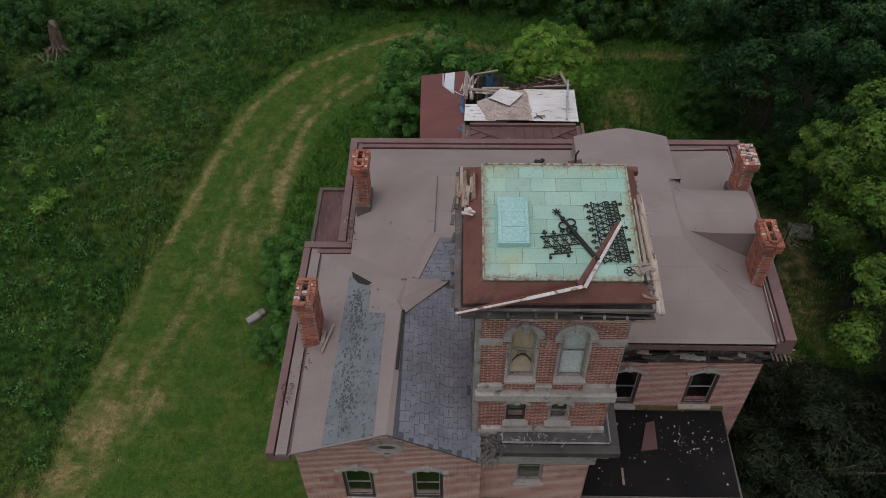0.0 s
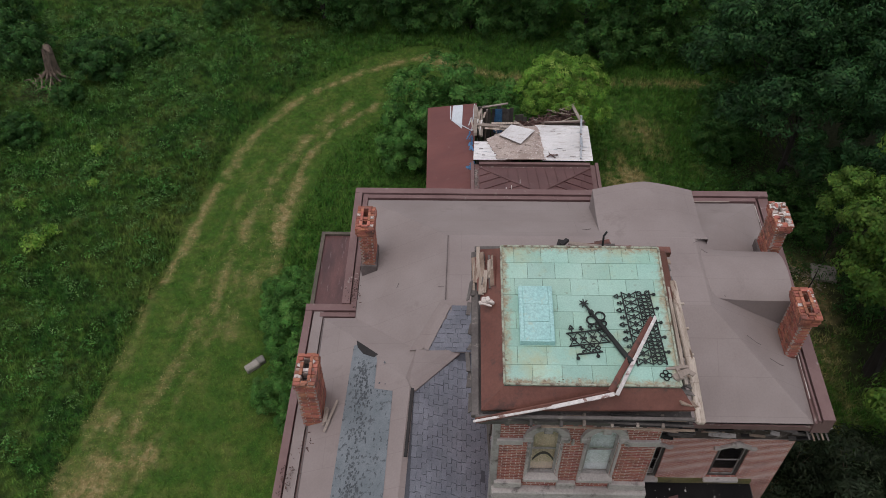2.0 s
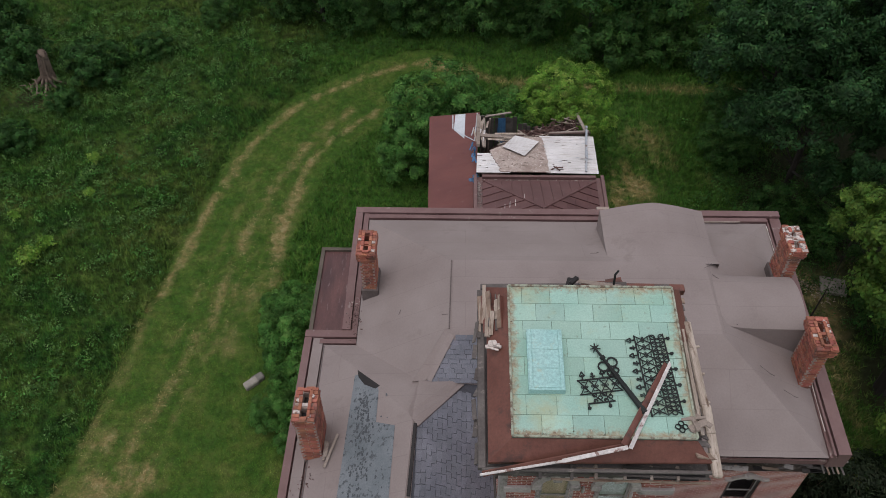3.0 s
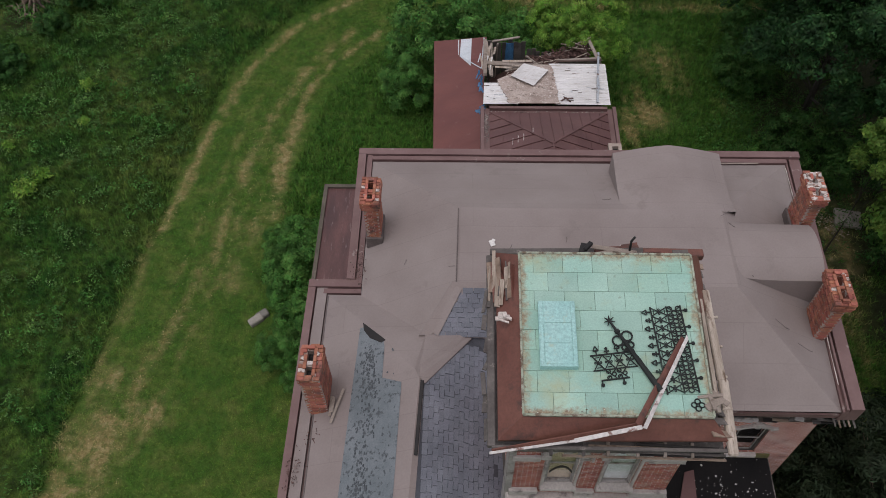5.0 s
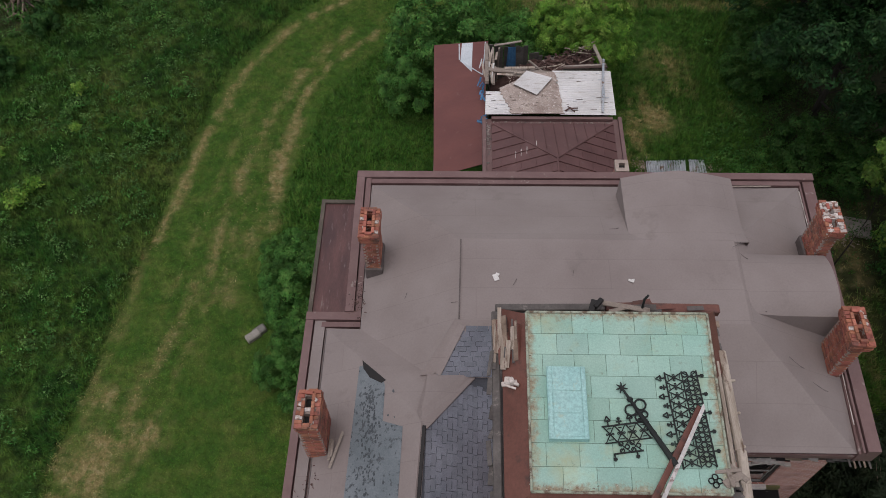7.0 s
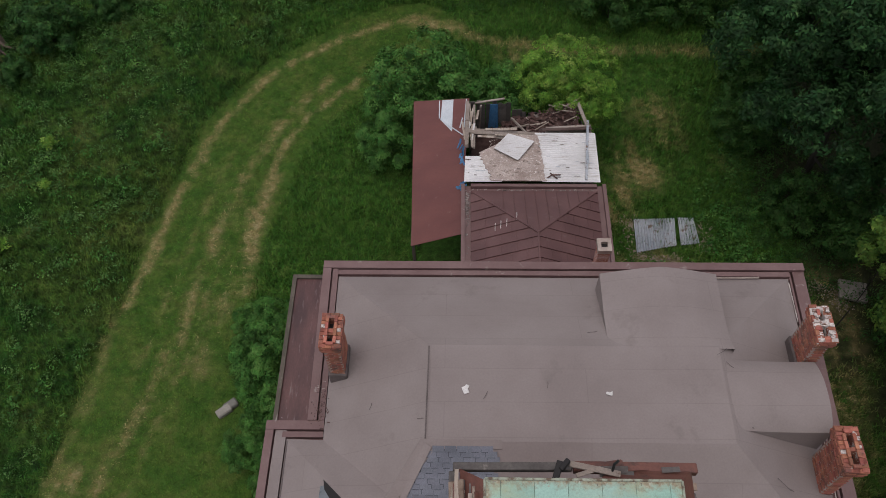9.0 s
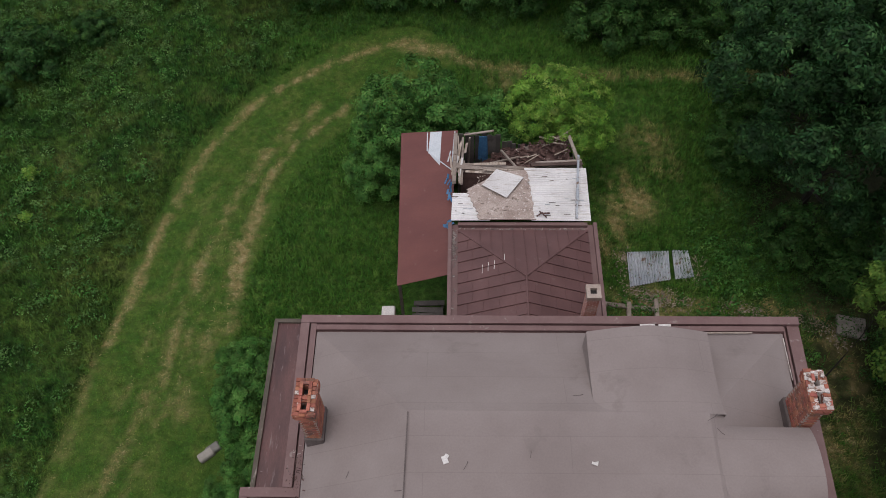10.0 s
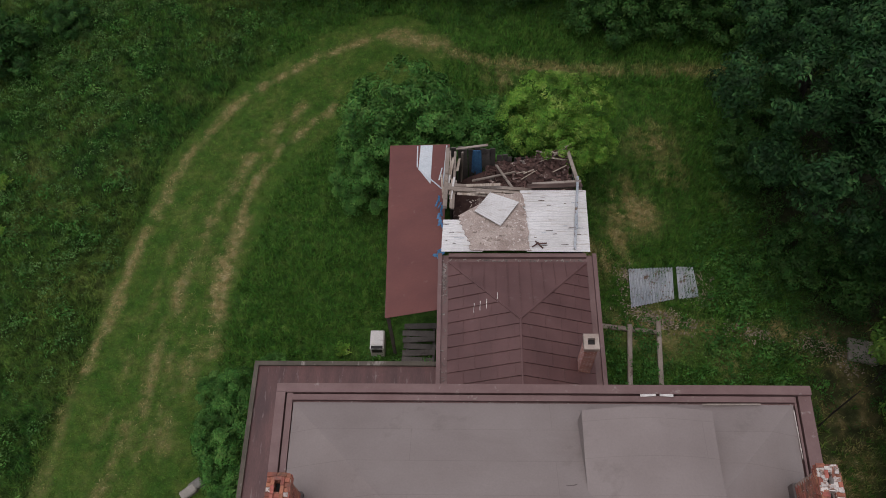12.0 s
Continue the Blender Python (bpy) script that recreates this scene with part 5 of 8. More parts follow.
hx0, hx1, hy0, hy1 = 1.13, 1.83, 12.55, 13.88
bm = bmesh.new()
slab(bm, [(hx0, hy0, deck_z(hy0) + 0.13), (hx1, hy0, deck_z(hy0) + 0.13), (hx1, hy1, deck_z(hy1) + 0.13), (hx0, hy1, deck_z(hy1) + 0.13)], 0.14)
hatch = part("roof_hatch", bm, COPPER_BLUE, house, "pale blue-green copper roof hatch")
for j in range(3):
    y0, y1 = hy0 + 0.04 + (hy1 - hy0 - 0.08) * j / 3, hy0 + 0.04 + (hy1 - hy0 - 0.08) * (j + 1) / 3
    bm = bmesh.new()
    slab(bm, [(hx0 + 0.1, y0 + 0.008, deck_z(y0) + 0.142), (hx1 - 0.1, y0 + 0.008, deck_z(y0) + 0.142), (hx1 - 0.1, y1 - 0.008, deck_z(y1) + 0.142), (hx0 + 0.1, y1 - 0.008, deck_z(y1) + 0.142)], 0.01)
    part("panel", bm, COPPER_BLUE, hatch)
for x in (hx0 + 0.05, hx1 - 0.05):
    bm = bmesh.new()
    beam(bm, (x, hy0, deck_z(hy0) + 0.137), (x, hy1, deck_z(hy1) + 0.137), 0.07, 0.016, 0, 0.005)
    part("batten", bm, COPPER_BLUE, hatch)

bm = bmesh.new()
ins = [(GX0 - 0.01, GY0 - 0.01, 16.93), (GX1 + 0.01, GY0 - 0.01, 16.93), (GX1 + 0.01, GY1 + 0.01, 17.22), (GX0 - 0.01, GY1 + 0.01, 17.22)]
outs = [(CX0 + 0.12, CY0 + 0.1, 16.52), (CX1 - 0.12, CY0 + 0.15, 16.55), (CX1 - 0.12, CY1 - 0.06, 16.82), (CX0 + 0.12, CY1 - 0.06, 16.82)]
for i in (0, 3):
    j = (i + 1) % 4
    slab(bm, [ins[i], outs[i], outs[j], ins[j]], 0.06)
slab(bm, [Vector(ins[1]).lerp(Vector(ins[2]), 0.62), Vector(outs[1]).lerp(Vector(outs[2]), 0.68), outs[2], ins[2]], 0.06)
slab(bm, [ins[2], outs[2], Vector(outs[2]).lerp(Vector(outs[3]), 0.35), Vector(ins[2]).lerp(Vector(ins[3]), 0.42)], 0.06)
part("cornice_roof", bm, TOWER_RED, house, "rusted red metal skirt round the tower deck")
for p, q, w, stuff in (((CX0, CY0, 16.44), (CX1, CY0, 16.44), 0.07, DARK_TRIM), ((CX0, CY0, 16.42), (CX0, CY1 - 0.08, 16.70), 0.15, DARK_TRIM), ((CX0, CY1, 16.72), (2.4, CY1, 16.78), 0.15, DARK_TRIM), ((2.42, CY1, 16.78), (CX1, CY1, 16.74), 0.19, TOWER_RED)):
    bm = bmesh.new()
    beam(bm, p, q, w, w * 0.9, 0, 0.015)
    part("cornice_edge", bm, stuff, house, "dark peeling cornice edge")
bm = bmesh.new()
box(bm, CX0 + 0.08, CY0 + 0.1, 15.98, CX1 - 0.08, CY1 - 0.05, 16.1)
box(bm, TX0 - 0.06, TY0 - 0.06, 15.66, TX1 + 0.06, TY1 + 0.06, 15.98)
part("soffit", bm, DARK_TRIM, house)
for i in range(8):
    bm = bmesh.new()
    x = TX0 + 0.1 + i * (TX1 - TX0 - 0.2) / 7
    box(bm, x - 0.05, CY0 + 0.14, 15.84, x + 0.05, TY0 - 0.02, 15.98, 0.015)
    box(bm, x - 0.05, TY0 - 0.2, 15.68, x + 0.05, TY0 - 0.05, 15.84, 0.015)
    part("bracket", bm, DARK_TRIM, house)
bm = bmesh.new()
beam(bm, (CX1 - 0.04, CY0 - 0.1, 16.44), (CX1 - 0.05, 12.6, 16.66), 0.19, 0.12, 12, 0.03)
beam(bm, (CX1 - 0.08, 12.55, 16.67), (CX1 - 0.12, 14.5, 16.80), 0.16, 0.12, -6, 0.03)
beam(bm, (CX1 - 0.26, 11.9, 16.72), (CX1 - 0.30, 14.2, 16.95), 0.08, 0.05, 20)
for i in range(4):
    y = 12.0 + i * 0.62
    beam(bm, (CX1 - 0.16, y, 16.64 + 0.055 * i), (CX1 + 0.04, y + 0.03, 16.62 + 0.055 * i), 0.05, 0.05, 0, 0.01)
part("broken_cornice", bm, BLEACHED, house, "bare splintered cornice timber")
for i in range(15):
    bm = bmesh.new()
    x, y = CX0 - 0.06 + 0.035 * i + rng.uniform(-0.03, 0.03), rng.uniform(14.0, 14.5)
    z = 16.72 + 0.6 * (x - CX0) + (y - 13.75) * 0.08
    beam(bm, (x, y, z), (x + rng.uniform(-0.05, 0.05), y + rng.uniform(0.4, 0.95), z + rng.uniform(0.0, 0.16)), rng.uniform(0.05, 0.12), 0.03, rng.uniform(-45, 45))
    part("splinter", bm, (BLEACHED, DARK_TRIM, RAW_WOOD, BLEACHED, TOWER_RED)[i % 5], house, "bare splintered cornice timber")
bm = bmesh.new()
beam(bm, (0.20, 11.15, 16.46), (1.72, 11.25, 16.86), 0.05, 0.03, 25, 0.01)
beam(bm, (1.70, 11.25, 16.86), (2.90, 11.46, 17.03), 0.08, 0.03, 20, 0.01)
extruded(bm, [(2.90, 11.44, 17.05), (2.98, 11.43, 17.02), (3.93, 13.16, 17.20), (3.90, 13.24, 17.22)], (0, 0, -0.02))
part("fallen_gutter", bm, surface("bent_white_gutter", (0.46, 0.43, 0.41), (0.66, 0.63, 0.61), (0.20, 0.11, 0.09), 3, 14, 0.5, stain_at=(0.56, 0.63), stain_scale=4, stain_stretch=(1, 1, 1)), house, "length of bent pale gutter fallen over the deck")

bm = bmesh.new()
beam(bm, (2.82, 11.50, 17.03), (3.84, 13.18, 17.19), 0.13, 0.03, 35, 0.008)
beam(bm, (0.25, 11.2, 16.40), (2.85, 11.52, 16.95), 0.12, 0.03, 55, 0.008)
part("gutter_back", bm, TOWER_RED, house, "rusty brown back of the fallen gutter")
for i in range(16):
    bm = bmesh.new()
    y = 11.5 + i * 0.24
    beam(bm, (CX1 - 0.42 + rng.uniform(-0.03, 0.03), y, 16.72 + 0.06 * (y - 11.5) / 4), (CX1 - 0.08 + rng.uniform(-0.04, 0.05), y + rng.uniform(-0.06, 0.06), 16.52 + 0.28 * (y - 11.5) / 4), 0.14, 0.03, rng.uniform(-15, 15))
    part("cornice_board", bm, DARK_TRIM if i % 3 else RAW_WOOD, house)
for i in range(6):
    bm = bmesh.new()
    x0, x1 = 2.1 + rng.uniform(-0.6, 1.0), CX1 - rng.uniform(0.0, 0.35)
    dy, dz = 0.03 * i, 0.05 * i
    beam(bm, (x0, CY0 - 0.02 + dy, 16.12 + dz), (x1, CY0 - 0.05 + dy + rng.uniform(-0.03, 0.03), 16.08 + dz + rng.uniform(-0.04, 0.04)), 0.05, 0.022, rng.uniform(-25, 25))
    part("cornice_board", bm, (RAW_WOOD, BLACK, DARK_TRIM, BLACK)[i % 4], house)
for x in (1.35, 1.95, 2.4, 2.95, 3.45, 3.95):
    bm = bmesh.new()
    beam(bm, (x, CY0 - 0.04, 16.16), (x + 0.02, CY0 + 0.24, 16.2), 0.06, 0.09, rng.uniform(-6, 6), 0.01)
    part("bracket_end", bm, OLD_WOOD if x > 2.3 else DARK_TRIM, house)
for i in range(7):
    bm = bmesh.new()
    y = 11.5 + i * 0.42 + rng.uniform(-0.1, 0.1)
    beam(bm, (CX0 - 0.1 + rng.uniform(-0.06, 0.03), y, 16.34 + 0.07 * i), (CX0 - 0.08 + rng.uniform(-0.1, 0.05), y + rng.uniform(0.2, 0.55), 16.3 + 0.075 * i), rng.uniform(0.04, 0.1), 0.025, rng.uniform(-50, 50))
    part("cornice_board", bm, DARK_TRIM, house)

for i in range(7):
    bm = bmesh.new()
    x, y = rng.uniform(2.8, 4.25), CY1 - rng.uniform(0.0, 0.25)
    turned_box(bm, pose(x, y, 16.93 + rng.uniform(0, 0.12), rng.uniform(-30, 30), rng.uniform(-8, 8), rng.uniform(-8, 8)), rng.uniform(0.3, 0.7), rng.uniform(0.05, 0.13), 0.012)
    part("torn_flashing", bm, TOWER_RED if i % 3 else DARK_TRIM, house, "torn rusty flashing")
rb = bmesh.new()
for i in range(110):
    e = rng.random()
    if e < 0.4:
        x, y = GX0 + rng.gauss(0.03, 0.04), rng.uniform(GY0, GY1)
    elif e < 0.75:
        x, y = rng.choice((rng.uniform(GX0, GX1), rng.gauss(1.0, 0.15))), GY0 + abs(rng.gauss(0.02, 0.05))
    else:
        x, y = rng.uniform(GX0, GX1), GY1 - abs(rng.gauss(0.0, 0.05))
    if GX0 - 0.02 < x < GX1 and GY0 - 0.02 < y < GY1 + 0.02:
        turned_box(rb, pose(x, y, deck_z(y) + 0.01, rng.uniform(-10, 10), rng.uniform(-10, 10), rng.uniform(0, 180)), rng.uniform(0.01, 0.045), rng.uniform(0.008, 0.02), 0.008)
tagged(part("deck_flakes", rb, surface("pale_deck_flakes", (0.24, 0.19, 0.13), (0.46, 0.46, 0.40), None, 6, 20, 0.9, vary="island", amount=0.5), house), kind="stuff")

# low cornice round the tower foot
LEDGE = surface("tarred_ledge", (0.055, 0.052, 0.052), (0.10, 0.095, 0.092), (0.24, 0.22, 0.205), 1.5, 16, 0.7, stain_at=(0.56, 0.68), stain_scale=3)
for name, pts in (("low_cornice", [(1.35, TY0, 10.46), (TX1, TY0, 10.46), (4.47, 11.62, 10.12), (1.35, 11.62, 10.12)]), ("low_cornice", [(TX1, TY0, 10.46), (TX1, 15.4, 10.46), (4.47, 15.4, 10.12), (4.47, 11.62, 10.12)])):
    bm = bmesh.new()
    slab(bm, pts[::-1], 0.5)
    part(name, bm, LEDGE, house, "dark metal ledge round the tower foot")
for x0, y0, x1, y1 in ((1.32, 11.34, 4.76, 11.61), (4.48, 11.615, 4.76, 15.4)):
    bm = bmesh.new()
    box(bm, x0, y0, 9.74, x1, y1, 10.0, 0.02)
    part("ledge_gutter", bm, surface("sooty_gutter_metal", (0.050, 0.046, 0.048), (0.085, 0.08, 0.08), (0.16, 0.15, 0.14), 1.5, 16, 0.6, stain_at=(0.6, 0.7), stain_scale=4), house, "dark metal gutter round the ledge")
for p, q in (((1.5, 11.6, 10.09), (4.47, 11.6, 10.09)), ((4.49, 11.62, 10.1), (4.49, 13.6, 10.1))):
    bm = bmesh.new()
    beam(bm, p, q, 0.05, 0.05, 12, 0.012)
    part("ledge_lip", bm, TRIM, house, "pale flaking ledge edge")
bm = bmesh.new()
box(bm, TX0 + 0.1, TY0 - 0.12, 10.42, TX1 + 0.03, TY0 + 0.02, 10.62, 0.03)
part("foot_course", bm, STONE, house, "grey stone course at the tower foot")
bm = bmesh.new()
box(bm, 0.95, 11.5, 9.0, 4.2, TY0 + 0.02, 9.5, 0.03)
part("ledge_fascia", bm, TRIM, house)

# broken eaves over the front wall
bm = bmesh.new()
beam(bm, (4.34, 14.90, 10.06), (9.95, 14.88, 10.04), 0.05, 0.20)
part("fascia_board", bm, GUTTER, house, "red-brown painted board under the roof edge")
bm = bmesh.new()
box(bm, 4.24, 15.25, 8.72, 10.2, 15.5, 9.45)
box(bm, 4.3, 14.95, 9.95, 9.9, 15.2, 10.2)
part("frieze", bm, surface("dark_broken_frieze", (0.040, 0.028, 0.024), (0.085, 0.065, 0.056), (0.20, 0.17, 0.155), 2, 16, 0.85, stain_at=(0.55, 0.65), stain_scale=3), house, "rotten timber frieze under the eaves")
for i in range(14):
    bm = bmesh.new()
    x = 4.6 + i * 0.43 + rng.uniform(-0.08, 0.08)
    box(bm, x - 0.05, 15.0 + rng.uniform(0, 0.15), 9.45, x + 0.05, 15.35, 9.9 - rng.uniform(0, 0.1), 0.02)
    part("bracket", bm, DARK_TRIM, house)
for i in range(26):
    bm = bmesh.new()
    x, z = rng.uniform(4.5, 9.8), rng.uniform(8.85, 9.75)
    beam(bm, (x, 15.2 - (z - 8.8) * 0.25, z), (x + rng.uniform(0.2, 0.8), 15.18 - (z - 8.8) * 0.25, z + rng.uniform(-0.12, 0.12)), rng.uniform(0.05, 0.14), 0.04, rng.uniform(-40, 40))
    part("eaves_board", bm, (DARK_TRIM, BLACK, BLACK, DARK_TRIM, RAW_WOOD, BLACK, TRIM)[i % 7], house)
for i in range(7):
    bm = bmesh.new()
    x = 4.8 + i * 0.85
    beam(bm, (x, 14.98 + rng.uniform(-0.08, 0.1), 9.75 + rng.uniform(-0.15, 0.2)), (x + rng.uniform(0.5, 1.1), 15.0 + rng.uniform(-0.1, 0.1), 9.7 + rng.uniform(-0.2, 0.2)), 0.07, 0.02, rng.uniform(-40, 40))
    part("eaves_board", bm, DARK_TRIM if i % 3 else TRIM, house)
for i in range(5):
    bm = bmesh.new()
    beam(bm, (9.75 + i * 0.13, 14.95, 9.9), (9.9 + i * 0.13, 14.8 - rng.uniform(0, 0.1), 9.65 - rng.uniform(0, 0.15)), 0.05, 0.025, rng.uniform(0, 60))
    part("eaves_board", bm, RAW_WOOD if i % 2 else DARK_TRIM, house)

# ---- porch roof beside the tower ----
porch = thing("porch", (7.0, 13.8, 0), "one-storey side porch with a black tarred roof strewn with flakes", "porch")
bm = bmesh.new()
slab(bm, [(4.3, 12.3, 5.46), (9.42, 12.3, 5.46), (9.42, 15.43, 5.6), (4.3, 15.43, 5.6)], 0.18)
part("roof", bm, TAR, porch, "black tarred roof")
bm = bmesh.new()
box(bm, 4.28, 12.2, 5.08, 9.50, 12.29, 5.42)
box(bm, 9.425, 12.2, 5.08, 9.50, 15.43, 5.44)
part("fascia", bm, DARK_TRIM, porch)
for x in (4.5, 6.1, 7.7, 9.3):
    bm = bmesh.new()
    box(bm, x - 0.09, 12.34, 0, x + 0.09, 12.52, 5.2, 0.02)
    part("post", bm, TRIM, porch)
bm = bmesh.new()
box(bm, 4.3, 12.3, -0.2, 9.6, 15.4, 0.35)
part("floor", bm, OLD_WOOD, porch)
bm = bmesh.new()
box(bm, 4.3, 15.38, 5.605, 9.42, 15.446, 5.84)
part("mossy_flashing", bm, surface("mossy_wood", (0.10, 0.095, 0.03), (0.16, 0.14, 0.06), (0.06, 0.05, 0.03), 2, 14, 0.9, stain_at=(0.5, 0.7)), porch, "mossy board where the roof meets the wall")

entry = thing("entry_hood", (2.5, 11.0, 0), "tan timber hood over the tower doorway", "porch")
bm = bmesh.new()
slab(bm, [(1.1, 11.3, 6.05), (3.9, 11.3, 6.05), (3.9, 11.85, 6.15), (1.1, 11.85, 6.15)], 0.2)
part("roof", bm, RAW_WOOD, entry)
for x in (1.2, 3.8):
    bm = bmesh.new()
    box(bm, x - 0.07, 11.35, 0, x + 0.07, 11.5, 5.88)
    part("post", bm, OLD_WOOD, entry)

# ---- low roof that wraps the back corner ----
annex = thing("annex", (-4.6, 24.0, 0), "low wraparound addition with a worn purple-brown metal roof", "annex")
bm = bmesh.new()
slab(bm, [(-5.86, 18.3, 5.42), (-3.3, 18.3, 5.62), (-3.3, 23.2, 5.62), (-5.86, 23.2, 5.42)], 0.1)
slab(bm, [(-5.86, 23.2, 5.42), (-3.3, 23.2, 5.62), (0.36, 23.2, 5.62), (0.36, 26.5, 5.42), (-5.86, 26.5, 5.42)], 0.1)
part("roof", bm, LOW_METAL, annex, "worn purple-brown metal roof")
bm = bmesh.new()
box(bm, -5.95, 18.3, 5.2, -5.80, 26.6, 5.52)
box(bm, -5.80, 26.45, 5.2, 0.36, 26.6, 5.52)
part("rim", bm, surface("mossy_rim", (0.075, 0.066, 0.048), (0.12, 0.10, 0.078), (0.30, 0.27, 0.24), 1.5, 14, 0.8, stain_at=(0.6, 0.68), stain_stretch=(1, 0.4, 1)), annex)
bm = bmesh.new()
box(bm, -5.7, 18.4, 0, -5.45, 26.35, 5.25)
box(bm, -5.45, 26.1, 0, 0.4, 26.35, 5.25)
part("wall", bm, BRICK, annex)

# ---- rear wing ----
rear = thing("rear_wing", (3.2, 27.0, 0), "single-storey brick rear wing under a hipped red-brown metal roof", "rear wing")
RX0, RX1, RY1, RM, RH = 0.72, 5.70, 30.28, 3.17, 27.55
bm = bmesh.new()
for x0, y0, x1, y1 in ((0.85, 23.2, 1.1, 30.2), (5.35, 23.2, 5.6, 30.2), (1.1, 29.95, 5.35, 30.2)):
    box(bm, x0, y0, 0, x1, y1, 5.7)
part("wall", bm, BRICK, rear)
bm = bmesh.new()
core = [((RX0, 23.2, 5.92), (RM, 23.2, 6.98), (RM, RH, 6.98), (RX0, RY1, 5.92)), ((RX1, RY1, 5.92), (RM, RH, 6.98), (RM, 23.2, 6.98), (RX1, 23.2, 5.92)), ((RX0, RY1, 5.92), (RM, RH, 6.98), (RX1, RY1, 5.92))]
for face in core:
    slab(bm, face, 0.08)
metal_roof = part("roof", bm, DARK_METAL, rear, "hipped roof of red-brown seamed metal")
y = 23.25
while y < RY1 - 0.1:
    y1 = min(y + 0.46, RY1 - 0.02)
    for side in (-1, 1):
        edge = RX0 if side < 0 else RX1
        t0, t1 = min(1, (RY1 - y) / (RY1 - RH)), min(1, (RY1 - y1) / (RY1 - RH))
        pb = bmesh.new()
        lo = [(edge, y + 0.008, 5.935), (edge, y1 - 0.008, 5.935)]
        hi = [(edge + (RM - edge) * t1, y1 - 0.008, 5.935 + 1.06 * t1), (edge + (RM - edge) * t0, y + 0.008, 5.935 + 1.06 * t0)]
        slab(pb, (lo + hi), 0.012)
        beam(pb, (lo[0][0], lo[0][1], 5.95), (hi[1][0], hi[1][1], hi[1][2] + 0.015), 0.022, 0.04)
        step = 0.36 + (0.18 if int(y * 10) % 2 else 0.0)
        while step < abs(RM - edge) - 0.1:
            s = step / abs(RM - edge)
            if s < min(t0, t1) - 0.04:
                xx = edge + (RM - edge) * s
                beam(pb, (xx, y + 0.02, 5.945 + 1.06 * s), (xx, y1 - 0.02, 5.945 + 1.06 * s), 0.016, 0.022)
            step += 0.56
        part("metal_panel", pb, DARK_METAL, metal_roof)
    y += 0.46
x = RX0
while x < RX1 - 0.1:
    x1 = min(x + 0.42, RX1)
    pb = bmesh.new()
    top = lambda q: RY1 - (RY1 - RH) * (1 - abs(q - RM) / ((RM - RX0) if q < RM else (RX1 - RM)))
    lift = lambda q: 5.935 + 1.06 * (RY1 - top(q)) / (RY1 - RH)
    pts = [(x + 0.006, RY1, 5.935), (x1 - 0.006, RY1, 5.935), (x1 - 0.006, top(x1 - 0.006), lift(x1 - 0.006))]
    if x < RM < x1:
        pts.append((RM, RH, 6.995))
    pts.append((x + 0.006, top(x + 0.006), lift(x + 0.006)))
    slab(pb, pts, 0.012)
    beam(pb, (x1, RY1, 5.95), (x1, top(x1 - 0.001), lift(x1 - 0.001) + 0.015), 0.022, 0.04) if x1 < RX1 - 0.05 else None
    part("metal_panel", pb, DARK_METAL, metal_roof)
    x += 0.42
for p, q in (((RX0, RY1, 5.96), (RM, RH, 7.02)), ((RX1, RY1, 5.96), (RM, RH, 7.02)), ((RM, RH, 7.02), (RM, 23.3, 7.02))):
    bm = bmesh.new()
    beam(bm, p, q, 0.07, 0.035, 0, 0.01)
    part("hip_cap", bm, DARK_METAL, metal_roof)
for x0, y0, x1, y1, ax in ((0.34, 23.3, 0.72, 30.62, 0), (5.70, 23.3, 6.06, 30.62, 0), (0.72, 30.28, 5.70, 30.62, 1)):
    bm = bmesh.new()
    box(bm, x0, y0, 5.3, x1, y1, 5.82)
    if ax:
        box(bm, x0, y1 - 0.14, 5.82, x1, y1, 5.98)
    elif x0 < 1:
        box(bm, x0, y0, 5.82, x0 + 0.14, y1, 5.98)
    else:
        box(bm, x1 - 0.14, y0, 5.82, x1, y1, 5.98)
    part("gutter", bm, GUTTER, rear, "mauve-brown painted box gutter")
rb = bmesh.new()
for i in range(150):
    if i % 3:
        x, y = 0.58 + rng.gauss(0, 0.04), rng.choice((rng.uniform(23.5, 30.3), rng.gauss(29.6, 0.4)))
    else:
        x, y = rng.uniform(0.8, 5.6), 30.40 + rng.gauss(0, 0.03)
    turned_box(rb, pose(x, y, 5.83, rng.uniform(-12, 12), rng.uniform(-12, 12), rng.uniform(0, 180)), rng.uniform(0.03, 0.16), rng.uniform(0.015, 0.05), 0.02)
tagged(part("gutter_debris", rb, surface("gutter_silt", (0.15, 0.12, 0.11), (0.30, 0.265, 0.245), None, 3, 15, 0.9, vary="island", amount=0.4), rear, "pale silt and flakes in the gutter"), kind="stuff")
rb = bmesh.new()
for i in range(90):
    x = rng.choice((rng.uniform(-3.2, 10.2), rng.gauss(4.0, 0.6), rng.gauss(0.5, 1.0)))
    if not (4.2 < x < 7.7 or x > 10.2 or x < -3.3):
        turned_box(rb, pose(x, 23.43 + rng.gauss(0, 0.05), EZ - 0.075, rng.uniform(-8, 8), rng.uniform(-8, 8), rng.uniform(0, 180)), rng.uniform(0.02, 0.12), rng.uniform(0.012, 0.03), 0.014)
tagged(part("gutter_litter", rb, surface("pale_gutter_litter", (0.18, 0.145, 0.13), (0.34, 0.30, 0.28), None, 3, 15, 0.9, vary="island", amount=0.4), house), kind="stuff")
small = thing("small_chimney", (5.28, 26.25, 0), "small square brick chimney with a pale concrete cap", "chimney")
bm = bmesh.new()
box(bm, 5.08, 26.0, 0, 5.48, 26.45, 8.02, 0.01)
part("shaft", bm, BRICK, small)
bm = bmesh.new()
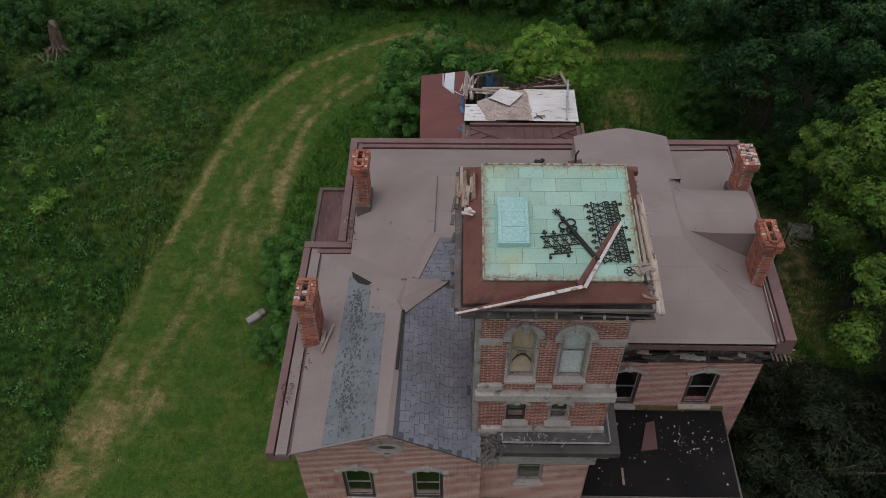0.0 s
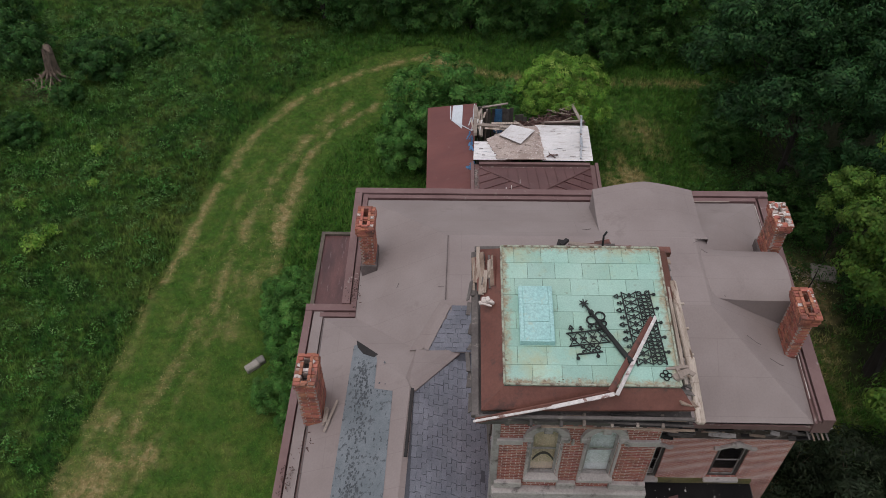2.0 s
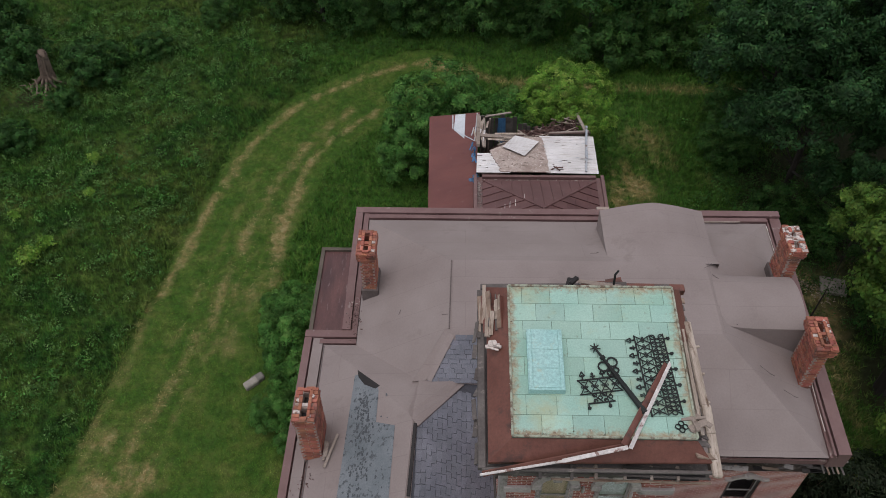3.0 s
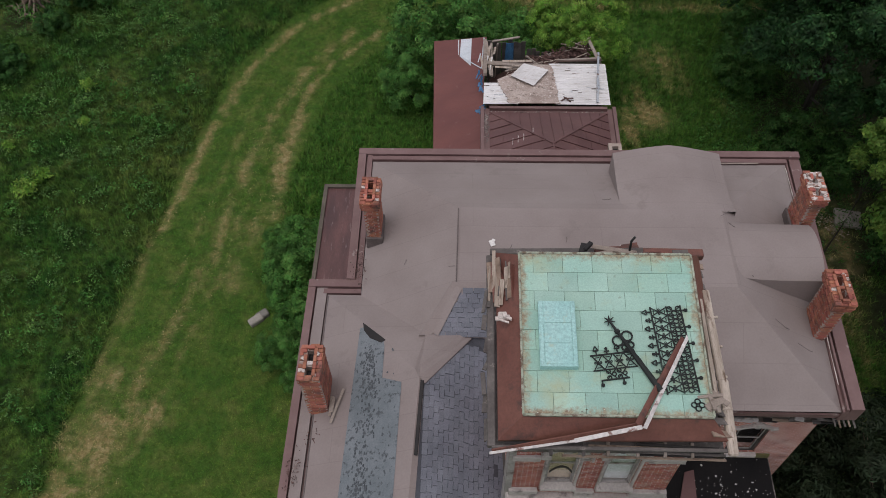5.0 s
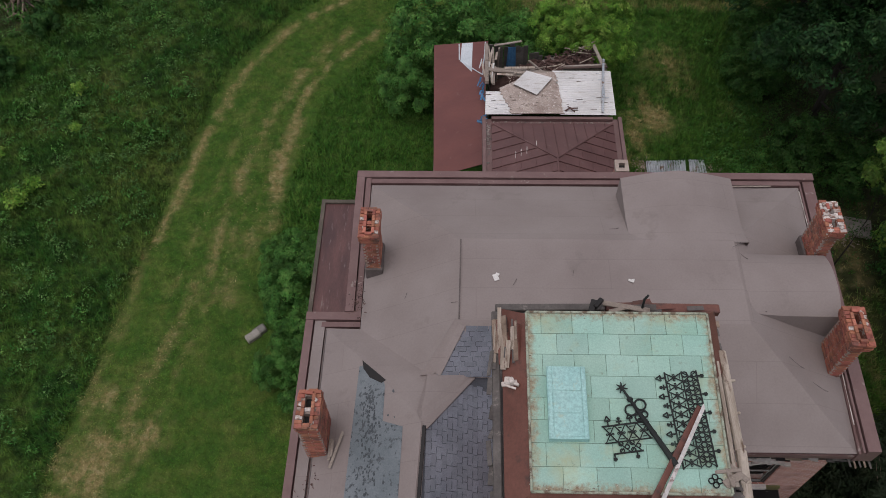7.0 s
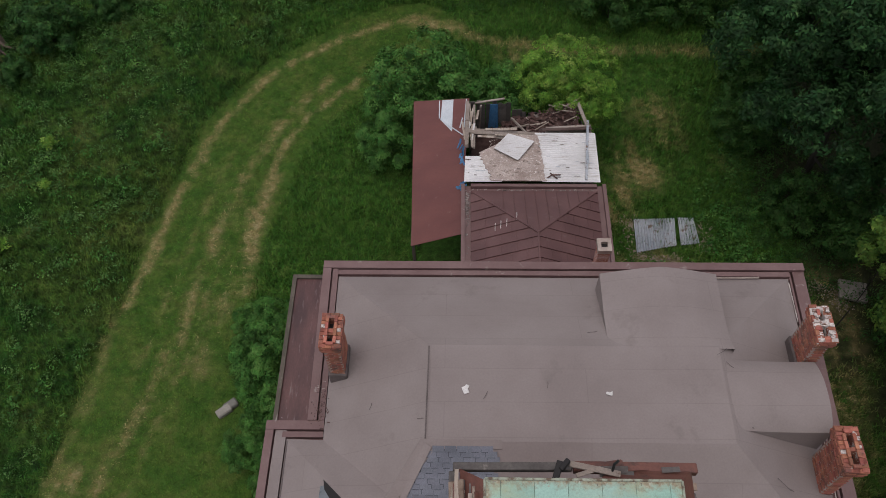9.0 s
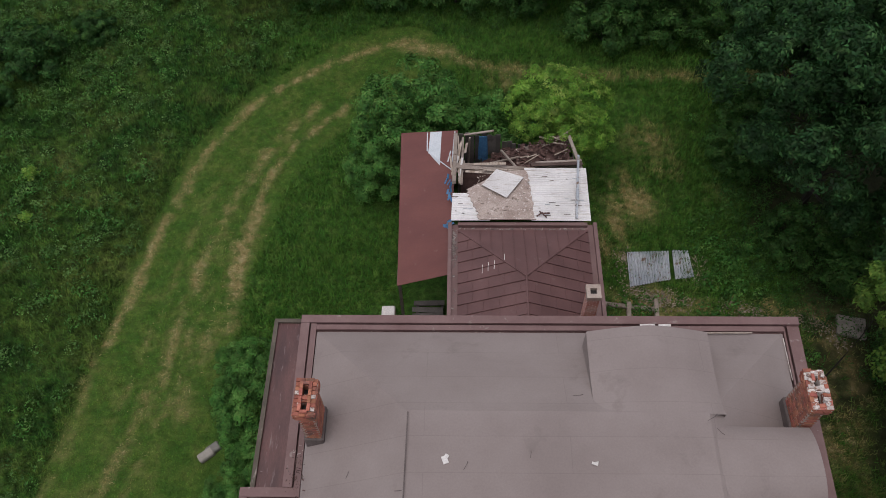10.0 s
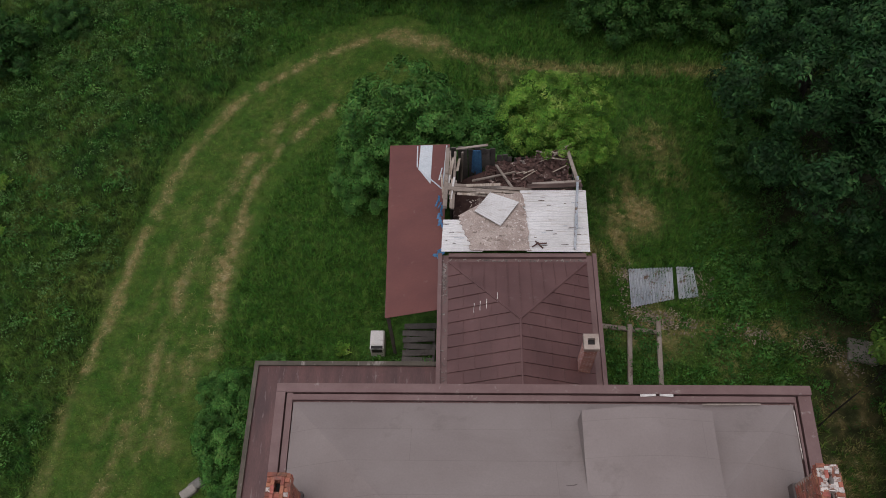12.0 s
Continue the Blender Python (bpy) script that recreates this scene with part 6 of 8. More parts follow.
for x0, y0, x1, y1 in ((5.03, 25.95, 5.16, 26.48), (5.38, 25.95, 5.51, 26.48), (5.16, 25.95, 5.38, 26.11), (5.16, 26.33, 5.38, 26.48)):
    box(bm, x0, y0, 8.0, x1, y1, 8.18)
part("cap", bm, surface("pinkish_cap", (0.34, 0.27, 0.23), (0.46, 0.39, 0.34), (0.22, 0.15, 0.12), 3, 20, 0.95, stain_at=(0.55, 0.7)), small, "square pinkish concrete cap")
bm = bmesh.new()
box(bm, 5.15, 26.1, 8.024, 5.40, 26.35, 8.04)
part("flue", bm, BLACK, small)

# ---- lean-to and the ruined shed ----
def corrugated(bm, a, b, c, d, ribs, amp, thick=0.006):
    """A wavy sheet over the corners a b (along a rib) and d c; the waves go from the side ab to the side dc."""
    a, b, c, d = (Vector(p) for p in (a, b, c, d))
    up = (b - a).cross(d - a).normalized()
    n = ribs * 6
    rows = []
    for k in range(n + 1):
        lift = up * amp * math.sin(k / n * ribs * math.tau)
        rows.append([bm.verts.new(a.lerp(d, k / n) + lift), bm.verts.new(b.lerp(c, k / n) + lift)])
    low = [[bm.verts.new(v.co - up * thick) for v in r] for r in rows]
    for r0, r1, l0, l1 in zip(rows, rows[1:], low, low[1:]):
        bm.faces.new((r0[0], r0[1], r1[1], r1[0]))
        bm.faces.new((l0[0], l1[0], l1[1], l0[1]))
        bm.faces.new((r0[0], r1[0], l1[0], l0[0]))
        bm.faces.new((r0[1], l0[1], l1[1], r1[1]))


lean = thing("lean_to", (-0.7, 33.0, 0), "open lean-to with a rust-red sheet-metal roof", "lean-to")
A0, A1, A2, A3 = Vector((-1.68, 28.92, 4.05)), Vector((0.34, 28.75, 5.15)), Vector((0.68, 36.5, 4.75)), Vector((-1.87, 36.93, 4.1))
for j in range(10):
    bm = bmesh.new()
    s0, s1 = j / 10, (j + 1) / 10 + 0.006
    slab(bm, [A0.lerp(A3, s0), A1.lerp(A2, s0), A1.lerp(A2, min(1, s1)), A0.lerp(A3, min(1, s1))], 0.02)
    p = A0.lerp(A3, s0)
    q = A1.lerp(A2, s0)
    part("roof_sheet", bm, RED_METAL, lean, "rust-red painted metal sheet")
up5 = Vector((0, 0, 0.014))


def on_lean(u, v):
    return A0.lerp(A1, u).lerp(A3.lerp(A2, u), v)


bm = bmesh.new()
slab(bm, [on_lean(0.50, 0.84) + up5, on_lean(0.72, 0.74) + up5, on_lean(0.72, 0.995) + up5, on_lean(0.52, 0.995) + up5], 0.008)
part("bare_sheet", bm, PALE_PAINT, lean, "pale unpainted patch of roof sheet")
bm = bmesh.new()
for u0, v0, u1, v1 in ((0.50, 0.84, 0.93, 0.70), (0.86, 0.76, 0.90, 0.84), (0.93, 0.70, 0.95, 0.99), (0.47, 0.99, 0.48, 0.85)):
    beam(bm, on_lean(u0, v0) + up5 * 2, on_lean(u1, v1) + up5 * 2, 0.05, 0.012)
part("torn_seam", bm, PALE_PAINT, lean)
for x, y in ((-1.62, 29.2), (-1.66, 31.7), (-1.7, 34.2), (-1.72, 36.7)):
    bm = bmesh.new()
    box(bm, x - 0.06, y - 0.06, 0, x + 0.06, y + 0.06, 4.02)
    part("post", bm, GREY_BOARD, lean)
bm = bmesh.new()
beam(bm, (-1.66, 29.0, 3.98), (-1.72, 36.8, 4.02), 0.08, 0.1)
part("plate", bm, GREY_BOARD, lean)

shed = thing("ruined_shed", (3.2, 33.5, 0), "collapsing wooden shed with white tin sheets over broken rafters", "shed")
for i in range(22):
    bm = bmesh.new()
    x = 0.75 + i * 0.235
    turned_box(bm, pose(x + 0.11, 36.45, 2.3 + rng.uniform(-0.12, 0.1) if i < 8 else 2.0 + rng.uniform(-0.3, 0.15), 0, rng.uniform(-1.5, 1.5), 0), 0.215, 0.03, 4.5 if i < 8 else 3.9)
    part("wall_board", bm, GREY_BOARD, shed)
for i in range(26):
    bm = bmesh.new()
    y = 30.7 + i * 0.225
    turned_box(bm, pose(5.66, y + 0.11, 2.7 - 0.02 * i + rng.uniform(-0.08, 0.05), rng.uniform(-1, 1), 0, 90), 0.21, 0.03, 5.3 - 0.05 * i)
    part("wall_board", bm, GREY_BOARD, shed)
for i in range(12):
    bm = bmesh.new()
    turned_box(bm, pose(0.72, 33.9 + i * 0.225, 2.2 + rng.uniform(-0.1, 0.1), rng.uniform(-2, 2), 0, 90), 0.21, 0.03, 4.4)
    part("wall_board", bm, GREY_BOARD, shed)
for p, q, w, h in (((0.62, 33.75, 5.55), (3.6, 33.62, 5.35), 0.16, 0.14), ((0.62, 34.05, 5.35), (4.0, 33.9, 5.2), 0.14, 0.12), ((0.55, 32.7, 5.85), (0.6, 36.3, 4.7), 0.16, 0.16),
                   ((0.85, 32.7, 5.75), (0.9, 36.2, 4.6), 0.10, 0.1), ((3.9, 33.9, 5.45), (5.8, 34.0, 5.5), 0.12, 0.36), ((5.75, 33.6, 5.6), (5.45, 35.8, 5.15), 0.14, 0.1)):
    bm = bmesh.new()
    beam(bm, p, q, w, h, rng.uniform(-10, 10), 0.012)
    part("beam", bm, OLD_WOOD, shed, "bleached grey beam")
for p, q in (((0.95, 36.4, 4.55), (2.25, 36.38, 4.85)), ((2.6, 35.9, 4.1), (3.2, 34.2, 4.9)), ((1.6, 35.6, 3.4), (3.4, 35.7, 3.9)), ((2.2, 36.2, 2.6), (2.9, 34.2, 3.8)), ((1.1, 36.3, 1.2), (1.2, 36.2, 4.6))):
    bm = bmesh.new()
    beam(bm, p, q, 0.09, 0.06, rng.uniform(-30, 30))
    part("broken_rafter", bm, OLD_WOOD, shed, "snapped bleached rafter")
bm = bmesh.new()
slab(bm, [(0.8, 33.9, 2.6), (5.5, 33.9, 4.6), (5.5, 36.3, 4.5), (2.8, 36.3, 3.6), (0.8, 36.3, 2.2)], 0.15)
part("fallen_roof", bm, BROWN_RUBBLE, shed, "caved-in roof of brown rubble")
rb = bmesh.new()
for i in range(420):
    x, y = rng.uniform(2.2, 5.6), rng.uniform(33.95, 36.4)
    z = 2.6 + 2.0 * (x - 0.8) / 4.7 + 0.08
    turned_box(rb, pose(x, y, z + rng.uniform(0, 0.12), rng.uniform(-25, 25), rng.uniform(-25, 25), rng.uniform(0, 180)), rng.uniform(0.06, 0.34), rng.uniform(0.03, 0.14), rng.uniform(0.02, 0.05))
tagged(part("rubble", rb, BROWN_RUBBLE, shed), kind="stuff")
rb = bmesh.new()
for i in range(16):
    x, y = rng.uniform(2.6, 5.5), rng.uniform(34.0, 36.3)
    z = 2.75 + 2.0 * (x - 0.8) / 4.7 + 0.12
    turned_box(rb, pose(x, y, z, rng.uniform(-15, 15), rng.uniform(-15, 15), rng.uniform(-30, 40)), rng.uniform(0.3, 1.1), rng.uniform(0.03, 0.07), 0.03)
tagged(part("splintered_lath", rb, BLEACHED, shed), kind="stuff")
# split boards between the lean-to and the shed, and the sagging wall plate
for i in range(13):
    bm = bmesh.new()
    x, y = rng.uniform(0.42, 1.0), rng.uniform(32.6, 35.2)
    z = 5.75 - (y - 32.7) * 0.3 + rng.uniform(-0.1, 0.1)
    ln = rng.uniform(0.6, 1.5)
    beam(bm, (x, y, z), (x + rng.uniform(-0.12, 0.14), y + ln, z - ln * 0.3 + rng.uniform(-0.1, 0.1)), rng.uniform(0.05, 0.12), 0.025, rng.uniform(-50, 50))
    part("split_board", bm, (BLEACHED, OLD_WOOD, BLEACHED, WHITE)[i % 4], shed, "bleached split board")
for i in range(9):
    bm = bmesh.new()
    x = rng.uniform(0.8, 2.6)
    y, z = rng.uniform(33.3, 33.95), 5.62 + rng.uniform(-0.08, 0.06)
    beam(bm, (x, y, z), (x + rng.uniform(0.6, 1.5), y + rng.uniform(-0.08, 0.08), z - rng.uniform(0.0, 0.1)), rng.uniform(0.06, 0.13), 0.03, rng.uniform(-30, 30))
    part("split_board", bm, (BLEACHED, BLEACHED, OLD_WOOD)[i % 3], shed, "bleached split board")
bm = bmesh.new()
turned_box(bm, pose(4.75, 33.78, 5.72, -35, 0, 2), 2.1, 0.42, 0.04, 0.008)
part("fascia_board", bm, surface("brown_fascia_board", (0.075, 0.045, 0.038), (0.13, 0.085, 0.072), (0.20, 0.16, 0.14), 1.5, 16, 0.8, stain_at=(0.6, 0.7)), shed, "dark brown board along the sagging roof edge")
HOLE = surface("rusted_tear", (0.05, 0.035, 0.028), (0.14, 0.10, 0.08), None, 4, 20, 0.9)
for i in range(26):
    x, y = (rng.uniform(3.7, 5.75), rng.uniform(30.8, 33.4)) if i < 19 else (rng.uniform(0.55, 1.35), rng.uniform(30.8, 31.9))
    bm = bmesh.new()
    z = (6.085 - 0.12 * (y - 30.64)) if x > 2 else 6.085 - 0.11 * (y - 30.64)
    turned_box(bm, pose(x, y, z + 0.014, -6, 0, rng.uniform(-5, 5)), rng.uniform(0.06, 0.3), rng.uniform(0.012, 0.03), 0.008)
    part("tear", bm, HOLE if i % 3 else GREY_TIN, shed, "rusted tear in the tin")
bm = bmesh.new()
corrugated(bm, (3.55, 30.64, 6.08), (5.84, 30.64, 6.06), (5.92, 33.55, 5.72), (3.40, 33.5, 5.78), 24, 0.011)
part("tin_sheet", bm, WHITE_TIN, shed, "white corrugated tin")
bm = bmesh.new()
corrugated(bm, (0.45, 30.64, 6.08), (1.95, 30.64, 6.08), (1.25, 32.1, 5.92), (0.5, 32.1, 5.92), 12, 0.011)
part("tin_sheet", bm, WHITE_TIN, shed, "white corrugated tin")
bm = bmesh.new()
rim = [(1.55, 30.66), (3.72, 30.66), (3.62, 31.7), (3.45, 33.35), (2.6, 33.3), (1.05, 32.25), (1.3, 31.5)]
torn = []
for (ax, ay), (bx, by) in zip(rim, rim[1:] + rim[:1]):
    for k in range(9):
        s, jag = k / 9, (0.0 if k == 0 or ay == by == 30.66 else rng.uniform(-0.06, 0.06))
        x, y = ax + (bx - ax) * s + jag, ay + (by - ay) * s + jag * 0.6
        torn.append((x, y, 6.135 - 0.108 * (y - 30.66)))
slab(bm, torn, 0.05)
part("sheathing", bm, DECKING, shed, "flaking bared roof sheathing")
rb = bmesh.new()
for i in range(150):
    x, y = rng.uniform(1.5, 3.6), rng.uniform(30.8, 33.1)
    turned_box(rb, pose(x, y, 6.15 - 0.11 * (y - 30.66) + 0.01, rng.uniform(-8, 8), rng.uniform(-8, 8), rng.uniform(0, 180)), rng.uniform(0.03, 0.13), rng.uniform(0.015, 0.05), 0.008)
tagged(part("flakes", rb, surface("tan_flakes", (0.28, 0.22, 0.18), (0.46, 0.40, 0.35), None, 3, 15, 0.9, vary="island", amount=0.4), shed), kind="stuff")
bm = bmesh.new()
corrugated(bm, (1.66, 32.38, 6.09), (2.62, 31.70, 6.14), (3.34, 32.83, 6.02), (2.26, 33.28, 5.99), 13, 0.006)
part("loose_panel", bm, WHITE_TIN, shed, "loose white ribbed panel lying askew")
bm = bmesh.new()
beam(bm, (5.28, 30.7, 6.14), (5.62, 34.0, 5.98), 0.09, 0.05, 10)
beam(bm, (5.42, 31.6, 6.10), (5.50, 32.9, 5.98), 0.07, 0.03, 10)
part("loose_pole", bm, GREY_TIN, shed, "grey pole lying on the tin")
bm = bmesh.new()
for i in range(3):
    beam(bm, (3.75 + i * 0.12, 30.8 + rng.uniform(0, 0.3), 6.13), (4.0 + i * 0.14, 30.75 + rng.uniform(0, 0.25), 6.13), 0.05, 0.03, rng.uniform(0, 40))
part("splinter", bm, BROWN_RUBBLE, shed)
def tarp(a, b, width):
    """A strip of torn tarpaulin from a to b."""
    bm = bmesh.new()
    beam(bm, a, b, width, 0.02, rng.uniform(-50, 50))
    part("tarp_scrap", bm, BLUE, shed, "scrap of blue tarpaulin")


for i in range(9):
    a = Vector((0.36 + rng.uniform(-0.1, 0.1), 33.6 - i * 0.16, 5.25 + rng.uniform(-0.05, 0.12)))
    tarp(a, a + Vector((rng.uniform(-0.15, 0.15), -0.25, rng.uniform(-0.1, 0.1))), 0.08)
for i in range(8):
    a = Vector((0.02 + rng.uniform(0, 0.5), 30.72 + rng.uniform(0, 0.3), 5.35 + rng.uniform(-0.05, 0.2)))
    tarp(a, a + Vector((rng.uniform(0.1, 0.3), rng.uniform(-0.1, 0.1), rng.uniform(-0.1, 0.1))), 0.09)
for i in range(7):
    tarp((1.65 + i * 0.05, 36.36, 4.5), (1.6 + i * 0.07, 36.3, 3.0 + rng.uniform(-0.3, 0.3)), 0.06)

# ---- trees and shrubs ----
def spray(seed, clumps, count, length, width, droop=0.25, lean_out=0.85):
    """Leaves in clumps: each a small kite, most of them on the upper, outer side of their clump."""
    r = np.random.RandomState(seed)
    c = np.array(clumps)
    pick = r.choice(len(c), count, p=c[:, 3] ** 2 / (c[:, 3] ** 2).sum())
    face = c[pick, 4:7] if c.shape[1] > 4 else np.zeros((count, 3))
    d = r.normal(size=(count, 3))
    d[:, 2] = np.abs(d[:, 2]) * 0.9 - 0.35
    d /= np.linalg.norm(d, axis=1)[:, None]
    rad = c[pick, 3] * (0.55 + 0.55 * r.rand(count) ** 0.6)
    at = c[pick, :3] + d * rad[:, None] * np.array((1, 1, 0.8))
    nrm = d * lean_out * 0.7 + face * 0.75 + np.array((0, 0, 0.25)) + r.normal(size=(count, 3)) * 0.30
    nrm /= np.linalg.norm(nrm, axis=1)[:, None]
    t = np.cross(nrm, r.normal(size=(count, 3)))
    t /= np.linalg.norm(t, axis=1)[:, None]
    s = np.cross(nrm, t)
    size = (0.6 + 0.8 * r.rand(count))[:, None]
    L, W = length * size, width * size
    tip = at + t * L - nrm * L * droop
    mid = at + t * L * 0.45
    quad = np.stack((at, mid + s * W / 2, tip, mid - s * W / 2), axis=1)
    return quad.reshape(-1, 3)


def crown_clumps(seed, centre, rx, rz, count, small, close):
    """Tufts of leaves on the outer sides of a crown's lobes, with a looser fill inside it."""
    r = random.Random(seed)
    out = []
    n = max(22, count // 14) if close else max(15, count // 24)
    lobes = [(0, 0, 0.62, 0.34)]
    for k in range(n):
        h = -0.86 + 1.78 * (k + 0.5) / n
        a = k * 2.39996 + r.uniform(-0.35, 0.35)
        ring = math.sqrt(max(0.0, 1 - h * h))
        f = r.uniform(0.66, 0.80) if close else r.uniform(0.62, 0.94)
        lobes.append((f * ring * math.cos(a), f * ring * math.sin(a), f * h, r.uniform(0.20, 0.31) if close else r.uniform(0.17, 0.29)))
    for k in range(count):
        lx, ly, lz, lr = lobes[k % len(lobes)]
        d = Vector((r.gauss(0, 1), r.gauss(0, 1), r.gauss(0, 1))).normalized()
        away = Vector((lx, ly, lz + 0.35)).normalized()
        if d.dot(away) < 0.0:
            d = -d
        if d.z < -0.25:
            d.z = -d.z
        f = lr * r.uniform(0.80, 1.02)
        out.append((centre[0] + rx * (lx + d.x * f), centre[1] + rx * (ly + d.y * f), centre[2] + rz * (lz + d.z * f * 0.85), small * r.uniform(0.55, 1.2), d.x, d.y, d.z))
    for k in range(count // 5):
        d = Vector((r.gauss(0, 1), r.gauss(0, 1), r.gauss(0, 0.8))).normalized() * r.uniform(0.12, 0.45)
        out.append((centre[0] + rx * d.x, centre[1] + rx * d.y, centre[2] + rz * d.z, small * r.uniform(1.2, 1.7), 0.0, 0.0, 0.0))
    return out


def limb_mesh(seed, foot, top, girth, clumps, stuff, reach, every):
    r = random.Random(seed)
    bm = bmesh.new()
    foot, top = Vector(foot), Vector(top)
    trunk = [foot.lerp(top, k / 5) + Vector((r.uniform(-1, 1), r.uniform(-1, 1), 0)) * 0.1 * (k > 0) for k in range(6)]
    tube(bm, trunk, [girth * (1.25 if k == 0 else 1 - 0.17 * k) for k in range(6)], 8)
    for c in clumps[::every]:
        c = Vector(c[:3])
        rise = min(1.0, max(0.15, (c.z - foot.z) / (top.z - foot.z) - 0.35))
        k = min(4, int(rise * 5))
        start = trunk[k].lerp(trunk[k + 1], rise * 5 - k)
        c = start.lerp(c, reach)
        bend = start.lerp(c, 0.55) + Vector((0, 0, -0.04 * (c - start).length))
        tube(bm, [start, bend, c], [girth * 0.2, girth * 0.12, girth * 0.03], 5)
    return mesh_of("trunk", bm, stuff)


def make_tree(name, seed, height, spread, depth, clump_count, clump, leaf_count, leaf, stuff, label, category, group, girth=0.2, at=(0, 0, 0), turn=0, scale=1.0, droop=0.25, bare=BARK, reach=0.5, every=13, close=False):
    tree = thing(name, (0, 0, 0), label, category, group)
    clumps = crown_clumps(seed, (0, 0, height - depth), spread, depth, clump_count, clump, close)
    for nm, me, lab in (("trunk", limb_mesh(seed, (0, 0, -0.2), (0, 0, height - depth * 0.95), girth, clumps, bare, reach, every), ""), ("crown", bulk("crown", spray(seed, clumps, leaf_count, leaf[0], leaf[1], droop), 4, stuff), "")):
        ob = new(nm, me)
        ob.parent = tree
    tree.matrix_basis = pose(*at, 0, 0, turn)
    tree.scale = (scale, scale, scale)
    return tree


def again(tree, x, y, turn, scale, z=0.0):
    t = copy_thing(tree, pose(x, y, z, 0, 0, turn))
    t.scale = (scale, scale, scale * random.uniform(0.92, 1.08))
    return t


random.seed(3)
make_tree("tree", 21, 6.7, 2.6, 2.7, 520, 0.20, 60000, (0.085, 0.042), BRIGHT, "young tree with bright yellow-green leaves behind the shed", "tree", "", 0.12, (5.4, 38.0, 0), close=True)
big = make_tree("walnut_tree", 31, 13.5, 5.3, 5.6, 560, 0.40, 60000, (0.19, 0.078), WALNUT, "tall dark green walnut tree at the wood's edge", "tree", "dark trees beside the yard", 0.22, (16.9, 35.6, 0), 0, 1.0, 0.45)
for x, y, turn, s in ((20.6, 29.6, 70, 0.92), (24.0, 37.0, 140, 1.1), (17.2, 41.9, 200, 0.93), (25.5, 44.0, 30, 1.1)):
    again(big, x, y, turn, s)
side = make_tree("maple_tree", 41, 13.6, 4.2, 4.8, 520, 0.36, 56000, (0.16, 0.092), MAPLE, "broad mid-green tree beside the drive", "tree", "broad trees beside the house", 0.3, (18.1, 23.6, 0))
for x, y, turn, s in ((17.8, 17.8, 120, 0.96), (24.2, 21.5, 220, 1.05), (23.0, 14.0, 40, 0.95)):
    again(side, x, y, turn, s)
make_tree("young_maple", 43, 9.6, 1.25, 1.4, 130, 0.24, 12000, (0.115, 0.065), MAPLE, "slim young mid-green tree under the tall ones", "tree", "", 0.045, (15.3, 26.2, 0))
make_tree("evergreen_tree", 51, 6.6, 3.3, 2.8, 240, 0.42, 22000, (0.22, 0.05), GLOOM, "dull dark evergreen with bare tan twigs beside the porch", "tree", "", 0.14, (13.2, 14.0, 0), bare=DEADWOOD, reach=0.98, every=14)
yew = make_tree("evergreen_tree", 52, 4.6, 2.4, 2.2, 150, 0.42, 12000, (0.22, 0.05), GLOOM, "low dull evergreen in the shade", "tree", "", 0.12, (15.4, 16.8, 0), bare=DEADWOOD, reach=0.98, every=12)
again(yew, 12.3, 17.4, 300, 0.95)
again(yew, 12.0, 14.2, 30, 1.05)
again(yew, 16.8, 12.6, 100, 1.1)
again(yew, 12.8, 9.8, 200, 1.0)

wood = make_tree("wood_tree", 61, 9.0, 3.4, 4.2, 280, 0.42, 19000, (0.18, 0.105), WOODLAND, "dense dark tree of the wood behind", "tree", "trees of the wood behind", 0.2, (-13.0, 55.0, 0))
for i in range(13):
    x = -9.5 + i * 3.4 + random.uniform(-0.7, 0.7)
    y = 51.4 + random.uniform(-0.8, 0.8) - (2.0 if x > 8 else 0) + 1.8 * (i % 2)
    again(wood, x, y, random.uniform(0, 360), random.uniform(0.85, 1.15))
brush = make_tree("shrub", 71, 3.9, 2.2, 2.1, 260, 0.24, 26000, (0.105, 0.056), SHRUB, "dense leafy green shrub", "shrub", "shrubs round the house", 0.08, (-1.5, 39.4, 0), 0, 1.38, 0.3, close=True)
for x, y, turn, s in ((-3.1, 37.2, 60, 0.85), (0.5, 38.9, 130, 1.1), (2.3, 38.4, 220, 1.1), (-0.6, 41.0, 10, 0.85), (-7.25, 24.9, 40, 0.82), (-6.75, 22.2, 90, 0.7), (-7.3, 26.6, 160, 0.68), (-7.1, 23.6, 300, 0.66), (-7.9, 21.6, 15, 0.5), (-6.6, 20.4, 250, 0.52), (-8.2, 25.7, 200, 0.5), (-8.6, 27.2, 330, 0.42), (-8.0, 24.3, 120, 0.42), (-6.4, 28.0, 45, 0.4)):
    again(brush, x, y, turn, s)
thicket = make_tree("thicket_shrub", 72, 3.6, 2.4, 2.0, 150, 0.34, 9500, (0.16, 0.085), THICKET, "rank green shrub at the meadow's edge", "shrub", "shrubs at the meadow's edge", 0.08, (8.6, 47.6, 0), 0, 0.9, 0.3, close=True)
for x, y, turn, s in ((11.6, 48.0, 100, 0.95), (4.2, 50.6, 190, 0.85), (15.2, 47.6, 280, 0.95), (0.4, 50.9, 20, 0.9), (-3.4, 51.2, 110, 0.85), (-7.4, 51.3, 200, 0.9), (-11.5, 52.8, 290, 0.85),
                      (-16.5, 51.8, 85, 0.55), (18.4, 46.3, 35, 0.95), (16.0, 33.4, 50, 0.75), (18.0, 32.0, 130, 0.8), (14.4, 38.4, 210, 0.7), (15.4, 41.6, 300, 0.8), (19.6, 27.2, 10, 0.9)):
    again(thicket, x, y, turn, s)

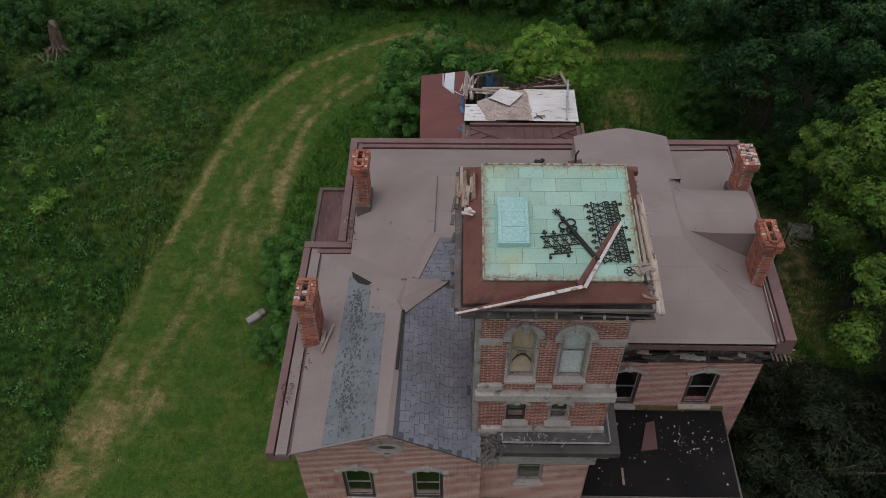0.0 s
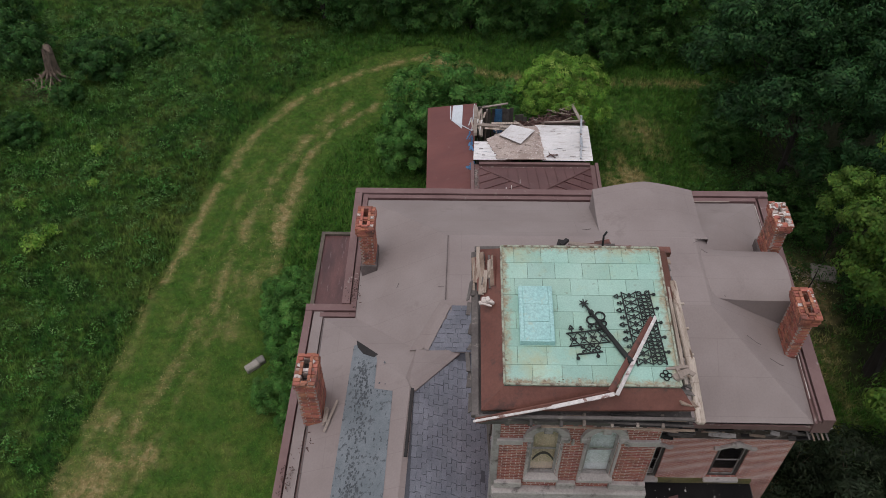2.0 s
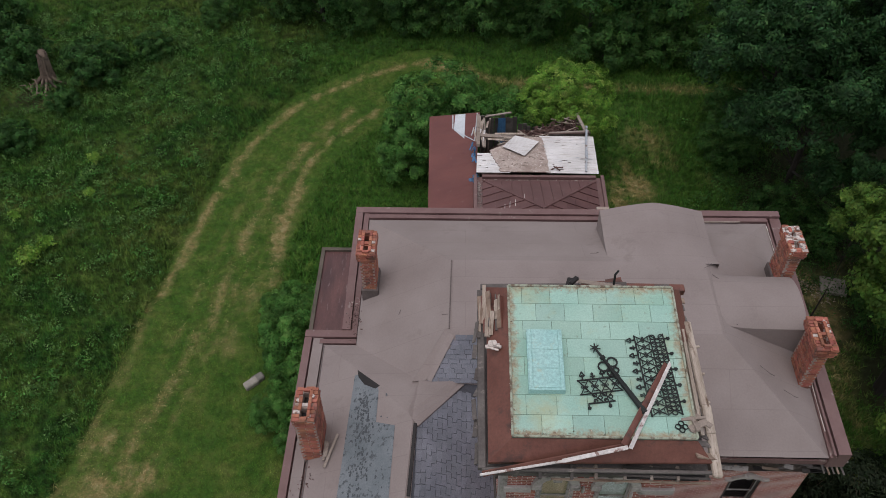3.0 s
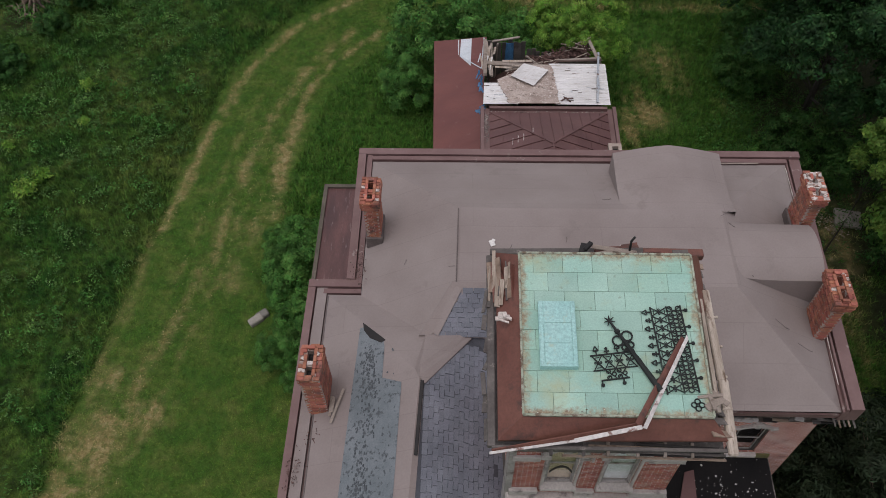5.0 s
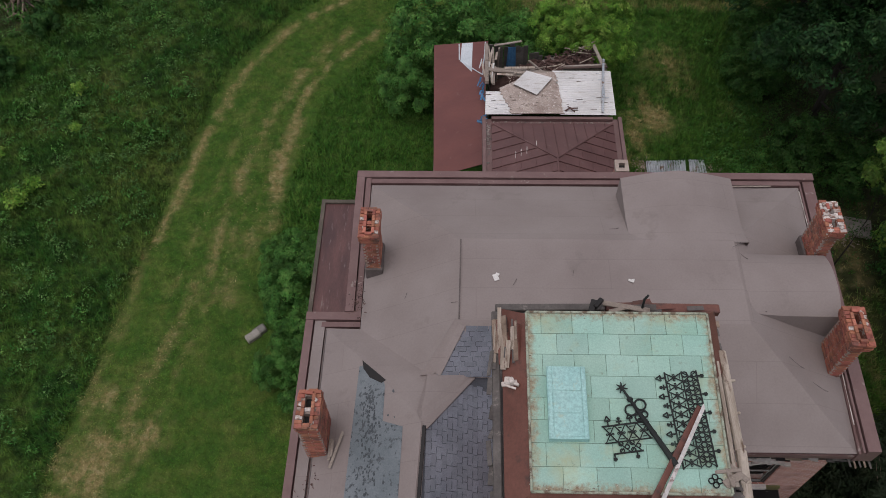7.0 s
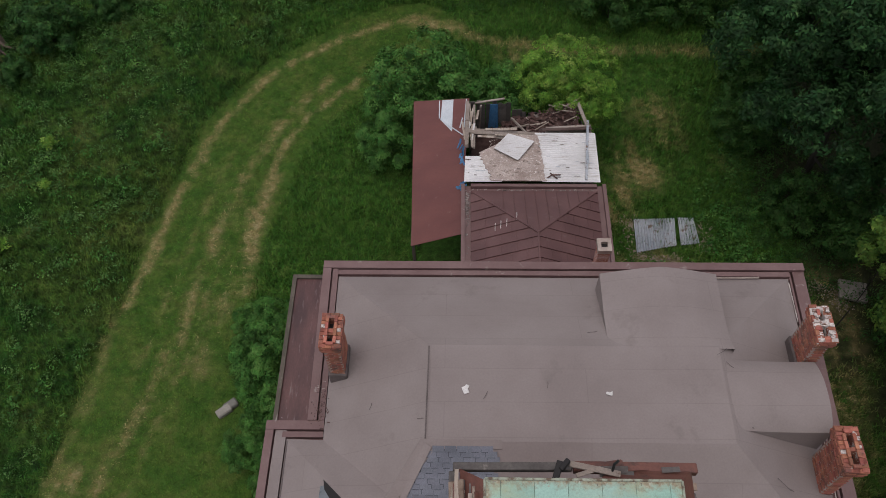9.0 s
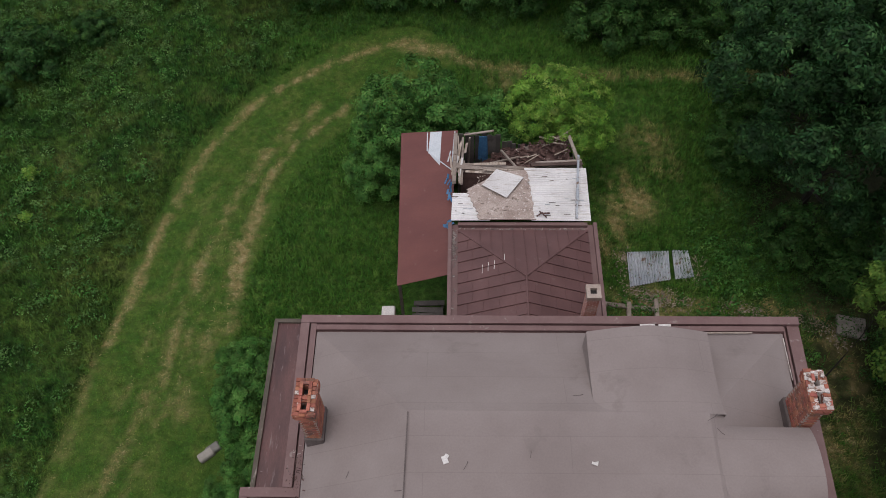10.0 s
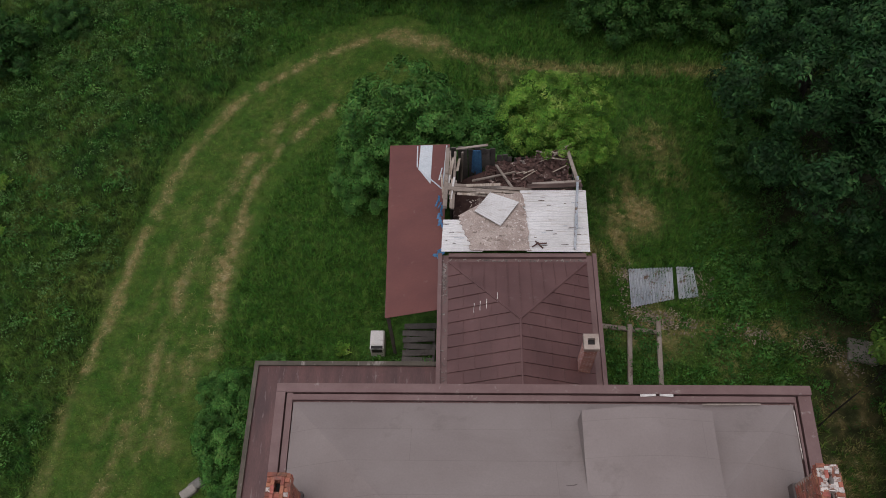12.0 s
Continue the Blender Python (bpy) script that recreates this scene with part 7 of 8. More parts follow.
bank = make_tree("meadow_shrub", 73, 3.0, 2.3, 1.7, 150, 0.30, 12000, (0.17, 0.085), WOODLAND, "rank pale-tipped shrub in the long grass", "shrub", "shrubs in the long grass", 0.07, (-22.9, 45.6, 0), 0, 0.9, 0.3, close=True)
for x, y, turn, s in ((-27.9, 46.4, 150, 0.9), (-25.5, 39.0, 240, 0.55), (-27.5, 35.6, 330, 0.75), (-27.2, 31.5, 70, 0.65), (-29.5, 41.5, 170, 0.85), (-20.0, 48.0, 250, 0.55), (-30.5, 49.5, 15, 1.0), (-24.0, 42.6, 95, 0.45), (-29.0, 33.2, 40, 0.7), (-28.4, 38.2, 120, 0.65), (-30.0, 29.0, 200, 0.6)):
    again(bank, x, y, turn, s)

# ---- grass ----
def grass(seed, count, area, name, tall, label):
    r = np.random.RandomState(seed)
    x0, x1, y0, y1 = area
    X, Y = r.uniform(x0, x1, count), r.uniform(y0, y1, count)
    keep = ~(((X > -5.9) & (X < 10.4) & (Y > 11.3) & (Y < 26.5)) | ((X > -1.7) & (X < 5.8) & (Y > 26) & (Y < 36.9)) | ((X > 4) & (X < 10.4) & (Y < 26)))
    keep &= r.rand(count) > 1.15 * litter(X, Y)
    X, Y = X[keep], Y[keep]
    mown, dry = wear(X, Y)
    patch = 0.55 + 0.8 * np.clip(0.5 + ripple(X, Y, 0.9, 31) + 0.6 * ripple(X, Y, 2.4, 32), 0, 1)
    h = np.where(mown > 0.5, 0.09, tall * patch) * (1 - 0.4 * dry)
    n = len(X)
    blades = 3
    X, Y, h, mown, dry = (np.repeat(v, blades) for v in (X, Y, h, mown, dry))
    a = r.uniform(0, math.tau, n * blades)
    lean_ = r.uniform(0.25, 1.0, n * blades)
    hh = h * r.uniform(0.6, 1.3, n * blades)
    w = 0.014 + 0.045 * hh
    Z = land(X, Y) - 0.01
    bx, by = X + r.normal(0, 0.05, n * blades), Y + r.normal(0, 0.05, n * blades)
    dx, dy = np.cos(a), np.sin(a)
    base0 = np.stack((bx - dy * w, by + dx * w, Z), 1)
    base1 = np.stack((bx + dy * w, by - dx * w, Z), 1)
    tip = np.stack((bx + dx * hh * lean_, by + dy * hh * lean_, Z + hh * (1.15 - 0.6 * lean_)), 1)
    verts = np.stack((base0, base1, tip), 1).reshape(-1, 3)
    me = bulk(name, verts, 3, GRASS, (("mown", np.repeat(mown, 3)), ("dry", np.repeat(dry, 3))))
    tagged(new(name, me), label, "grass", kind="stuff")


grass(1, 255000, (-34, 20, 10, 56), "grass", 0.27, "long and mown meadow grass")

# broad-leaved weeds in the long grass
def weeds(seed, count, areas, stuff, name, label, leaf):
    r = random.Random(seed)
    clumps = []
    while len(clumps) < count:
        x0, x1, y0, y1 = areas[r.randrange(len(areas))]
        x, y = r.uniform(x0, x1), r.uniform(y0, y1)
        if wear(np.array([x]), np.array([y]))[0][0] > 0.3:
            continue
        clumps.append((x, y, r.uniform(0.05, 0.3), r.uniform(0.12, 0.45)))
    tagged(new(name, bulk(name, spray(seed, clumps, count * 42, leaf, leaf * 0.55, 0.2, 0.8), 4, stuff)), label, "weeds", kind="stuff")


FAR_LEFT = ((-34, -18, 22, 52), (-30, -14, 34, 50), (-26, -8, 45, 53), (-34, -22, 14, 40), (-22, -14, 14, 40))
weeds(81, 520, FAR_LEFT, SHRUB, "weeds", "rank dark green weeds in the long grass", 0.13)
weeds(82, 1250, FAR_LEFT + ((-31, -14, 40, 52), (-31, -16, 44, 53)), WEED, "young_weeds", "pale green young weeds in the long grass", 0.10)
# dense dark weeds cover bright grass where the trees cast too little shade
weeds(84, 620, ((13.4, 19, 26, 38), (13.4, 17, 38, 44), (-9, 19, 47.8, 51.5), (13.2, 17, 33, 40), (14, 18, 29, 33), (-9, 19, 48.2, 49.8)), THICKET, "shade_weeds", "dark green weeds that also stand in for the trees' shade", 0.09)
weeds(85, 150, ((6.4, 8.0, 27, 30), (8.4, 9.2, 27.5, 30), (9.6, 12.5, 26.8, 29.4), (11.5, 16, 26, 29.4), (11.5, 15.5, 31, 34)), SHRUB, "border_weeds", "fresh green weeds round the yard timbers", 0.11)
weeds(83, 200, ((-9, -6, 18.5, 28), (6.5, 11, 24, 31), (-3, 0, 26.8, 29), (11.2, 16, 27, 36), (12.5, 15, 33, 42), (11.5, 15, 28, 34)), SHRUB, "yard_weeds", "green weeds along the walls", 0.13)

# cut hay left along the windrows
hr = np.random.RandomState(91)
straws = []
for pts, half, strength in TRACK_LINES:
    for (ax, ay), (bx, by) in zip(pts, pts[1:]):
        k = int(math.hypot(bx - ax, by - ay) * 45 * strength * half / 0.3)
        s = hr.rand(k)
        px, py = ax + (bx - ax) * s + hr.normal(0, half * 0.9, k), ay + (by - ay) * s + hr.normal(0, half * 0.9, k)
        keep = hr.rand(k) < wear(px, py)[1] * 1.5 + 0.1
        px, py = px[keep], py[keep]
        a = hr.uniform(0, math.pi, len(px))
        ln, wd = hr.uniform(0.025, 0.07, len(px)), hr.uniform(0.003, 0.006, len(px))
        dx, dy = np.cos(a), np.sin(a)
        z = land(px, py) + hr.uniform(0.03, 0.11, len(px))
        tilt = hr.uniform(-0.03, 0.03, len(px))
        straws.append(np.stack((np.stack((px - dx * ln - dy * wd, py - dy * ln + dx * wd, z - tilt), 1), np.stack((px - dx * ln + dy * wd, py - dy * ln - dx * wd, z - tilt), 1),
                                np.stack((px + dx * ln + dy * wd, py + dy * ln - dx * wd, z + tilt), 1), np.stack((px + dx * ln - dy * wd, py + dy * ln + dx * wd, z + tilt), 1)), 1).reshape(-1, 3))
HAY = surface("dry_hay", (0.26, 0.22, 0.085), (0.46, 0.39, 0.19), None, 2, 12, 0.9, vary="island", amount=0.35)
tagged(new("hay", bulk("hay", np.concatenate(straws), 4, HAY)), "loose dry hay along the mower's windrows", "hay", kind="stuff")


# ---- things lying on the tower deck ----
def ring(bm, c, u, v, r, thick, n=14):
    """A thin iron ring about c in the plane of u and v."""
    pts = [Vector(c) + u * (r * math.cos(k * math.tau / n)) + v * (r * math.sin(k * math.tau / n)) for k in range(n)]
    for a, b in zip(pts, pts[1:] + pts[:1]):
        beam(bm, a, b, thick, thick * 0.8)


def cresting(label, corner, along, rise, bays, bay, tall, band, spikes=True, broken=0):
    """A length of cast-iron roof cresting lying flat: rails, lattice, a band of rings and a row of finials."""
    base = thing("iron_cresting", corner, label, "roof cresting", "fallen iron cresting")
    c, u, v = Vector(corner), Vector(along).normalized(), Vector(rise).normalized()
    lift = u.cross(v).normalized()
    if lift.z < 0:
        lift = -lift
    at = lambda a, b: c + u * a + v * b + lift * 0.03
    rails = bmesh.new()
    for b, w in ((0.0, 0.026), (band, 0.018), (tall, 0.026)):
        beam(rails, at(-0.02 + (0.12 * broken if b == 0 else 0), b), at(bays * bay + 0.02 - (0.2 * broken if b == 0 else 0), b), w, 0.02)
    part("rail", rails, IRON, base)
    for k in range(bays):
        bm = bmesh.new()
        a0, a1 = k * bay, (k + 1) * bay
        mid, half = (a0 + a1) / 2, (band + tall) / 2
        for p, q in (((a0, band), (a1, tall)), ((a0, tall), (a1, band))):
            beam(bm, at(*p), at(*q), 0.019, 0.016)
        for b in (band, tall):
            s = 1 if b == band else -1
            beam(bm, at(a0 + bay * 0.3, b + s * 0.05), at(a1 - bay * 0.3, b + s * 0.05), 0.014, 0.012)
        turned_box(bm, Matrix.Translation(at(mid, half)) @ pose(0, 0, 0, 0, 0, 45), 0.055, 0.055, 0.02, 0.006)
        for s in (-1, 1):
            ring(bm, at(mid + s * bay * 0.26, half), u, v, 0.018, 0.014, 6)
        part("lattice", bm, IRON, base)
        if not (broken and k in (0, bays - 1)):
            bm = bmesh.new()
            for q in (0.18, 0.5, 0.82):
                ring(bm, at(a0 + bay * (0.25 if q != 0.5 else 0.75), band * q), u, v, band * 0.19, 0.02, 9)
            beam(bm, at(a0, 0), at(a1, band), 0.016, 0.012)
            beam(bm, at(a0, band), at(a1, 0), 0.016, 0.012)
            part("ring_band", bm, IRON, base)
        if spikes:
            bm = bmesh.new()
            m = a0 + bay * 0.5
            beam(bm, at(m, tall), at(m, tall + 0.11), 0.024, 0.016)
            if k % 2:
                beam(bm, at(m - 0.05, tall + 0.06), at(m + 0.05, tall + 0.06), 0.026, 0.016)
                ring(bm, at(m, tall + 0.11), u, v, 0.018, 0.026, 6)
            else:
                for p, q in (((m - 0.05, tall + 0.09), (m + 0.05, tall + 0.09)), ((m - 0.05, tall + 0.09), (m, tall + 0.18)), ((m + 0.05, tall + 0.09), (m, tall + 0.18))):
                    beam(bm, at(*p), at(*q), 0.024, 0.016)
            part("finial", bm, IRON, base)
        if k % 2 == 0:
            bm = bmesh.new()
            beam(bm, at(a0 + bay * 0.5, 0), at(a0 + bay * 0.5, -0.08), 0.026, 0.016)
            ring(bm, at(a0 + bay * 0.5, -0.09), u, v, 0.022, 0.032, 6)
            part("foot", bm, IRON, base)
    return base


cresting("long rusted black iron cresting fallen on the copper deck", (3.86, 13.86, deck_z(13.86) + 0.008), (0.085, -1, -0.096), (-1, -0.085, 0), 10, 0.172, 0.58, 0.27)
cresting("broken piece of black iron cresting on the copper deck", (2.16, 12.32, deck_z(12.32) + 0.008), (1, 0.14, 0.013), (-0.14, 1, 0.096), 4, 0.20, 0.50, 0.2, True, 1)

finial = thing("iron_finial", (2.48, 13.52, deck_z(13.52)), "black iron spire finial with a star lying on the copper deck", "finial")
star, tail = Vector((2.48, 13.52, deck_z(13.52) + 0.06)), Vector((3.30, 12.15, deck_z(12.15) + 0.06))
way = (tail - star).normalized()
across = way.cross(Vector((0, 0, 1))).normalized()
bm = bmesh.new()
tube(bm, [star, star.lerp(tail, 0.2), star.lerp(tail, 0.45), star.lerp(tail, 0.8), tail], [0.02, 0.032, 0.046, 0.056, 0.06], 8)
part("rod", bm, IRON, finial)
bm = bmesh.new()
for k in range(7):
    a = k * math.tau / 7
    tube(bm, [star, star + way * (0.11 * math.cos(a)) + across * (0.11 * math.sin(a))], [0.024, 0.009], 5)
part("star", bm, IRON, finial)
for s in (-1, 1):
    for d, r in ((0.42, 0.10), (0.60, 0.06)):
        bm = bmesh.new()
        ring(bm, star + way * d + across * (s * r * 1.05), way, across, r, 0.03, 12)
        part("scroll", bm, IRON, finial)
for d in (0.25, 0.72, 0.95):
    bm = bmesh.new()
    tube(bm, [star + way * (d - 0.03), star + way * (d + 0.03)], [0.055, 0.055], 8)
    part("collar", bm, IRON, finial)

fleur = thing("iron_scrap", (3.95, 11.9, deck_z(11.9)), "small black iron fleuron among wood scraps on the deck", "iron scrap")
bm = bmesh.new()
for k in range(4):
    ring(bm, Vector((3.95 + 0.07 * math.cos(k * 1.57), 11.9 + 0.07 * math.sin(k * 1.57), deck_z(11.9) + 0.03)), Vector((1, 0, 0)), Vector((0, 1, 0)), 0.05, 0.02, 8)
part("fleuron", bm, IRON, fleur)


def scrap(name, label, stuff, at, sizes, category="wood scrap", spread=0.2, seed=1):
    """A little heap of torn pieces at rest."""
    r = random.Random(seed)
    t = thing(name, at, label, category)
    for sx, sy, sz in sizes:
        bm = bmesh.new()
        turned_box(bm, pose(at[0] + r.uniform(-spread, spread), at[1] + r.uniform(-spread, spread), at[2] + sz / 2 + r.uniform(0, 0.05), r.uniform(-12, 12), r.uniform(-12, 12), r.uniform(0, 180)), sx, sy, sz, min(sx, sy, sz) * 0.2)
        part("piece", bm, stuff, t)
    return t


scrap("wood_scrap", "pale splintered wood heaped at the deck corner", OLD_WOOD, (4.22, 11.98, 16.99), [(0.5, 0.1, 0.03), (0.4, 0.13, 0.03), (0.35, 0.08, 0.05), (0.28, 0.12, 0.02), (0.45, 0.06, 0.04)], spread=0.12, seed=2)
scrap("plaster_scrap", "pale torn flashing on the cornice", MORTAR, (0.50, 13.66, 16.98), [(0.30, 0.09, 0.05), (0.16, 0.12, 0.09), (0.2, 0.05, 0.08), (0.12, 0.1, 0.12), (0.24, 0.04, 0.03)], "flashing", 0.07, 3)
scrap("flashing_scrap", "curled dark flashing behind the deck", BLACK, (2.15, 15.30, 17.0), [(0.45, 0.12, 0.05), (0.25, 0.1, 0.08)], "flashing", 0.1, 4)
scrap("flashing_scrap", "pale loose flashing behind the deck", OLD_WOOD, (2.75, 15.25, 17.0), [(0.9, 0.12, 0.03), (0.5, 0.08, 0.03)], "flashing", 0.1, 5)
bm = bmesh.new()
tube(bm, [(3.08, 15.25, 16.9), (3.06, 15.27, 17.4), (3.12, 15.3, 17.5)], 0.025, 6)
rod_t = thing("iron_stub", (3.08, 15.25, 16.9), "short bent iron stub at the deck's back edge", "iron stub")
part("rod", bm, IRON, rod_t)
for k, (x0, y0, x1, y1, zz) in enumerate(((0.70, 11.9, 0.62, 13.2, 12.6), (0.66, 12.6, 0.70, 14.4, 13.4), (0.60, 13.0, 0.68, 15.0, 14.6))):
    bm = bmesh.new()
    beam(bm, (x0, y0, zz), (x1, y1, zz + 0.4), 0.05, 0.16, rng.uniform(-20, 20))
    part("hanging_board", bm, GREY_BOARD, house, "dark loose board on the tower's side")

# scraps on the house roof
def chip(x, y, z, sx, sy, turn, stuff, label):
    t = thing("roof_scrap", (x, y, z), label, "scrap", "scraps on the roof")
    bm = bmesh.new()
    turned_box(bm, pose(x, y, z + 0.012, 3, -2, turn), sx, sy, 0.022, 0.005)
    turned_box(bm, pose(x + sx * 0.3, y + sy * 0.5, z + 0.012, -4, 3, turn + 40), sx * 0.6, sy * 0.5, 0.02, 0.005)
    part("sheet", bm, stuff, t)


chip(0.49, 19.05, 12.03, 0.14, 0.2, 20, WHITE, "torn white scrap on the roof")
chip(4.15, 18.98, 12.03, 0.16, 0.07, -20, WHITE, "torn white scrap on the roof")
chip(6.25, 23.62, EZ + 0.065, 0.42, 0.14, 2, WHITE, "pale board lying on the gutter")
chip(6.75, 23.62, EZ + 0.065, 0.36, 0.14, -5, WHITE, "pale board lying on the gutter")
chip(0.10, 23.70, EZ + 0.065, 0.3, 0.04, 4, WHITE, "torn white scrap on the gutter")
chip(5.62, 25.1, 5.99, 0.07, 0.5, 8, WHITE, "pale board in the rear gutter")
for x, y in ((-2.75, 23.5), (9.3, 23.42)):
    bm = bmesh.new()
    tube(bm, [(x, y - 0.03, EZ - 0.13), (x, y - 0.03, EZ - 0.1)], 0.06, 10)
    part("drain", bm, BLACK, house, "black drain hole in the gutter")
cracks = ((7.2, 20.2, 0.35, 30), (7.35, 19.9, 0.3, -50), (7.75, 19.3, 0.4, -40), (7.6, 18.3, 0.3, -50), (8.3, 16.9, 0.5, -50), (8.9, 16.35, 0.45, -42), (1.0, 18.9, 0.25, 60), (2.6, 19.2, 0.2, 80), (3.9, 20.9, 0.3, 5), (-0.6, 18.3, 0.3, 5), (-1.0, 16.75, 0.35, 10), (-2.0, 18.9, 0.2, 70))
for x, y, ln, a in cracks:
    z0 = 12.02
    if y > DB:
        z0 = DZ - (y - DB) * 0.495 + 0.02
    elif x > DR:
        z0 = DZ - (x - DR) * 0.505 + 0.02
    elif x < DL:
        z0 = DZ + (x - DL) * 0.526 + 0.02
    if y < DF:
        z0 = min(z0, DZ - (DF - y) * 0.64 + 0.02)
    bm = bmesh.new()
    turned_box(bm, pose(x, y, z0 + 0.004, 0, 0, a), ln * 0.8, 0.014, 0.008)
    turned_box(bm, pose(x + ln * 0.38 * math.cos(radians(a + 4)), y + ln * 0.38 * math.sin(radians(a + 4)), z0 + 0.005, 0, 0, a + 14), ln * 0.3, 0.02, 0.008)
    part("split", bm, CREASE, house, "lifted split in the roofing")
bm = bmesh.new()
beam(bm, (-0.47, 20.3, 12.03), (-0.5, 17.75, 12.03), 0.035, 0.02)
part("deck_seam", bm, CREASE, house)
rb = bmesh.new()
for i in range(150):
    x, y = rng.choice(((-4.25, 13.9), (-4.62, 13.0), (-4.7, 12.6), (-3.45, 19.2), (-3.42, 18.95), (-3.45, 19.6), (-3.43, 18.7)))
    x, y = x + rng.gauss(0, 0.1), y + rng.gauss(0, 0.22)
    z0 = left_z(x, min(y, 15.1)) if y < 15.5 else (10.62 if x < -3 else 11.35)
    turned_box(rb, pose(x, y, max(z0, 10.3 if x > -4.55 else 10.34) + 0.02, rng.uniform(-20, 20), rng.uniform(-20, 20), rng.uniform(0, 180)), rng.uniform(0.02, 0.07), 0.02, 0.015)
tagged(part("grit", rb, BROWN_RUBBLE, house), kind="stuff")
for p, q in (((-3.78, 14.9, 10.72), (-3.80, 14.35, 10.68)), ((-3.48, 15.08, 10.80), (-3.76, 14.15, 10.68)), ((-3.72, 14.85, 10.76), (-3.74, 14.42, 10.74))):
    bm = bmesh.new()
    beam(bm, p, q, 0.07, 0.03, rng.uniform(-20, 40))
    part("loose_strip", bm, OLD_WOOD, house, "loose weathered strip beside the chimney")
# bare tabs left on the felt
rb = bmesh.new()
for i in range(300):
    y = rng.choice((rng.uniform(11.3, 16.2), rng.gauss(15.4, 0.5), rng.gauss(12.4, 0.5)))
    if not 11.2 < y < 16.4:
        continue
    x = -2.82 + rng.gauss(0, 0.13) if rng.random() < 0.8 else rng.uniform(-3.2, -2.1)
    m = shingle_pose(lambda a, b: left_z(a, min(b, 15.1)) + 0.015, x, y, "x")
    turned_box(rb, m @ pose(0, 0, 0, 0, 0, rng.uniform(-25, 25)), rng.uniform(0.02, 0.05), rng.uniform(0.03, 0.09), 0.008)
tagged(part("tab_litter", rb, TORN, house), kind="stuff")
# wreckage on the ledge at the tower's foot
rb = bmesh.new()
for i in range(34):
    x = min(4.1, max(1.5, rng.gauss(2.4, 0.7)))
    y = rng.uniform(11.5, 11.75)
    turned_box(rb, pose(x, y, 10.42 - (TY0 - y) * 1.12 + 0.03, rng.uniform(-30, 30), rng.uniform(-30, 30), rng.uniform(0, 180)), rng.uniform(0.04, 0.26), rng.uniform(0.012, 0.04), 0.015)
tagged(part("ledge_flakes", rb, TRIM, house), kind="stuff")
rb = bmesh.new()
for i in range(70):
    turned_box(rb, pose(rng.gauss(1.15, 0.16), rng.gauss(11.5, 0.18), 9.85 + rng.uniform(0, 0.25), rng.uniform(-40, 40), rng.uniform(-40, 40), rng.uniform(0, 180)), rng.uniform(0.1, 0.4), rng.uniform(0.04, 0.1), 0.02)
tagged(part("eaves_wreckage", rb, DARK_TRIM, house), kind="stuff")

# ---- flakes and a board on the porch roof ----
rb = bmesh.new()
for i in range(150):
    if rng.random() < 0.6:
        x, y = rng.gauss(8.0, 0.9), rng.gauss(14.4, 0.6)
    else:
        x, y = rng.uniform(4.9, 9.8), rng.uniform(12.5, 15.3)
    if 12.4 < y < 15.35 and 4.8 < x < 9.3:
        s = rng.uniform(0.012, 0.03) if rng.random() < 0.75 else rng.uniform(0.03, 0.07)
        turned_box(rb, pose(x, y, 5.465 + (y - 12.3) * 0.0447 + 0.012, rng.uniform(-10, 10), rng.uniform(-10, 10), rng.uniform(0, 180)), s, s * rng.uniform(0.3, 0.8), 0.012)
tagged(new("paint_flakes", mesh_of("paint_flakes", rb, WHITE)), "white paint flakes scattered on the tarred porch roof", "flakes", kind="stuff")
bd = thing("fallen_board", (6.8, 14.4, 5.55), "rust-brown board fallen on the porch roof", "board")
bm = bmesh.new()
slab(bm, [(6.42, 13.82, 5.60), (6.98, 13.90, 5.60), (7.02, 14.94, 5.65), (6.72, 14.86, 5.65)], 0.06)
part("sheet", bm, DARK_METAL, bd)
scrap("wood_scrap", "broken laths below the ledge", OLD_WOOD, (5.2, 13.2, 5.51), [(0.9, 0.06, 0.03), (0.6, 0.08, 0.03), (0.5, 0.05, 0.03), (0.4, 0.1, 0.03)], spread=0.5, seed=8)
scrap("plaster_scrap", "heap of grey rubble in the porch corner", TRIM, (5.3, 15.0, 5.58), [(0.5, 0.3, 0.1), (0.3, 0.25, 0.12), (0.25, 0.2, 0.08), (0.4, 0.2, 0.06)], "rubble", 0.35, 9)

# marks on the rear roof
for x, y in ((1.62, 28.25), (1.83, 28.3), (2.05, 28.32), (2.42, 28.5)):
    t = (x - RX0) / (RM - RX0)
    bm = bmesh.new()
    beam(bm, (x, y - 0.18, 5.935 + 1.06 * t + 0.02), (x + 0.02, y + 0.18, 5.935 + 1.06 * t + 0.02), 0.022, 0.008)
    part("patch_tape", bm, WHITE, metal_roof, "white streak of patching")

# ---- the yard ----
sheets = []
for a, b, c, d, ribs, words in (((8.40, 31.28, 0.16), (8.45, 33.12, 0.2), (10.38, 33.22, 0.16), (10.28, 31.68, 0.14), 15, "rusting corrugated tin sheet lying in the grass"),
                                ((10.46, 31.68, 0.18), (10.54, 33.26, 0.16), (11.28, 33.24, 0.14), (11.35, 31.8, 0.14), 6, "smaller pale corrugated tin sheet lying in the grass")):
    t = thing("tin_sheet", ((a[0] + c[0]) / 2, (a[1] + c[1]) / 2, 0), words, "tin sheet", "tin sheets in the yard")
    bm = bmesh.new()
    corrugated(bm, a, b, c, d, ribs, 0.045)
    part("sheet", bm, GREY_TIN, t)
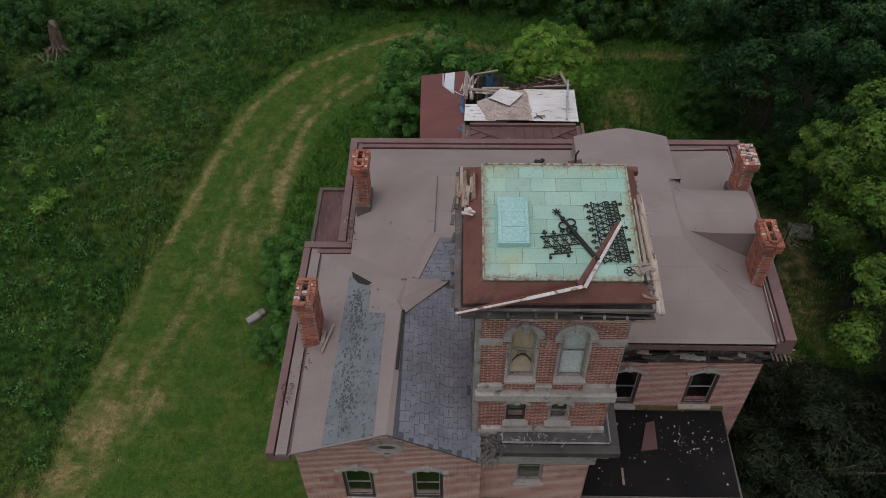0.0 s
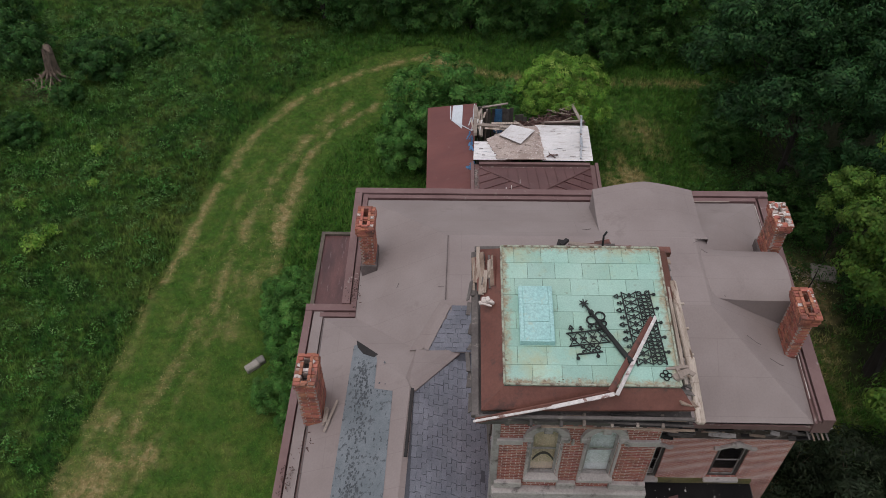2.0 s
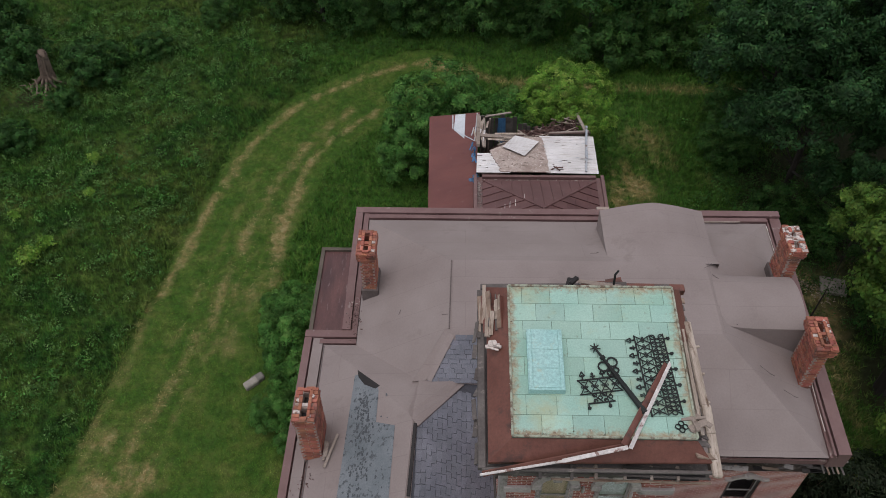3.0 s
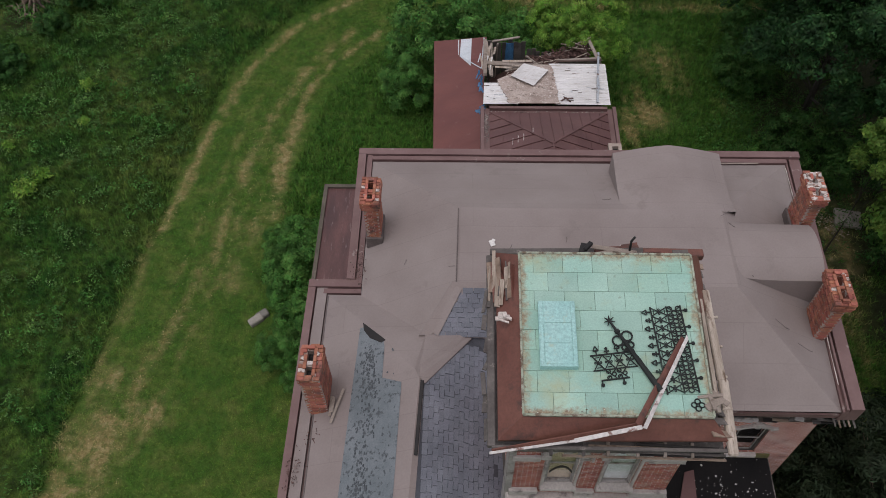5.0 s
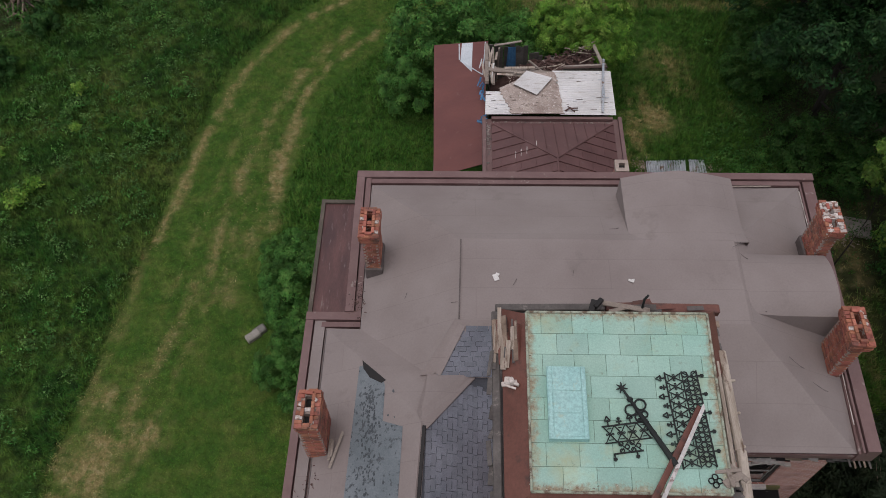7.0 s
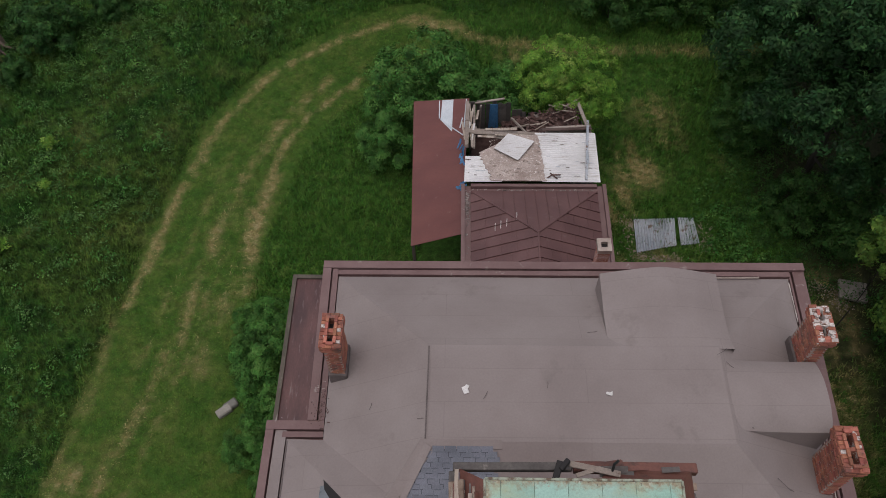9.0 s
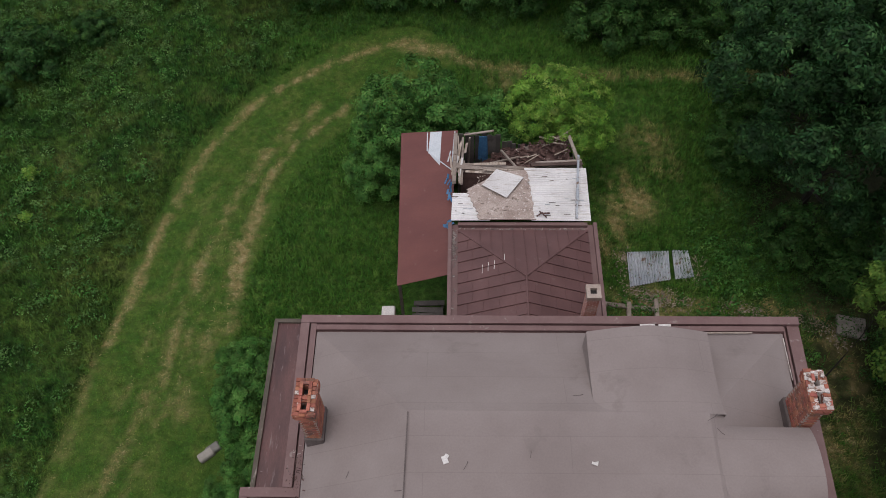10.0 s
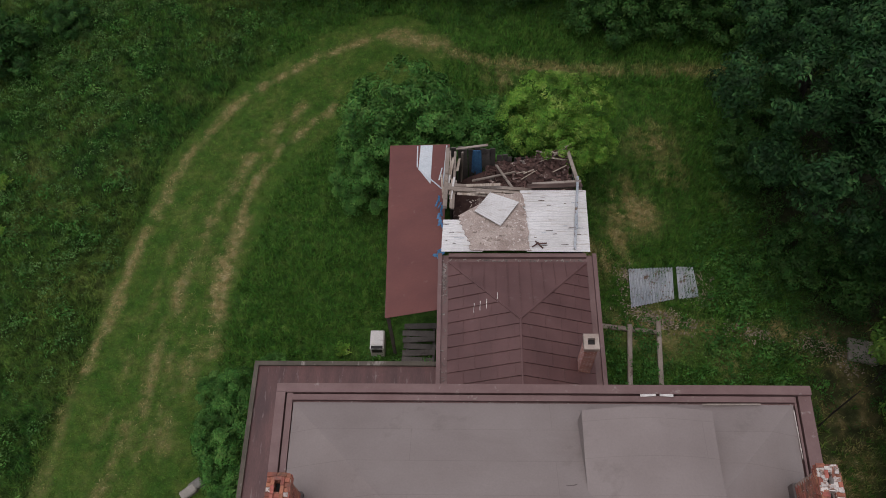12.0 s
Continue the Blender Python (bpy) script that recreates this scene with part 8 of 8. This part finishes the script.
for p, q, words in (((8.24, 30.45, 0.22), (7.98, 27.6, 0.22), "grey weathered post lying in the yard"), ((9.45, 30.6, 0.22), (9.24, 27.6, 0.22), "grey weathered post lying in the yard"), ((7.1, 30.42, 0.12), (9.4, 30.12, 0.12), "grey weathered board lying across the yard")):
    t = thing("timber", p, words, "timber", "timbers in the yard")
    bm = bmesh.new()
    beam(bm, p, q, 0.2, 0.17, 4, 0.03)
    part("beam", bm, OLD_WOOD, t)
rb = bmesh.new()
for i in range(1700):
    x, y = rng.choice(((8.35, 32.8), (8.4, 32.0), (8.5, 31.3), (11.55, 32.6), (11.5, 31.7), (9.2, 30.9), (10.1, 30.9), (9.6, 30.7), (8.8, 30.9), (10.6, 30.5), (11.6, 32.0), (12.6, 30.3), (13.9, 29.95), (15.5, 29.7), (16.6, 29.3), (17.1, 28.6), (13.2, 30.2), (16.1, 29.6), (9.6, 30.6), (8.3, 33.0)))
    x, y = x + rng.gauss(0, 0.3), y + rng.gauss(0, 0.22)
    s = rng.uniform(0.03, 0.10)
    turned_box(rb, pose(x, y, 0.08 + rng.uniform(0, 0.03), rng.uniform(-14, 14), rng.uniform(-14, 14), rng.uniform(0, 180)), s, s * rng.uniform(0.25, 0.6), 0.015)
tagged(new("gravel", mesh_of("gravel", rb, surface("yard_rubble", (0.20, 0.16, 0.12), (0.36, 0.30, 0.23), None, 2, 15, 0.95, vary="island", amount=0.4))), "broken brick and straw rubble in the yard grass", "rubble", kind="stuff")
pad = thing("concrete_slab", (17.8, 29.45, 0), "grey concrete slab in the shaded yard", "slab")
bm = bmesh.new()
turned_box(bm, pose(17.7, 29.32, 0.08, 0, 0, -12), 1.2, 1.0, 0.2, 0.03)
part("slab", bm, surface("mossy_concrete", (0.21, 0.19, 0.165), (0.31, 0.285, 0.25), (0.11, 0.11, 0.085), 1.4, 20, 0.95, stain_at=(0.5, 0.7)), pad)
stone = thing("stone_block", (-9.2, 23.5, 0), "cracked grey stone block in the grass", "stone block")
for dx, dy, sx in ((-0.12, -0.13, 0.66), (0.12, 0.14, 0.56)):
    bm = bmesh.new()
    turned_box(bm, pose(-9.2 + dx, 23.5 + dy, 0.11, 2, -3, 38), sx, 0.36, 0.30, 0.05)
    part("block", bm, surface("tan_grey_stone", (0.24, 0.225, 0.195), (0.36, 0.335, 0.295), (0.14, 0.14, 0.10), 1.6, 20, 0.95, stain_at=(0.54, 0.7)) if dx < 0 else CONCRETE, stone)
tank = thing("washing_machine", (-2.3, 29.45, 0), "old white appliance standing in the grass", "appliance")
bm = bmesh.new()
box(bm, -2.6, 29.02, 0.02, -2.02, 29.86, 0.86, 0.03)
part("body", bm, WHITE, tank)
bm = bmesh.new()
box(bm, -2.55, 29.03, 0.862, -2.07, 29.16, 0.875)
box(bm, -2.52, 29.012, 0.5, -2.1, 29.02, 0.82)
part("control_panel", bm, BLACK, tank)
bm = bmesh.new()
box(bm, -2.56, 29.2, 0.861, -2.06, 29.82, 0.885, 0.008)
part("lid", bm, WHITE, tank)
deckt = thing("board_platform", (-0.65, 29.4, 0), "dark rotten board steps beside the rear wing", "platform")
for k in range(6):
    bm = bmesh.new()
    turned_box(bm, pose(-0.6 + rng.uniform(-0.05, 0.05), 28.75 + k * 0.3, 0.35 + 0.06 * (k % 2), rng.uniform(-6, 6), rng.uniform(-3, 3), rng.uniform(-4, 4)), 1.35, 0.25, 0.04, 0.006)
    part("board", bm, GREY_BOARD, deckt)
for x in (-1.1, 0.0):
    bm = bmesh.new()
    box(bm, x - 0.05, 28.6, 0, x + 0.05, 30.4, 0.31)
    part("bearer", bm, GREY_BOARD, deckt)

# broken stump at the meadow's edge
stump = thing("tree_stump", (-25.9, 45.2, 0), "tall splintered dead stump among shrubs", "stump")
bm = bmesh.new()
rings = []
for z, r0 in ((-0.1, 0.62), (0.25, 0.44), (0.8, 0.36), (1.4, 0.33), (1.9, 0.30)):
    ring_v = []
    for k in range(18):
        a = k * math.tau / 18
        r = r0 * (1 + 0.16 * math.sin(a * 5 + z) + 0.08 * math.sin(a * 9))
        top = 0.45 * noise.noise((math.cos(a) * 3, math.sin(a) * 3, 4.0)) + 0.1 * (k % 3) if z > 1.8 else 0.0
        ring_v.append(bm.verts.new((-25.9 + 0.08 * z + r * math.cos(a), 45.1 + 0.1 * z + r * math.sin(a), z + top)))
    rings.append(ring_v)
for r0, r1 in zip(rings, rings[1:]):
    for k in range(18):
        bm.faces.new((r0[k], r0[(k + 1) % 18], r1[(k + 1) % 18], r1[k]))
bm.faces.new(rings[-1])
part("trunk", bm, STUMP, stump)
for k in range(6):
    a = 3.4 + k * 0.5 + rng.uniform(-0.15, 0.15)
    bm = bmesh.new()
    x, y = -25.9 + 0.35 * math.cos(a), 45.1 + 0.35 * math.sin(a)
    tube(bm, [(x, y, 0.5), (x + 0.35 * math.cos(a), y + 0.35 * math.sin(a), 0.22), (x + 0.9 * math.cos(a + 0.2), y + 0.9 * math.sin(a + 0.2), 0.05)], [0.1, 0.07, 0.03], 6)
    part("root", bm, STUMP, stump, "bleached surface root")
for k in range(8):
    bm = bmesh.new()
    a = rng.uniform(0, math.tau)
    tube(bm, [(-25.75 + 0.14 * math.cos(a), 45.4 + 0.14 * math.sin(a), 1.6), (-25.72 + 0.2 * math.cos(a), 45.4 + 0.2 * math.sin(a), 1.9 + rng.uniform(0, 0.4))], [0.06, 0.01], 5)
    part("splinter", bm, STUMP, stump)
for k in range(6):
    x, y, a = -26.0 + rng.uniform(-0.9, 1.0), 43.9 + rng.uniform(-0.5, 0.5), rng.uniform(0, 3.1)
    t = thing("dead_branch", (x, y, 0), "bleached dead branch below the stump", "branch", "dead branches below the stump")
    bm = bmesh.new()
    tube(bm, [(x, y, 0.15), (x + 0.5 * math.cos(a), y + 0.5 * math.sin(a), 0.35), (x + 1.0 * math.cos(a + 0.2), y + 1.0 * math.sin(a + 0.2), 0.2)], [0.06, 0.045, 0.02], 6)
    part("limb", bm, DEADWOOD, t)

# single pale saplings in the meadow
sapling = make_tree("sapling", 95, 1.15, 0.5, 0.5, 26, 0.18, 520, (0.14, 0.08), BRIGHT, "pale yellow-green sapling in the meadow", "sapling", "saplings in the meadow", 0.02, (-21.6, 30.3, 0))
for x, y, s in ((-21.1, 31.2, 0.8), (-20.1, 35.0, 0.6), (-20.6, 37.6, 0.75), (-23.5, 33.3, 0.6), (-24.1, 30.0, 0.7), (-3.8, 29.2, 0.6)):
    again(sapling, x, y, x * 40, s)
